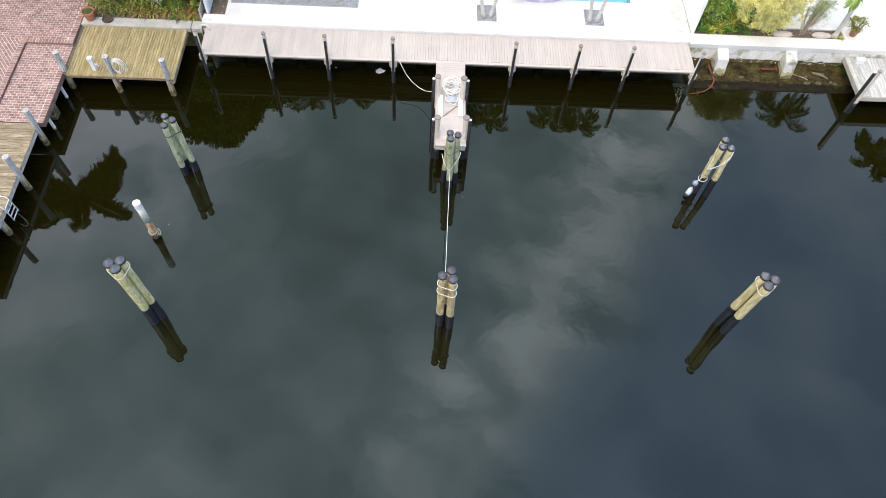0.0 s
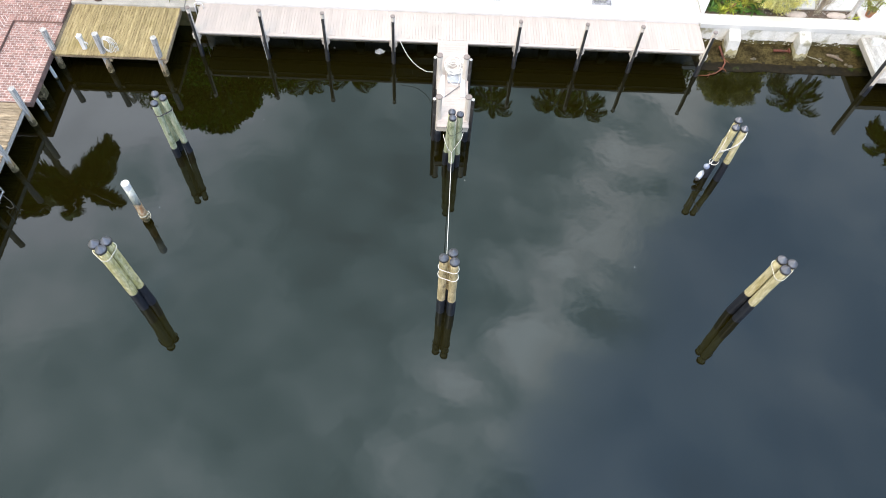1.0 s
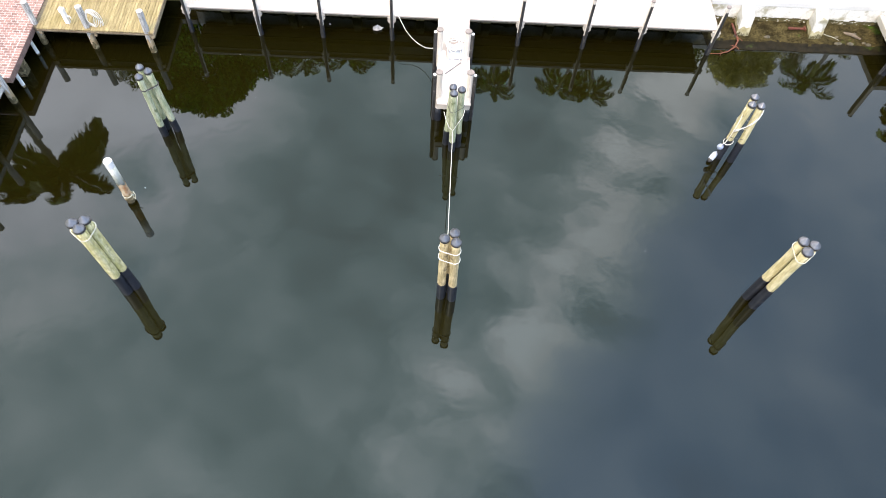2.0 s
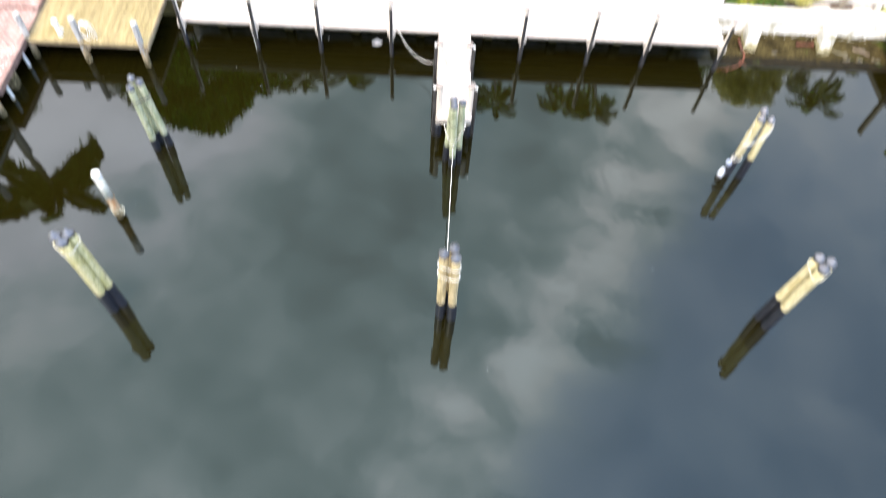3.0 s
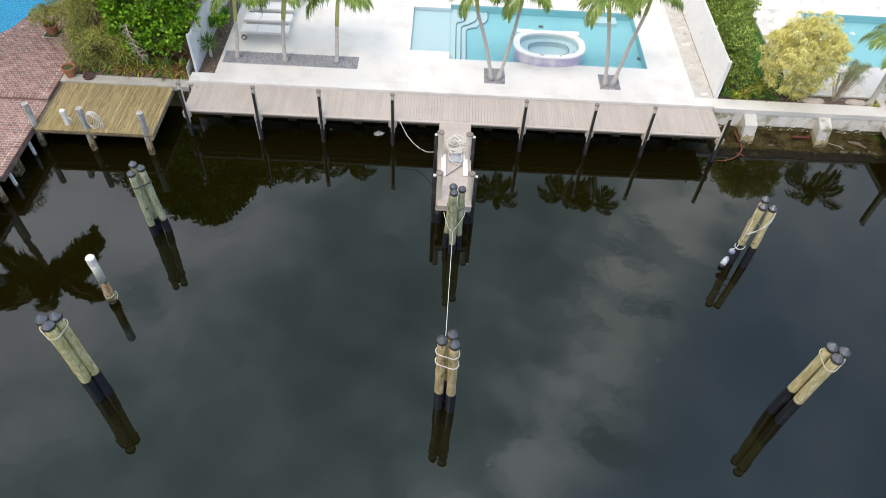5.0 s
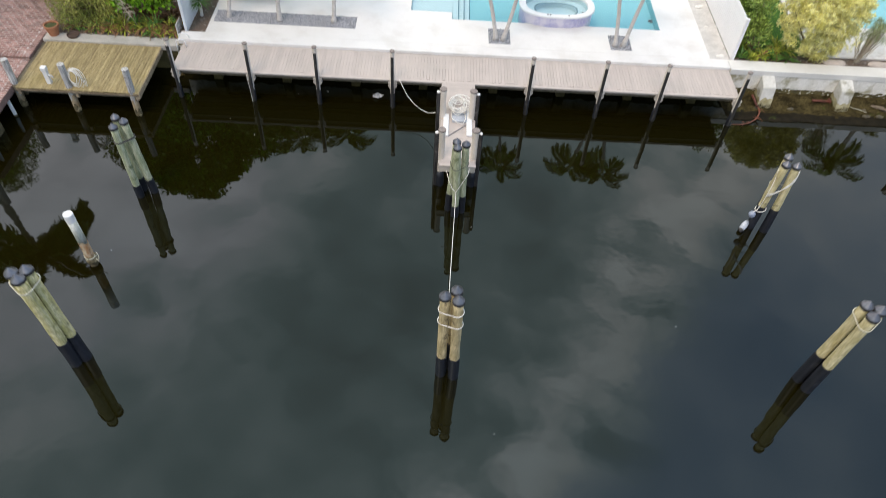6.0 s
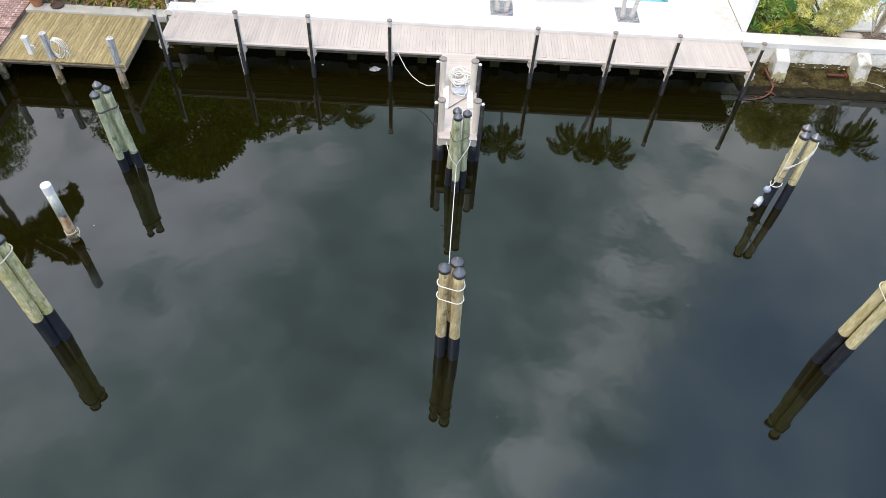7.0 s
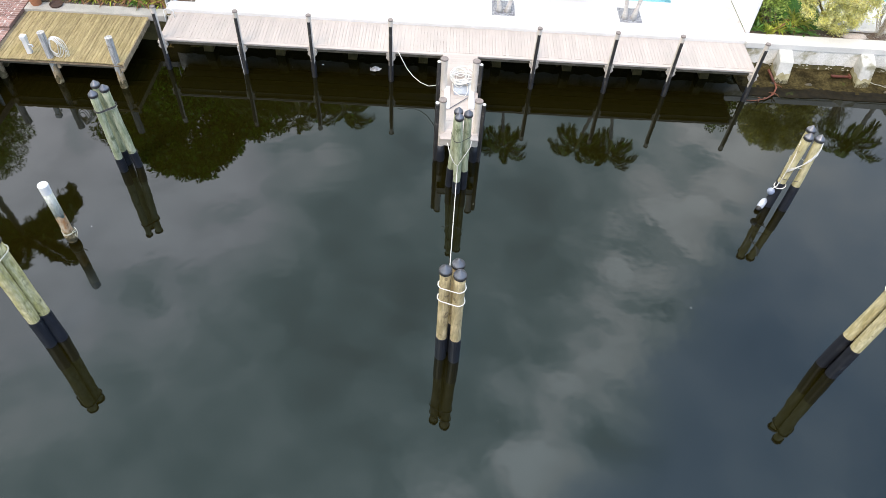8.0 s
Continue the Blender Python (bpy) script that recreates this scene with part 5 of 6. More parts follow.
def loft(loops, close=None):
    bm = bmesh.new()
    rings = [[bm.verts.new(p) for p in lp_] for lp_ in loops]
    for a_, b_ in zip(rings, rings[1:]):
        for k in range(len(a_)):
            bm.faces.new((a_[k], a_[(k + 1) % len(a_)], b_[(k + 1) % len(a_)], b_[k]))
    if close:
        bm.faces.new(rings[-1])
    return bm


part("tile_wall", loft([oval(1.42, 0.93, -1.5), oval(1.42, 0.93, 0.40)]), M["spa_tile"], spa, "lavender and blue glass mosaic")
part("rim", loft([oval(1.42, 0.93, 0.40), oval(1.48, 0.99, 0.41), oval(1.485, 0.995, 0.46), oval(1.46, 0.97, 0.48), oval(1.24, 0.785, 0.48), oval(1.215, 0.765, 0.46), oval(1.215, 0.765, 0.36)]), M["coping"], spa, "smooth white rim")
for s in (-1, 1):
    part("spillway_block", boxed(s * 0.95 - 0.35, s * 0.95 + 0.35, 0.72, 0.985, 0.41, 0.489, bevel=0.012), M["coping"], spa)
part("seat", loft([oval(1.215, 0.765, 0.38), oval(1.19, 0.74, 0.22), oval(0.84, 0.47, 0.23), oval(0.82, 0.45, 0.05)], close=True), M["pool_step"], spa)
part("seat_trim", loft([oval(0.86, 0.49, 0.236), oval(0.825, 0.455, 0.238)]), M["pool_trim"], spa)
sheet(oval(1.21, 0.76, 0.39), M["clear"], "water_surface", spa)
for x, y in ((-0.42, -0.83), (-0.32, -0.84), (0.95, -0.55), (0.4, -0.84)):
    part("jet_button", lathe([(0.0, 0.012), (0.03, 0.012), (0.035, 0.0)], 10, (x, y, 0.482)), M["tyre"], spa)


def pebbles(parent, x0, x1, y0, y1, z, n, seed, size=0.028):
    """A bed of small stones as one heap."""
    rng = np.random.default_rng(seed)
    p = np.column_stack([rng.uniform(x0, x1, n), rng.uniform(y0, y1, n), z + rng.uniform(-0.01, 0.015, n)])
    oct_ = np.array([(1, 0, 0), (0, 1, 0), (-1, 0, 0), (0, -1, 0), (0, 0, 0.6), (0, 0, -0.6)])
    rot = rng.uniform(0, 6.28, n)
    s = size * rng.uniform(0.6, 1.4, (n, 1, 1)) * rng.uniform(0.7, 1.2, (n, 1, 3))
    v = oct_[None] * s
    ca, sa = np.cos(rot)[:, None], np.sin(rot)[:, None]
    v = np.stack([v[..., 0] * ca - v[..., 1] * sa, v[..., 0] * sa + v[..., 1] * ca, v[..., 2]], -1) + p[:, None]
    f = np.array([(0, 1, 4), (1, 2, 4), (2, 3, 4), (3, 0, 4), (1, 0, 5), (2, 1, 5), (3, 2, 5), (0, 3, 5)])
    me = bpy.data.meshes.new("gravel")
    me.from_pydata((v.reshape(-1, 3)).tolist(), [], (np.arange(n)[:, None, None] * 6 + f[None]).reshape(-1, 3).tolist())
    me.materials.append(M["pebble"])
    tagged(part("gravel", me, None, parent), kind="stuff")


for rect, n, label in ((BED, 7000, "long grey gravel bed set into the white terrace"), (PLANTERS[0], 1000, "square grey pebble planter cut into the terrace"), (PLANTERS[1], 1000, "square grey pebble planter cut into the terrace")):
    t = thing("gravel_bed", ((rect[0] + rect[1]) / 2, (rect[2] + rect[3]) / 2, 1.2), label, "gravel bed", "gravel beds")
    w, h = (rect[1] - rect[0]) / 2 - 0.003, (rect[3] - rect[2]) / 2 - 0.003
    part("base", boxed(-w, w, -h, h, -0.3, 0.03), M["gravel"], t)
    pebbles(t, -w, w, -h, h, 0.045, n, n)


# ---- palms ----
def frond_mesh(name, length, arch, leaf, n, seed, up=62, width=0.032, twist=0.0, first=0.14):
    """A feather frond along +x: an arching stem with drooping leaflets on both sides."""
    rng = np.random.default_rng(seed)
    seg = 14
    ang = np.radians(up - arch * np.linspace(0, 1, seg + 1) ** 1.15)
    step = length / seg
    pts = np.zeros((seg + 1, 3))
    for i in range(seg):
        pts[i + 1] = pts[i] + step * np.array([math.cos(ang[i]), twist * (i / seg) ** 2, math.sin(ang[i])])
    s = np.repeat(np.linspace(first, 1.0, n), 2)
    side = np.tile([-1.0, 1.0], n)
    at = np.column_stack([np.interp(s * seg, np.arange(seg + 1), pts[:, k]) for k in range(3)])
    a = np.interp(s * seg, np.arange(seg + 1), ang)
    fwd = np.column_stack([np.cos(a), np.zeros_like(a), np.sin(a)])
    upv = np.column_stack([-np.sin(a), np.zeros_like(a), np.cos(a)])
    ln = leaf * (0.45 + 0.75 * np.sin(np.pi * np.clip(s, 0, 1) ** 0.8)) * rng.uniform(0.8, 1.15, len(s))
    lat = np.zeros((len(s), 3))
    lat[:, 1] = side
    d = unit(lat * rng.uniform(0.6, 1.0, (len(s), 1)) + fwd * (0.55 + 0.5 * s[:, None]) + upv * rng.uniform(-0.15, 0.5, (len(s), 1)))
    along = d * ln[:, None]
    drop = np.column_stack([np.zeros((len(s), 2)), -ln * rng.uniform(0.5, 1.0, len(s))])
    wide = unit(np.cross(d, upv + 1e-3)) * width
    mid = at + along * 0.5 + drop * 0.2
    verts = np.stack([at, mid - wide, mid + wide, at + along + drop], 1).reshape(-1, 3).tolist()
    faces = (np.arange(len(s))[:, None, None] * 4 + np.array([(0, 1, 2), (1, 3, 2)])[None]).reshape(-1, 3).tolist()
    base = len(verts)
    nf = len(faces)
    for i in range(seg + 1):
        r = 0.028 * (1 - 0.85 * i / seg)
        for q in range(4):
            verts.append((pts[i][0], pts[i][1] + r * math.cos(q * math.pi / 2), pts[i][2] + r * math.sin(q * math.pi / 2)))
    for i in range(seg):
        for q in range(4):
            faces.append((base + i * 4 + q, base + i * 4 + (q + 1) % 4, base + i * 4 + 4 + (q + 1) % 4, base + i * 4 + 4 + q))
    me = bpy.data.meshes.new(name)
    me.from_pydata(verts, [], faces)
    me.materials.append(M["frond"]), me.materials.append(M["rachis"])
    me.polygons.foreach_set("material_index", [0] * nf + [1] * (len(faces) - nf))
    return me


FRONDS = {
    "small": [frond_mesh("frond", 1.5, 96 + 12 * k, 0.42, 80, 20 + k, up=50 - 10 * k, width=0.019, twist=0.16 * (k - 1)) for k in range(3)],
    "arched": [frond_mesh("frond", 1.7, 128 + 8 * k, 0.4, 84, 26 + k, up=74 - 10 * k, width=0.019, twist=0.12 * (k - 1)) for k in range(3)],
    "young": [frond_mesh("frond", 0.8, 50, 0.3, 36, 30, up=80)],
    "tall": [frond_mesh("frond", 3.4, 80 + 18 * k, 0.66, 150, 40 + k, up=38 - 12 * k, width=0.085, first=0.03, twist=0.2 * (k - 1)) for k in range(3)],
}


def palm(base, top, shaft_top, r, kind, n, seed, label, scale=1.0, bend=(0, 0), turns=()):
    rng = random.Random(seed)
    t = thing("palm_tree", base, label, "palm tree", "palm trees")
    o = Vector(base)
    b, e, c = Vector((0, 0, 0)), Vector(top) - o, Vector(shaft_top) - o
    pts, rad = [], []
    for i in range(17):
        f = i / 16
        pts.append(b.lerp(e, f) + Vector((bend[0], bend[1], 0)) * math.sin(f * math.pi) - Vector((0, 0, 0.06 * (f == 0))))
        rad.append(r * ((1.75 - 0.75 * min(1, f / 0.08)) if f < 0.08 else 1.0 - 0.15 * f) * (1 + 0.03 * (i % 2)))
    part("trunk", tubed(pts, rad, 14), M["trunk"], t, smooth=True)
    if c != e:
        part("crownshaft", tubed([e, e.lerp(c, 0.3), e.lerp(c, 0.75), c], [r * 0.95, r * 1.05, r * 0.85, r * 0.5], 14), M["shaft"], t, "smooth yellow-green crownshaft", smooth=True)
    for i in range(n):
        variants = FRONDS[kind]
        ob = part("frond", variants[i % len(variants)], None, t)
        ob.location = c - (c - e).normalized() * 0.12 if c != e else c
        ob.rotation_euler = (radians(rng.uniform(-8, 8)), radians(rng.uniform(-10, 10)), radians(turns[i]) if turns else ((radians(-48 + 276 * i / (n - 1)) if kind != "tall" else i * 2.399) + rng.uniform(-0.2, 0.2)))
        k = scale * rng.uniform(0.88, 1.1)
        ob.scale = (k, k, k)
    if kind != "tall":
        for i in range(2):
            ob = part("frond", FRONDS["young"][0], None, t)
            ob.location, ob.rotation_euler = c, (0, 0, i * 2.5 + seed)
    return t


P = "slender grey-trunked palm with drooping feathery fronds"
palm((-7.9, 24.42, 1.26), (-7.68, 24.42, 2.95), (-7.56, 24.45, 4.15), 0.075, "small", 9, 1, P + " in gravel", 0.9, (0.02, 0))
palm((-5.98, 24.4, 1.26), (-5.84, 24.42, 3.1), (-5.62, 24.45, 4.5), 0.085, "small", 10, 2, P + " in gravel", 1.0, (-0.05, 0))
palm((-3.94, 24.5, 1.26), (-3.84, 24.55, 2.85), (-3.7, 24.6, 4.25), 0.08, "small", 10, 3, P + " in gravel", 1.0, (0, 0))
palm((2.26, 23.85, 1.26), (1.47, 23.82, 4.2), (1.38, 23.8, 5.0), 0.072, "small", 9, 4, P + " leaning from a planter", 0.82, (0.06, 0))
palm((2.52, 23.85, 1.26), (3.0, 23.85, 4.3), (3.08, 23.85, 5.1), 0.072, "small", 9, 5, P + " leaning from a planter", 0.82, (0.04, 0))
palm((6.79, 23.85, 1.26), (6.32, 23.82, 4.1), (6.13, 23.8, 5.0), 0.075, "small", 9, 6, P + " leaning from a planter", 0.88, (0.04, 0))
palm((7.09, 23.85, 1.26), (7.58, 23.85, 4.4), (7.66, 23.85, 5.25), 0.072, "small", 9, 7, P + " leaning from a planter", 0.88, (-0.04, 0))
palm((17.39, 23.56, 1.2), (17.42, 23.62, 2.65), (17.46, 23.72, 3.6), 0.105, "arched", 8, 8, "short palm with a yellow crownshaft in a mulch bed", 1.0, (0.02, 0))
palm((-19.2, 22.6, 1.0), (-19.0, 22.4, 10.7), (-19.0, 22.4, 10.7), 0.17, "tall", 11, 9, "tall coconut palm standing on the brick terrace", 1.02, (-0.3, 0), (70, 58, -6, -18, -70, -84, -122, -140, 172, 192, 40))
palm((25.0, 24.6, 1.2), (24.8, 24.3, 7.8), (24.8, 24.3, 7.8), 0.15, "tall", 9, 10, "tall palm behind the neighbouring dock", 0.66, (0.2, 0))


# ---- loungers ----
def lounger(at):
    t = thing("sun_lounger", at, "white sling sun lounger with wheels on the terrace", "lounger", "loungers by the pool")
    for s in (-0.3, 0.3):
        part("side_rail", boxed(-0.98, 0.98, s - 0.02, s + 0.02, 0.28, 0.33, bevel=0.008), M["alu"], t)
    part("seat", boxed(-0.30, 0.97, -0.28, 0.28, 0.325, 0.36, bevel=0.012), M["cushion"], t)
    part("backrest", boxed(-0.98, -0.325, -0.28, 0.28, 0.325, 0.36, bevel=0.012), M["cushion"], t)
    for x in (0.8, -0.75):
        for s in (-0.27, 0.27):
            part("leg", boxed(x - 0.02, x + 0.02, s - 0.02, s + 0.02, 0.0 if x > 0 else 0.1, 0.28), M["alu"], t)
    for s in (-0.33, 0.33):
        w = part("wheel", tubed([(-0.85, s - 0.025, 0.11), (-0.85, s + 0.025, 0.11)], 0.11, 18), M["tyre"], t, "grey wheel")
        part("hub", tubed([(-0.85, s - 0.03, 0.11), (-0.85, s + 0.03, 0.11)], 0.06, 12), M["alu"], w)
    return t


first = lounger((-7.02, 26.02, PATIO_Z))
for k in range(1, 4):
    copy_thing(first, pose(-7.02 - 0.02 * k, 26.02 + 0.88 * k, PATIO_Z, 0, 0, (0.5, -0.6, 0.3)[k - 1]))


# ---- fences ----
def fence(x, y0, y1, z0, z1, mat, label):
    t = thing("slat_fence", (x, y0, z0), label, "fence")
    n = int((z1 - z0) / 0.1)
    panels = max(1, int(round((y1 - y0) / 2.4)))
    w = (y1 - y0) / panels
    back = 0.065 if x > 0 else -0.065
    me = finish("slat", boxed(-0.012, 0.012, 0.0, w - 0.004, 0, 0.086), mat)
    for p in range(panels + 1):
        part("fence_post", boxed(back - 0.05, back + 0.05, p * w - 0.05, p * w + 0.05, -0.2, z1 - z0 + 0.02, bevel=0.008), mat, t)
    for p in range(panels):
        for k in range(n):
            ob = part("slat", me, None, t)
            ob.location = (0, p * w + 0.002, 0.02 + k * (z1 - z0 - 0.02) / n)
        part("top_rail", boxed(back - 0.02, back + 0.02, p * w + 0.052, (p + 1) * w - 0.052, z1 - z0 - 0.1, z1 - z0 - 0.03, bevel=0.006), mat, t)


fence(11.1, 23.42, 35.4, 1.22, 2.9, M["fence"], "white horizontal-slat privacy fence along the terrace")
fence(-9.2, 23.42, 33.0, 1.22, 2.85, M["fence_shade"], "pale slat fence against the shrubs, its shade put into bluish slats")
tagged(part("planting_strip", boxed(10.305, 11.085, 23.325, 36, 0.8, 1.215), M["sand"]), "pale sandy strip beside the white fence", "strip", kind="structure")
tagged(part("planting_bed", boxed(-9.56, -8.555, 23.325, 36, 0.8, 1.2), M["mulch"]), "brown mulch bed along the terrace", "bed", kind="structure")
for x, y, s in ((10.75, 23.62, 0.16), (10.7, 27.1, 0.18), (10.78, 28.4, 0.14), (10.65, 25.6, 0.08)):
    t = thing("strip_stone", (x, y, 1.21), "pale broken paver lying in the sandy strip", "stone", "loose stones")
    bm = bmesh.new()
    bmesh.ops.create_icosphere(bm, subdivisions=2, radius=s)
    bmesh.ops.scale(bm, vec=(1, 0.8, 0.3), verts=bm.verts)
    part("stone", bumpy(bm, s * 0.3, 6, x), M["cap_white"], t)


# ---- neighbour on the other side ----
tagged(part("neighbour_patio", slab([14.3, 40, POOL_B[0], POOL_B[1]], [23.9, 38, POOL_B[2], POOL_B[3]], [POOL_B], 0.7, PATIO_Z - 0.01), M["patio_old"]), "cream stone terrace round the neighbouring pool", "patio", kind="structure")
tagged(part("mulch_bed", boxed(11.16, 17.75, 23.325, 23.895, 0.8, 1.2), M["mulch"]), "dark mulch bed behind the seawall", "bed", kind="structure")
tagged(part("side_paving", boxed(17.755, 40, 23.325, 23.895, 0.8, PATIO_Z - 0.012), M["patio_old"]), "cream paving behind the seawall", "paving", kind="structure")
tagged(part("lawn", boxed(11.16, 14.29, 23.9, 38, 0.8, 1.18), M["lawn"]), "narrow strip of dark green lawn", "lawn", kind="structure")
rng = np.random.default_rng(3)
n = 9000
g = np.column_stack([rng.uniform(12.4, 14.28, n), rng.uniform(23.95, 31, n), np.full(n, 1.18)])
d = np.column_stack([rng.normal(scale=0.02, size=(n, 2)), rng.uniform(0.03, 0.08, n)])
tagged(blades((g, d, unit(rng.normal(size=(n, 3)) * [1, 1, 0]) * 0.006, np.zeros((n, 3))), "lawn_grass", M["grass"], None), "short green lawn grass", "grass", kind="stuff")
pb = thing("neighbour_pool", (20, 28, 0.9), "pale blue swimming pool beyond the shrubs", "pool")
o = pb.location
part("basin", basin(POOL_B[0] + 0.003, POOL_B[1] - 0.003, POOL_B[2] + 0.003, POOL_B[3] - 0.003, 0.88, None), M["pool_floor"], pb)
sheet([(x - o.x, y - o.y, 1.16 - o.z) for x, y in ((POOL_B[0] + 0.004, POOL_B[2] + 0.004), (POOL_B[1] - 0.004, POOL_B[2] + 0.004), (POOL_B[1] - 0.004, POOL_B[3] - 0.004), (POOL_B[0] + 0.004, POOL_B[3] - 0.004))], M["clear"], "water_surface", pb)
part("lamp", lathe([(0.0, 0.02), (0.1, 0.02), (0.13, 0.0)], 14, (18.9 - o.x, 29.2 - o.y, 0.89 - o.z)), M["white"], pb)

rdock = thing("grey_dock", (20.8, 21.6, 0.7), "weathered pale grey timber dock joining the seawall", "dock")
o = rdock.location
part("fascia", boxed(17.76 - o.x, 17.82 - o.x, 20.38 - o.y, 22.68 - o.y, 0.66 - o.z, 0.89 - o.z), M["deck_edge"], rdock, "cream edge board")
part("fascia", boxed(17.83 - o.x, 24.0 - o.x, 20.38 - o.y, 20.43 - o.y, 0.66 - o.z, 0.87 - o.z), M["deck_edge"], rdock)
for y in (20.6, 21.5, 22.4):
    part("stringer", boxed(17.85 - o.x, 24.0 - o.x, y - o.y, y + 0.06 - o.y, 0.63 - o.z, 0.86 - o.z), M["under"], rdock)
dock_post((17.69, 20.34), 2.38, (-1, 0.35), False, "pale post with a brown cap at the grey dock")
t = thing("dock_locker", (18.25, 22.35, 0.9), "small white locker on the grey dock", "box")
part("body", boxed(-0.17, 0.17, -0.1, 0.1, 0, 0.2, bevel=0.02), M["white"], t)
part("lid", boxed(-0.18, 0.18, -0.11, 0.11, 0.203, 0.23, bevel=0.01), M["white"], t)


def rosette(at, n, length, width, mat, label, name, cat, seed, dead=0, rise=0.55, group=""):
    """A clump of strap leaves."""
    rng = np.random.default_rng(seed)
    t = thing(name, at, label, cat, group)
    for m_, k, rs in ((mat, n, rise), ("dead", dead, 0.05)):
        if not k:
            continue
        a = rng.uniform(0, 6.283, k)
        e = np.clip(rng.normal(rs, 0.3, k), 0.02, 1.4)
        ln = length * rng.uniform(0.6, 1.15, k)
        al = np.column_stack([np.cos(a) * np.cos(e), np.sin(a) * np.cos(e), np.sin(e)]) * ln[:, None]
        wd = np.column_stack([-np.sin(a), np.cos(a), np.zeros(k)]) * width * 0.5
        dr = np.column_stack([np.zeros((k, 2)), -ln * rng.uniform(0.1, 0.5, k)])
        bs = rng.normal(scale=0.03, size=(k, 3)) * [1, 1, 0.3] + [0, 0, 0.05 if m_ != "dead" else 0.12]
        blades((bs, al, wd, dr), "foliage" if m_ != "dead" else "dry_foliage", M[m_], t)
    return t


rosette((12.35, 23.72, 1.2), 34, 0.62, 0.075, "brom", "yellow-green strap-leaved plant in mulch", "bromeliad", "plant", 1, 6, group="bed plants")
rosette((12.0, 23.95, 1.2), 30, 0.5, 0.07, "strap", "green strap-leaved plant below the hedge", "bromeliad", "plant", 2, group="bed plants")
rosette((12.95, 23.95, 1.2), 34, 0.7, 0.06, "brom", "yellow-green strap-leaved plant in mulch", "bromeliad", "plant", 3, 6, group="bed plants")
rosette((13.3, 23.6, 1.2), 44, 0.55, 0.055, "strap", "bright green spiky plant overhanging the seawall", "bromeliad", "plant", 4, 0, 0.35, group="bed plants")
rosette((17.5, 23.45, 1.2), 22, 0.32, 0.05, "brom", "small yellow-green plant at the foot of a palm", "bromeliad", "plant", 5, group="bed plants")
rosette((11.55, 23.62, 1.2), 26, 0.4, 0.07, "strap", "low green plant by the fence", "bromeliad", "plant", 6, group="bed plants")

for k, (x, y, m_, ln) in enumerate(((11.75, 24.3, "brom", 0.6), (12.5, 24.35, "strap", 0.65), (13.1, 24.4, "brom", 0.6), (11.45, 24.1, "strap", 0.5), (12.7, 23.6, "strap", 0.5), (13.35, 24.1, "brom", 0.55), (11.9, 23.55, "brom", 0.45))):
    rosette((x, y, 1.2), 40, ln, 0.075, m_, "lush yellow-green bromeliad crowding the mulch bed" if m_ == "brom" else "glossy green strap-leaved plant crowding the mulch bed", "bromeliad", "plant", 80 + k, 0, 0.7, group="bed plants")


def shrub(name, at, blobs, n, ln, wd, mat, label, cat, seed, stems=6, up=0.4, droop=0.1, shell=0.5, group=""):
    rng = np.random.default_rng(seed)
    t = thing(name, at, label, cat, group)
    loc = [(b[0] - at[0], b[1] - at[1], b[2] - at[2], *b[3:]) for b in blobs]
    bm = bmesh.new()
    for k in range(stems):
        b = loc[int(rng.integers(len(loc)))]
        e = Vector(b[:3]) + Vector(rng.normal(scale=0.15, size=3).tolist())
        s = Vector((rng.normal(scale=0.12), rng.normal(scale=0.12), -0.05))
        m_ = s.lerp(e, 0.5) + Vector(rng.normal(scale=0.12, size=3).tolist())
        tube(bm, [s, s.lerp(m_, 0.5), m_, m_.lerp(e, 0.6), e], [0.045, 0.04, 0.03, 0.022, 0.01], 6)
    part("branch", bm, M["wood"], t)
    blades(leaf_cloud(rng, loc, n, ln, wd, up, droop, shell), "crown", M[mat], t, oval_leaf=mat == "clusia")
    return t


def clumps(rng, c, r, n, size, squash=1.0, low=-0.35):
    """Small blobs over the skin of a large one."""
    out = []
    while len(out) < n:
        d = rng.normal(size=3)
        d /= np.linalg.norm(d)
        if d[2] < low:
            continue
        k = size * rng.uniform(0.7, 1.25)
        out.append((*(np.array(c) + d * np.array(r) * rng.uniform(0.8, 1.0)), k, k, k * squash))
    return out


rng = np.random.default_rng(11)
body = clumps(rng, (14.12, 23.98, 2.9), (1.45, 1.0, 1.35), 16, 0.5, low=-0.8)
tufts = [q for c in body for q in clumps(rng, c[:3], c[3:], 34, 0.12, low=-0.75)]
tufts += [(14.12, 24.03, 2.85, 1.1, 0.75, 1.1), (14.12, 24.03, 2.85, 1.3, 0.9, 1.25)] + clumps(rng, (14.12, 23.98, 2.93), (1.52, 1.08, 1.45), 260, 0.12, low=-0.85) + clumps(rng, (14.35, 23.7, 1.8), (0.75, 0.35, 0.6), 110, 0.12, low=-1)
shrub("variegated_bush", (14.45, 24.25, 1.2), tufts, 72000, 0.075, 0.028, "croton",
      "big rounded bush with pale yellow variegated leaves", "bush", 12, 9, 0.6, 0.15, 0.25)
hb = []
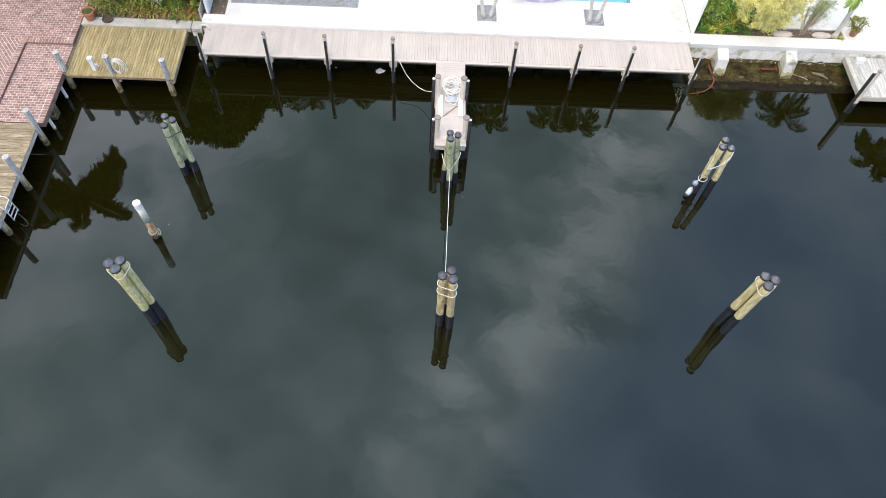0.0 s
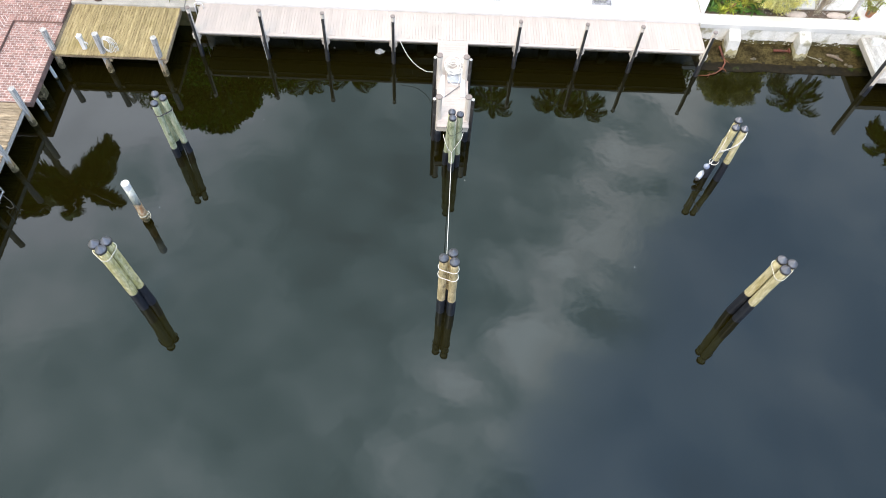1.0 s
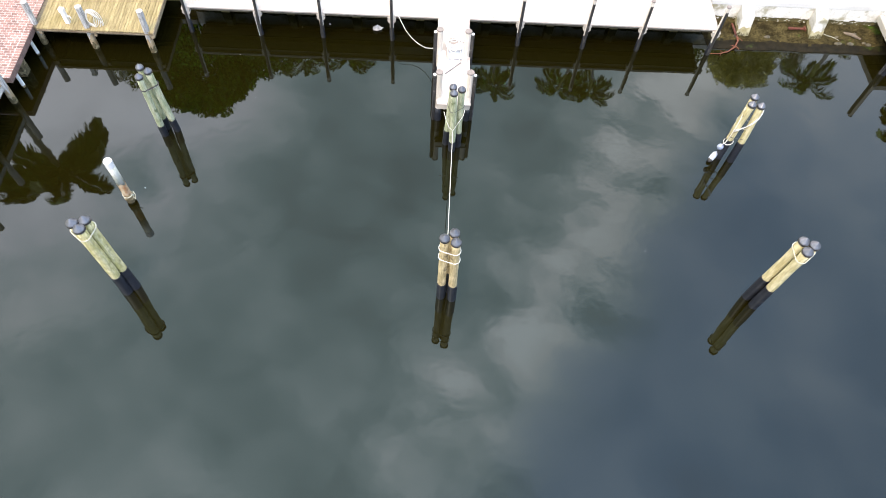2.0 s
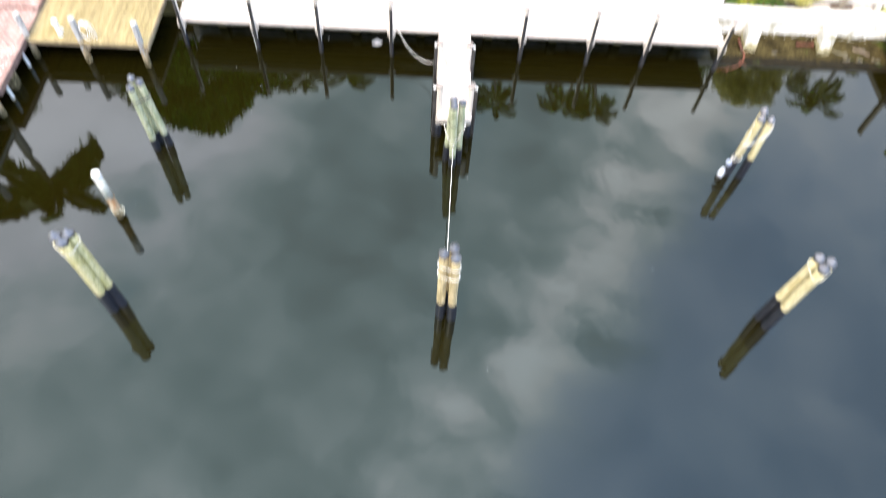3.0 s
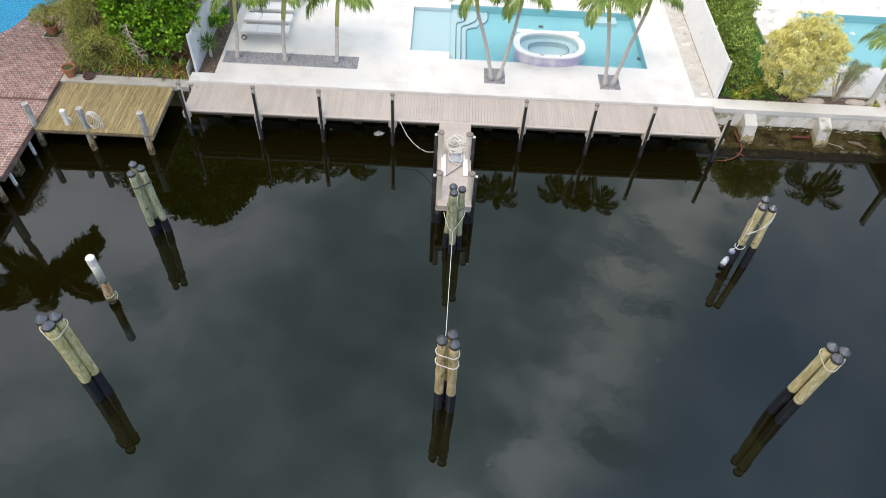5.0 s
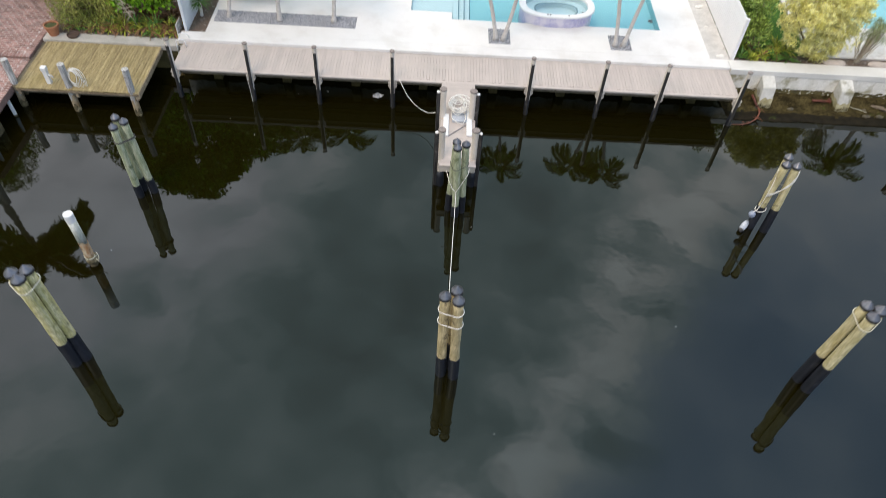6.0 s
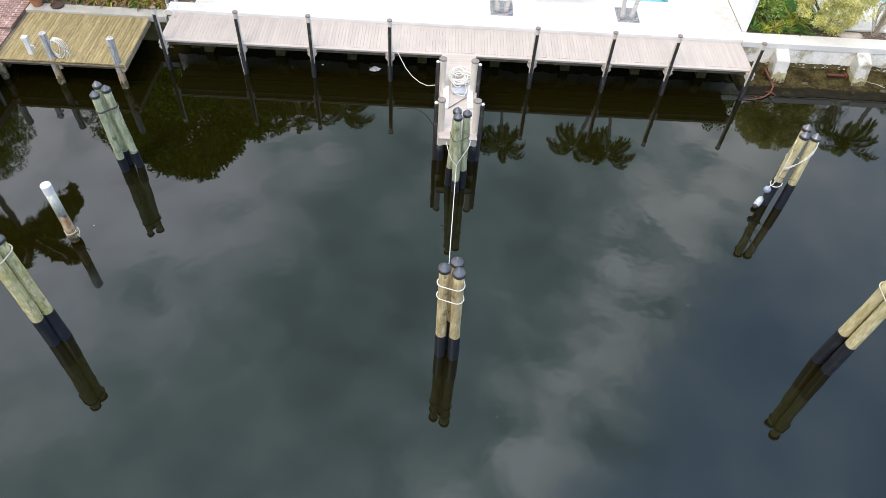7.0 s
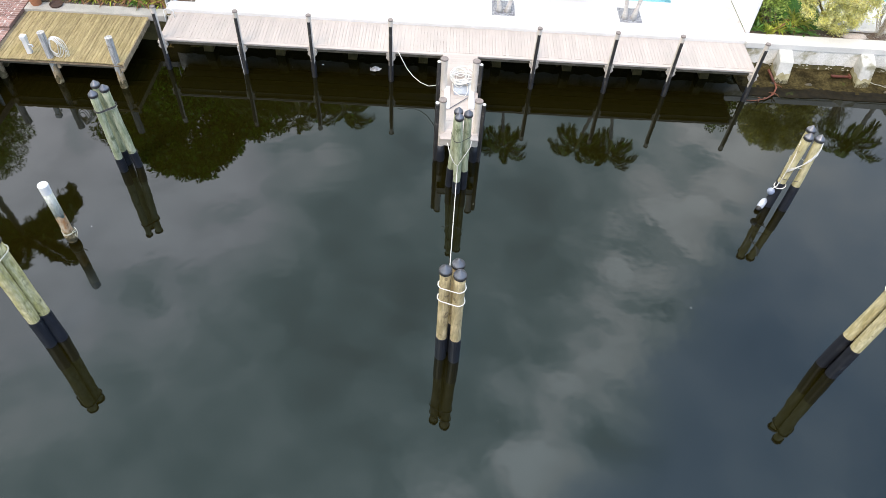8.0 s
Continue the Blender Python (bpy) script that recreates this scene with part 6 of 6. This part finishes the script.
for k in range(34):
    y = 23.95 + 8.5 * k / 33
    wide = 1.05 * min(1.0, max(0.0, (y - 25.4) / 1.8))
    hb += [(11.8 + wide + rng.uniform(-0.1, 0.12), y, 1.95 + rng.uniform(-0.1, 0.1), 0.5, 0.4, 0.75), (11.85 + rng.uniform(-0.2, 0.2), y, 2.0, 0.5, 0.4, 0.7), (11.8 + wide * rng.uniform(0.3, 1.1) + rng.uniform(-0.2, 0.2), y, 2.95 + rng.uniform(-0.2, 0.3), 0.42, 0.32, 0.6)]
hb += [q for c in hb for q in clumps(rng, c[:3], c[3:], 7, 0.13, 1.7, low=-0.6)]
shrub("hedge", (12.1, 24.0, 1.2), hb, 34000, 0.11, 0.055, "hedge", "tall clipped green hedge behind the white fence", "hedge", 13, 12, 0.5, 0.1, 0.45)

t = thing("papyrus_clump", (15.95, 23.62, 1.2), "wispy pale reeds with tufted tips in mulch", "reeds")
rng = np.random.default_rng(8)
n = 80
lean = np.column_stack([rng.normal(0.2, 0.22, n), rng.normal(0.1, 0.14, n), rng.uniform(1.0, 1.75, n)])
b0 = np.column_stack([rng.normal(scale=0.07, size=(n, 2)), np.zeros(n)])
blades((b0, lean, unit(np.cross(lean, rng.normal(size=(n, 3)))) * 0.018, np.zeros((n, 3))), "stem", M["reed"], t)
tips = np.repeat(b0 + lean, 24, 0)
td = unit(rng.normal(size=(len(tips), 3)) + [0, 0, 0.4]) * rng.uniform(0.12, 0.28, (len(tips), 1))
blades((tips, td, unit(np.cross(td, rng.normal(size=td.shape))) * 0.006, np.column_stack([np.zeros((len(tips), 2)), -0.05 * np.ones(len(tips))])), "tuft", M["reed_tip"], t)
for x, y, rx, ry in ((15.1, 23.56, 0.48, 0.19), (16.82, 23.58, 0.42, 0.18)):
    t = thing("garden_stone", (x, y, 1.2), "flat pale stone slab lying in the mulch bed", "stone", "garden stones")
    bm = bmesh.new()
    bmesh.ops.create_icosphere(bm, subdivisions=3, radius=1)
    bmesh.ops.scale(bm, vec=(rx, ry, 0.12), verts=bm.verts)
    part("stone", bumpy(bm, 0.035, 5, x), M["stone"], t)


def pot(at, r, h, label, name="flower_pot", soil=True):
    t = thing(name, at, label, "pot", "terracotta pots")
    part("pot", lathe([(0.0, 0.0), (r * 0.62, 0.0), (r * 0.9, h * 0.8), (r * 0.9, h * 0.82), (r, h * 0.82), (r, h), (r * 0.86, h), (r * 0.8, h * 0.7), (r * 0.55, h * 0.1)], 24), M["terracotta"], t)
    if soil:
        part("soil", lathe([(r * 0.85, 0.0), (0, 0.02)], 24, (0, 0, h * 0.86)), M["soil"], t)
    return t


pot((18.15, 23.62, 1.26), 0.2, 0.34, "red clay pot with a small leafy plant")
shrub("potted_plant", (18.15, 23.62, 1.5), clumps(np.random.default_rng(21), (18.15, 23.62, 1.78), (0.4, 0.36, 0.26), 18, 0.13), 1500, 0.09, 0.018, "olive", "bushy grey-green plant in a red clay pot", "plant", 21, 5)
pot((-14.02, 22.98, 1.05), 0.26, 0.42, "large terracotta pot on the seawall")
sheet([(2.25 + a, 1.75 + b, 0.167) for a, b in ((-0.3, -0.3), (0.3, -0.3), (0.3, 0.3), (-0.3, 0.3))], M["soil"], "soil_patch", bpatio)
pot((-15.75, 25.75, 1.065), 0.28, 0.4, "terracotta pot set in a gap in the bricks")
rng = np.random.default_rng(31)
shrub("potted_shrub", (-15.75, 25.75, 1.4), clumps(rng, (-15.75, 25.75, 1.8), (0.5, 0.45, 0.35), 16, 0.2), 1800, 0.09, 0.03, "olive", "small leafy shrub in a terracotta pot", "plant", 32, 5)
t = thing("pot_saucer", (-13.32, 22.95, 1.05), "shallow brown clay saucer on the seawall", "saucer")
part("dish", lathe([(0.0, 0.012), (0.17, 0.012), (0.2, 0.07), (0.225, 0.07), (0.2, 0.0), (0.0, 0.0)], 24), M["saucer"], t)
part("water", lathe([(0.175, 0.0), (0, 0.001)], 20, (0, 0, 0.022)), M["saucer"], t)

# ---- neighbour's garden ----
tagged(part("garden_bed", boxed(-14.35, -9.57, 23.13, 36, 0.8, 1.06), M["mulch"]), "dark mulch bed under dense shrubs", "bed", kind="structure")
rng = np.random.default_rng(40)
cl = clumps(rng, (-10.95, 24.75, 3.35), (1.6, 1.1, 1.45), 64, 0.40, low=-0.75) + clumps(rng, (-11.3, 25.6, 6.5), (2.5, 1.7, 2.1), 80, 0.55) + clumps(rng, (-11.5, 24.0, 2.5), (0.9, 0.35, 0.7), 18, 0.3, low=-1) + clumps(rng, (-10.5, 24.15, 2.1), (0.9, 0.3, 0.55), 16, 0.26, low=-1) + clumps(rng, (-8.7, 26.9, 6.3), (1.8, 1.2, 1.1), 40, 0.5, low=-0.6) + clumps(rng, (-9.75, 24.2, 2.7), (0.6, 0.5, 0.6), 12, 0.28, low=-1) + [(-11.0, 25.2, 3.2, 1.3, 0.9, 1.5), (-11.3, 25.8, 5.6, 2.2, 1.3, 1.6), (-8.8, 26.9, 6.2, 1.5, 0.9, 0.8)]
shrub("clusia_tree", (-11.1, 25.3, 1.05), cl, 44000, 0.15, 0.095, "clusia", "dense glossy green broad-leaved tree by the dock", "tree", 41, 14, 0.45, 0.15, 0.45)
ol = clumps(rng, (-13.3, 25.1, 2.4), (1.25, 1.1, 1.35), 60, 0.4, low=-0.8) + clumps(rng, (-14.1, 26.4, 2.3), (1.3, 1.3, 1.2), 40, 0.4, low=-0.6) + [(-13.5, 25.5, 2.2, 1.2, 1.0, 1.2)] + clumps(rng, (-13.0, 23.75, 1.8), (1.1, 0.5, 0.75), 40, 0.3, low=-1)
shrub("olive_shrub", (-13.3, 25.0, 1.05), ol, 34000, 0.14, 0.022, "olive", "feathery olive-green shrub spilling over the seawall", "shrub", 42, 14, 0.1, 0.6, 0.4)
tl = clumps(rng, (-13.9, 27.2, 7.2), (2.2, 1.6, 1.8), 60, 0.55) + [(-13.9, 27.2, 7.0, 1.7, 1.2, 1.4)]
shrub("garden_tree", (-13.8, 27.6, 1.05), tl, 8000, 0.16, 0.08, "hedge", "taller leafy tree at the back of the garden", "tree", 43, 8)
rng = np.random.default_rng(55)
tl = clumps(rng, (-27.0, 32.0, 11.2), (3.2, 2.6, 4.6), 90, 0.75, low=-0.9) + clumps(rng, (-24.9, 31.6, 8.6), (1.3, 1.2, 2.2), 24, 0.5, low=-0.9) + [(-27.0, 32.0, 11.0, 2.6, 2.0, 3.8), (-25.2, 31.8, 8.8, 1.0, 0.9, 1.8)]
t = shrub("shade_tree", (-27.4, 32.4, 0.9), tl, 42000, 0.17, 0.075, "hedge", "tall dark leafy tree behind the curved pool", "tree", 56, 22)
part("trunk", tubed([(0, 0, -0.05), (0.05, 0.0, 2.5), (0.2, -0.1, 5.0), (0.35, -0.3, 8.5)], [0.34, 0.27, 0.23, 0.12], 14), M["wood"], t, smooth=True)
for k, (x, y, s, m_, lab) in enumerate(((-12.6, 23.5, 0.6, "strap", "green strap-leaved plant under the shrubs"), (-11.6, 23.45, 0.55, "brom", "yellowing bromeliad with dry brown leaves"),
                                     (-10.9, 23.5, 0.6, "brom", "bromeliad with dry brown leaves"), (-10.2, 23.45, 0.6, "brom", "yellowing bromeliad with dry brown leaves"), (-9.85, 23.7, 0.5, "dead", "dry brown bromeliad by the fence"), (-11.2, 23.85, 0.6, "strap", "green bromeliad under the tree"), (-12.1, 23.4, 0.5, "brom", "bromeliad with dry brown leaves"), (-10.55, 23.35, 0.55, "strap", "green bromeliad with dry leaves"), (-13.4, 23.5, 0.6, "strap", "green strap-leaved plant under the shrubs"), (-9.75, 23.35, 0.45, "brom", "yellowing bromeliad by the fence"))):
    rosette((x, y, 1.06), 30, s, 0.06, m_, lab, "bromeliad", "plant", 50 + k, 22, 0.4, group="garden bromeliads")
rr = random.Random(23)
for k in range(16):
    m_ = ("brom", "dead", "strap", "dead")[k % 4]
    rosette((-12.4 + 2.75 * (k // 2) / 7 + rr.uniform(-0.12, 0.12), 23.8 + 0.5 * (k % 2) + rr.uniform(-0.12, 0.12), 1.06), 34, rr.uniform(0.6, 0.85), 0.055, m_,
            {"brom": "tall yellow-green bromeliad in the garden bed", "dead": "dried russet bromeliad in the garden bed", "strap": "tall green bromeliad in the garden bed"}[m_], "bromeliad", "plant", 120 + k, 16, 0.75, group="garden bromeliads")
t = thing("fallen_branch", (-11.3, 23.35, 2.4), "bare pale dead branch hanging from the shrubs", "branch")
bm = bmesh.new()
rr = random.Random(9)
stem = [Vector((-0.2, 0.15, 0.75)), Vector((-0.12, 0.0, 0.4)), Vector((0.0, -0.08, 0.05)), Vector((0.06, -0.1, -0.3)), Vector((0.2, -0.12, -0.6))]
tube(bm, stem, [0.022, 0.02, 0.017, 0.012, 0.005], 6)
for k in range(70):
    p = stem[k % 4].lerp(stem[k % 4 + 1], rr.random())
    d = Vector((rr.uniform(-0.3, 0.35), rr.uniform(-0.15, 0.05), rr.uniform(-0.35, 0.08)))
    q = p + d * 0.5 + Vector((rr.uniform(-0.05, 0.05), 0, rr.uniform(0.0, 0.07)))
    tube(bm, [p, p + d * 0.25, q, p + d], [0.010, 0.009, 0.007, 0.004], 5)
part("twig", bm, M["reed"], t)


def yucca(at, h, seed, label, ln=0.5):
    t = thing("yucca", at, label, "plant", "fence plants")
    part("trunk", tubed([(0, 0, -0.03), (0.02, 0, h * 0.5), (0, 0.01, h)], [0.07, 0.055, 0.05], 10), M["trunk"], t)
    rng = np.random.default_rng(seed)
    k = 120
    a, e = rng.uniform(0, 6.283, k), np.clip(rng.normal(0.5, 0.5, k), -0.3, 1.5)
    al = np.column_stack([np.cos(a) * np.cos(e), np.sin(a) * np.cos(e), np.sin(e)]) * (ln * rng.uniform(0.75, 1.1, k))[:, None]
    blades((np.tile([0, 0, h], (k, 1)) * 1.0, al, np.column_stack([-np.sin(a), np.cos(a), np.zeros(k)]) * 0.018, np.column_stack([np.zeros((k, 2)), -0.08 * rng.random(k)])), "foliage", M["strap"], t)


t = thing("old_fence_board", (-9.52, 23.45, 1.05), "weathered grey board at the end of the fence", "board")
part("board", boxed(-0.02, 0.02, -0.3, 0.3, 0.0, 0.55, bevel=0.006), M["pile_grey"], t)
yucca((-8.97, 24.5, 1.2), 0.6, 61, "spiky green yucca on a short trunk in mulch", 0.58)
yucca((-8.95, 27.2, 1.2), 0.3, 62, "small spiky yucca beside the fence", 0.4)
rng = np.random.default_rng(70)
shrub("small_clusia", (-8.95, 26.0, 1.2), clumps(rng, (-8.95, 26.0, 1.75), (0.3, 0.35, 0.35), 10, 0.16), 260, 0.16, 0.11, "clusia", "small round-leaved shrub beside the fence", "shrub", 71, 4)

# ---- litter on the ledge ----
t = thing("red_pipe", (12.0, 22.05, 0.3), "broken red plastic pipe leaning on the ledge", "pipe")
part("pipe", tubed([(-0.07, 0.28, 0.16), (0.0, 0.1, 0.08), (0.1, -0.14, -0.06)], 0.042, 10), M["red"], t, smooth=True)
t = thing("washed_up_branch", (12.1, 21.85, 0.2), "curved red-brown branch trailing from the ledge into the water", "branch")
rr = random.Random(17)
stem = [Vector(p) for p in ((0.02, 0.05, 0.05), (0.05, -0.18, -0.02), (-0.08, -0.42, -0.12), (-0.4, -0.66, -0.16), (-0.8, -0.78, -0.17), (-1.15, -0.78, -0.18))]
part("stem", tubed(stem, [0.03, 0.032, 0.028, 0.022, 0.016, 0.006], 8), M["red_twig"], t, smooth=True)
for k in range(11):
    p = stem[k % 4].lerp(stem[k % 4 + 1], rr.random())
    d = Vector((rr.uniform(-0.28, 0.12), rr.uniform(-0.3, 0.05), rr.uniform(0.0, 0.1)))
    part("twig", tubed([p, p + d * 0.5 + Vector((0, 0, 0.03)), p + d], [0.014, 0.011, 0.005], 6), M["red_twig"], t)
t = thing("red_plank", (14.6, 22.36, 0.3), "old dark red board on the muddy ledge", "board")
part("board", boxed(-0.32, 0.34, -0.05, 0.05, 0, 0.05, bevel=0.008), M["red"], t)
part("end", boxed(0.3, 0.36, -0.1, 0.1, 0, 0.09, bevel=0.008), M["red"], t)
rr = random.Random(4)
for k in range(16):
    x, y = rr.uniform(15.9, 17.7), rr.uniform(21.75, 22.6)
    if k > 10:
        x, y = rr.uniform(11.3, 15.5), rr.uniform(21.6, 22.6)
    t = thing("shore_rock", (x, y, 0.12), "small rough stone on the muddy ledge", "stone", "ledge stones")
    bm = bmesh.new()
    bmesh.ops.create_icosphere(bm, subdivisions=2, radius=rr.uniform(0.05, 0.13))
    bmesh.ops.scale(bm, vec=(1.2, 0.9, 0.6), verts=bm.verts)
    part("stone", bumpy(bm, 0.03, 6, k), M["rock"], t)
t = thing("driftwood", (16.9, 22.25, 0.17), "broken grey driftwood stick on the ledge", "driftwood")
part("stick", bumpy(tubed([(-0.3, 0.15, 0.02), (0.0, 0.0, 0.06), (0.3, -0.2, 0.02)], [0.05, 0.06, 0.03], 8), 0.02, 7), M["wood"], t)
t = thing("washed_up_rope", (15.95, 22.1, 0.2), "thin pale rope end on the muddy ledge", "rope")
part("line", tubed([(-0.25, 0.2, 0), (-0.1, 0.05, 0.01), (0.1, 0.02, 0), (0.35, -0.15, -0.02)], 0.008, 6), M["rope_worn"], t)

# ---- flecks adrift on the canal ----
rr = random.Random(77)
bm = bmesh.new()
spots = [(1.95, 8.4), (-7.12, 19.97), (-6.12, 19.18), (-4.96, 21.57), (-3.92, 21.8)] + [(rr.uniform(-12, 12), rr.uniform(8, 20)) for _ in range(4)]
for k, (x, y) in enumerate(spots):
    r = 0.05 if k == 4 else rr.uniform(0.012, 0.022)
    a = rr.uniform(0, 6.28)
    bm.faces.new([bm.verts.new((x + r * q * math.cos(a + w), y + r * q * math.sin(a + w), 0.006 + 0.004 * q)) for w, q in ((0, 1.0), (1.3, 0.6), (2.5, 1.1), (3.6, 0.7), (5.0, 0.9))])
tagged(part("floating_debris", bm, M["paper"]), "tiny pale flecks drifting on the still water", "debris", kind="stuff")

# ---- boards and bricks ----
part("edge_board", boxed(-9.23 - dock.location.x, 10.91 - dock.location.x, 21.12 - dock.location.y, 21.255 - dock.location.y, DECK_Z - 0.035 - dock.location.z, DECK_Z - dock.location.z, bevel=0.006), M["deck"], dock)
planks(dock, -9.22, 10.9, 21.26, 22.79, DECK_Z, 0.108, 0.004, M["deck"], "y", 1, warp=0.0015)
planks(finger, 0.285, 1.44, 16.83, 21.12, DECK_Z, 0.12, 0.004, M["deck"], "x", 2, warp=0.0015)
planks(wdock, -14.2, -10.06, 19.86, 22.64, 0.98, 0.098, 0.008, M["dockwood"], "y", 3)
planks(wdock2, -17.2, -14.55, 11.0, 17.38, 0.95, 0.125, 0.012, M["dockwood_x"], "x", 4)
planks(rdock, 17.8, 24.0, 20.4, 22.68, 0.9, 0.135, 0.01, M["dockgrey"], "y", 5)


BL, BW, JT = 0.2, 0.1, 0.028
CUTS = {}


def brick_me(lx, ly):
    """A brick of the given size, to the nearest centimetre; alike ones share a mesh."""
    key = (round(lx, 2), round(ly, 2))
    if key not in CUTS:
        CUTS[key] = finish("brick", boxed(-lx / 2, lx / 2, -ly / 2, ly / 2, -0.03, 0.0), M["brick"])
    return CUTS[key]


def course(x0, x1, y0, y1):
    """Running bond with cut bricks at both ends: (x, y, length, width)."""
    n = int(round((y1 - y0 + JT) / (BW + JT)))
    pitch = (y1 - y0 + JT) / n
    for j in range(n):
        y = y0 + j * pitch + BW / 2
        x = x0 - (BL + JT) / 2 * (j % 2)
        while x < x1:
            a, b = max(x, x0), min(x + BL, x1)
            if b - a > 0.03:
                yield (a + b) / 2, y, b - a, BW
            x += BL + JT


def clip(poly, box4):
    """The part of a polygon inside a rectangle."""
    x0, x1, y0, y1 = box4
    for axis, lim, sign in ((0, x0, 1), (0, x1, -1), (1, y0, 1), (1, y1, -1)):
        out = []
        for i in range(len(poly)):
            p, q = poly[i - 1], poly[i]
            dp, dq = sign * (p[axis] - lim), sign * (q[axis] - lim)
            if (dp < 0) != (dq < 0):
                f = dp / (dp - dq)
                out.append((p[0] + (q[0] - p[0]) * f, p[1] + (q[1] - p[1]) * f))
            if dq >= 0:
                out.append(q)
        poly = out
        if len(poly) < 3:
            return []
    return poly


def lay(rects, z, parent, keep, singles, seed):
    """Bricks inside rects, those that pass keep(); the first ones as parts, the rest in one mesh."""
    rng = random.Random(seed)
    o = parent.location
    spots, slanted = [], []
    for x0, x1, y0, y1, style in rects:
        if style == "row":
            spots += list(course(x0, x1, y0, y1))
        elif style == "soldier_x":
            n = int(round((y1 - y0 + JT) / (BW + JT)))
            spots += [((x0 + x1) / 2, y0 + BW / 2 + i * (y1 - y0 + JT) / n, x1 - x0, BW) for i in range(n)]
        elif style == "soldier_y":
            n = int(round((x1 - x0 + JT) / (BW + JT)))
            spots += [(x0 + BW / 2 + i * (x1 - x0 + JT) / n, (y0 + y1) / 2, BW, y1 - y0) for i in range(n)]
        else:
            c, s = math.cos(radians(-52)), math.sin(radians(-52))
            mx, my, k = (x0 + x1) / 2, (y0 + y1) / 2, 40
            for i in range(-k, k):
                for jj in range(-k, k):
                    u, v = i * (BL + JT) + (jj % 2) * (BL + JT) / 2, jj * (BW + JT)
                    corners = [(u + a * BL / 2, v + b * BW / 2) for a, b in ((-1, -1), (1, -1), (1, 1), (-1, 1))]
                    poly = clip([(mx + p * c - q * s, my + p * s + q * c) for p, q in corners], (x0, x1, y0, y1))
                    if poly:
                        slanted.append(poly)
    verts, faces = [], []

    def prism(poly, top):
        k, n = len(verts), len(poly)
        for zz in (top - 0.03, top):
            verts.extend((x - o.x, y - o.y, zz - o.z) for x, y in poly)
        faces.append(list(range(k + n, k + 2 * n)))
        for i in range(n):
            j = (i + 1) % n
            faces.append([k + i, k + j, k + n + j, k + n + i])

    count = 0
    for x, y, lx, ly in spots:
        if not keep(x, y):
            continue
        dz, da = rng.uniform(-0.003, 0.004), rng.uniform(-0.015, 0.015)
        count += 1
        if count <= singles:
            ob = part("brick", brick_me(lx, ly), None, parent)
            ob.location, ob.rotation_euler = (x - o.x, y - o.y, z + dz - o.z), (0, 0, da)
        else:
            prism([(x - lx / 2, y - ly / 2), (x + lx / 2, y - ly / 2), (x + lx / 2, y + ly / 2), (x - lx / 2, y + ly / 2)], z + dz)
    for poly in slanted:
        prism(poly, z + rng.uniform(-0.003, 0.004))
    if verts:
        me = bpy.data.meshes.new("brick_field")
        me.from_pydata(verts, [], faces)
        me.materials.append(M["brick_far"])
        tagged(part("brick_field", me, None, parent), kind="stuff")


lay([(-14.57, -14.36, 17.44, 21.48, "soldier_x"), (-16.19, -14.59, 17.44, 21.48, "row")], 0.976, bdock, lambda x, y: math.hypot(min(0, x + 15.75), min(0, y - 17.88)) < 0.46, 300, 1)
lay([(-14.57, -14.36, 21.73, 31.0, "soldier_x"), (-16.20, -14.36, 21.5, 21.71, "soldier_y"), (-16.43, -16.22, 18.6, 21.71, "soldier_x"),
     (-21.0, -14.59, 21.73, 31.0, "row"), (-19.0, -16.45, 18.6, 21.71, "diag")], 1.068, bpatio,
    lambda x, y: (y < 24.55 or x > pool_edge(y) + 0.27) and not (abs(x + 15.75) < 0.32 and abs(y - 25.75) < 0.32), 300, 2)

# brick rim that follows the curving pool
o = bpatio.location
ys = np.linspace(24.62, 31.2, 700)
curve = [Vector((pool_edge(y), y, 0)) for y in ys]
gone = 1.0
for a, b in zip(curve, curve[1:]):
    gone += (b - a).length
    if gone < 0.13 or a.x < -22:
        continue
    gone = 0.0
    side = Vector(((b - a).y, -(b - a).x, 0)).normalized()
    ob = part("rim_brick", brick_me(0.24, 0.1), None, bpatio)
    p = a + side * 0.11
    ob.location, ob.rotation_euler = (p.x - o.x, p.y - o.y, 1.074 - o.z), (0, 0, math.atan2(side.y, side.x))
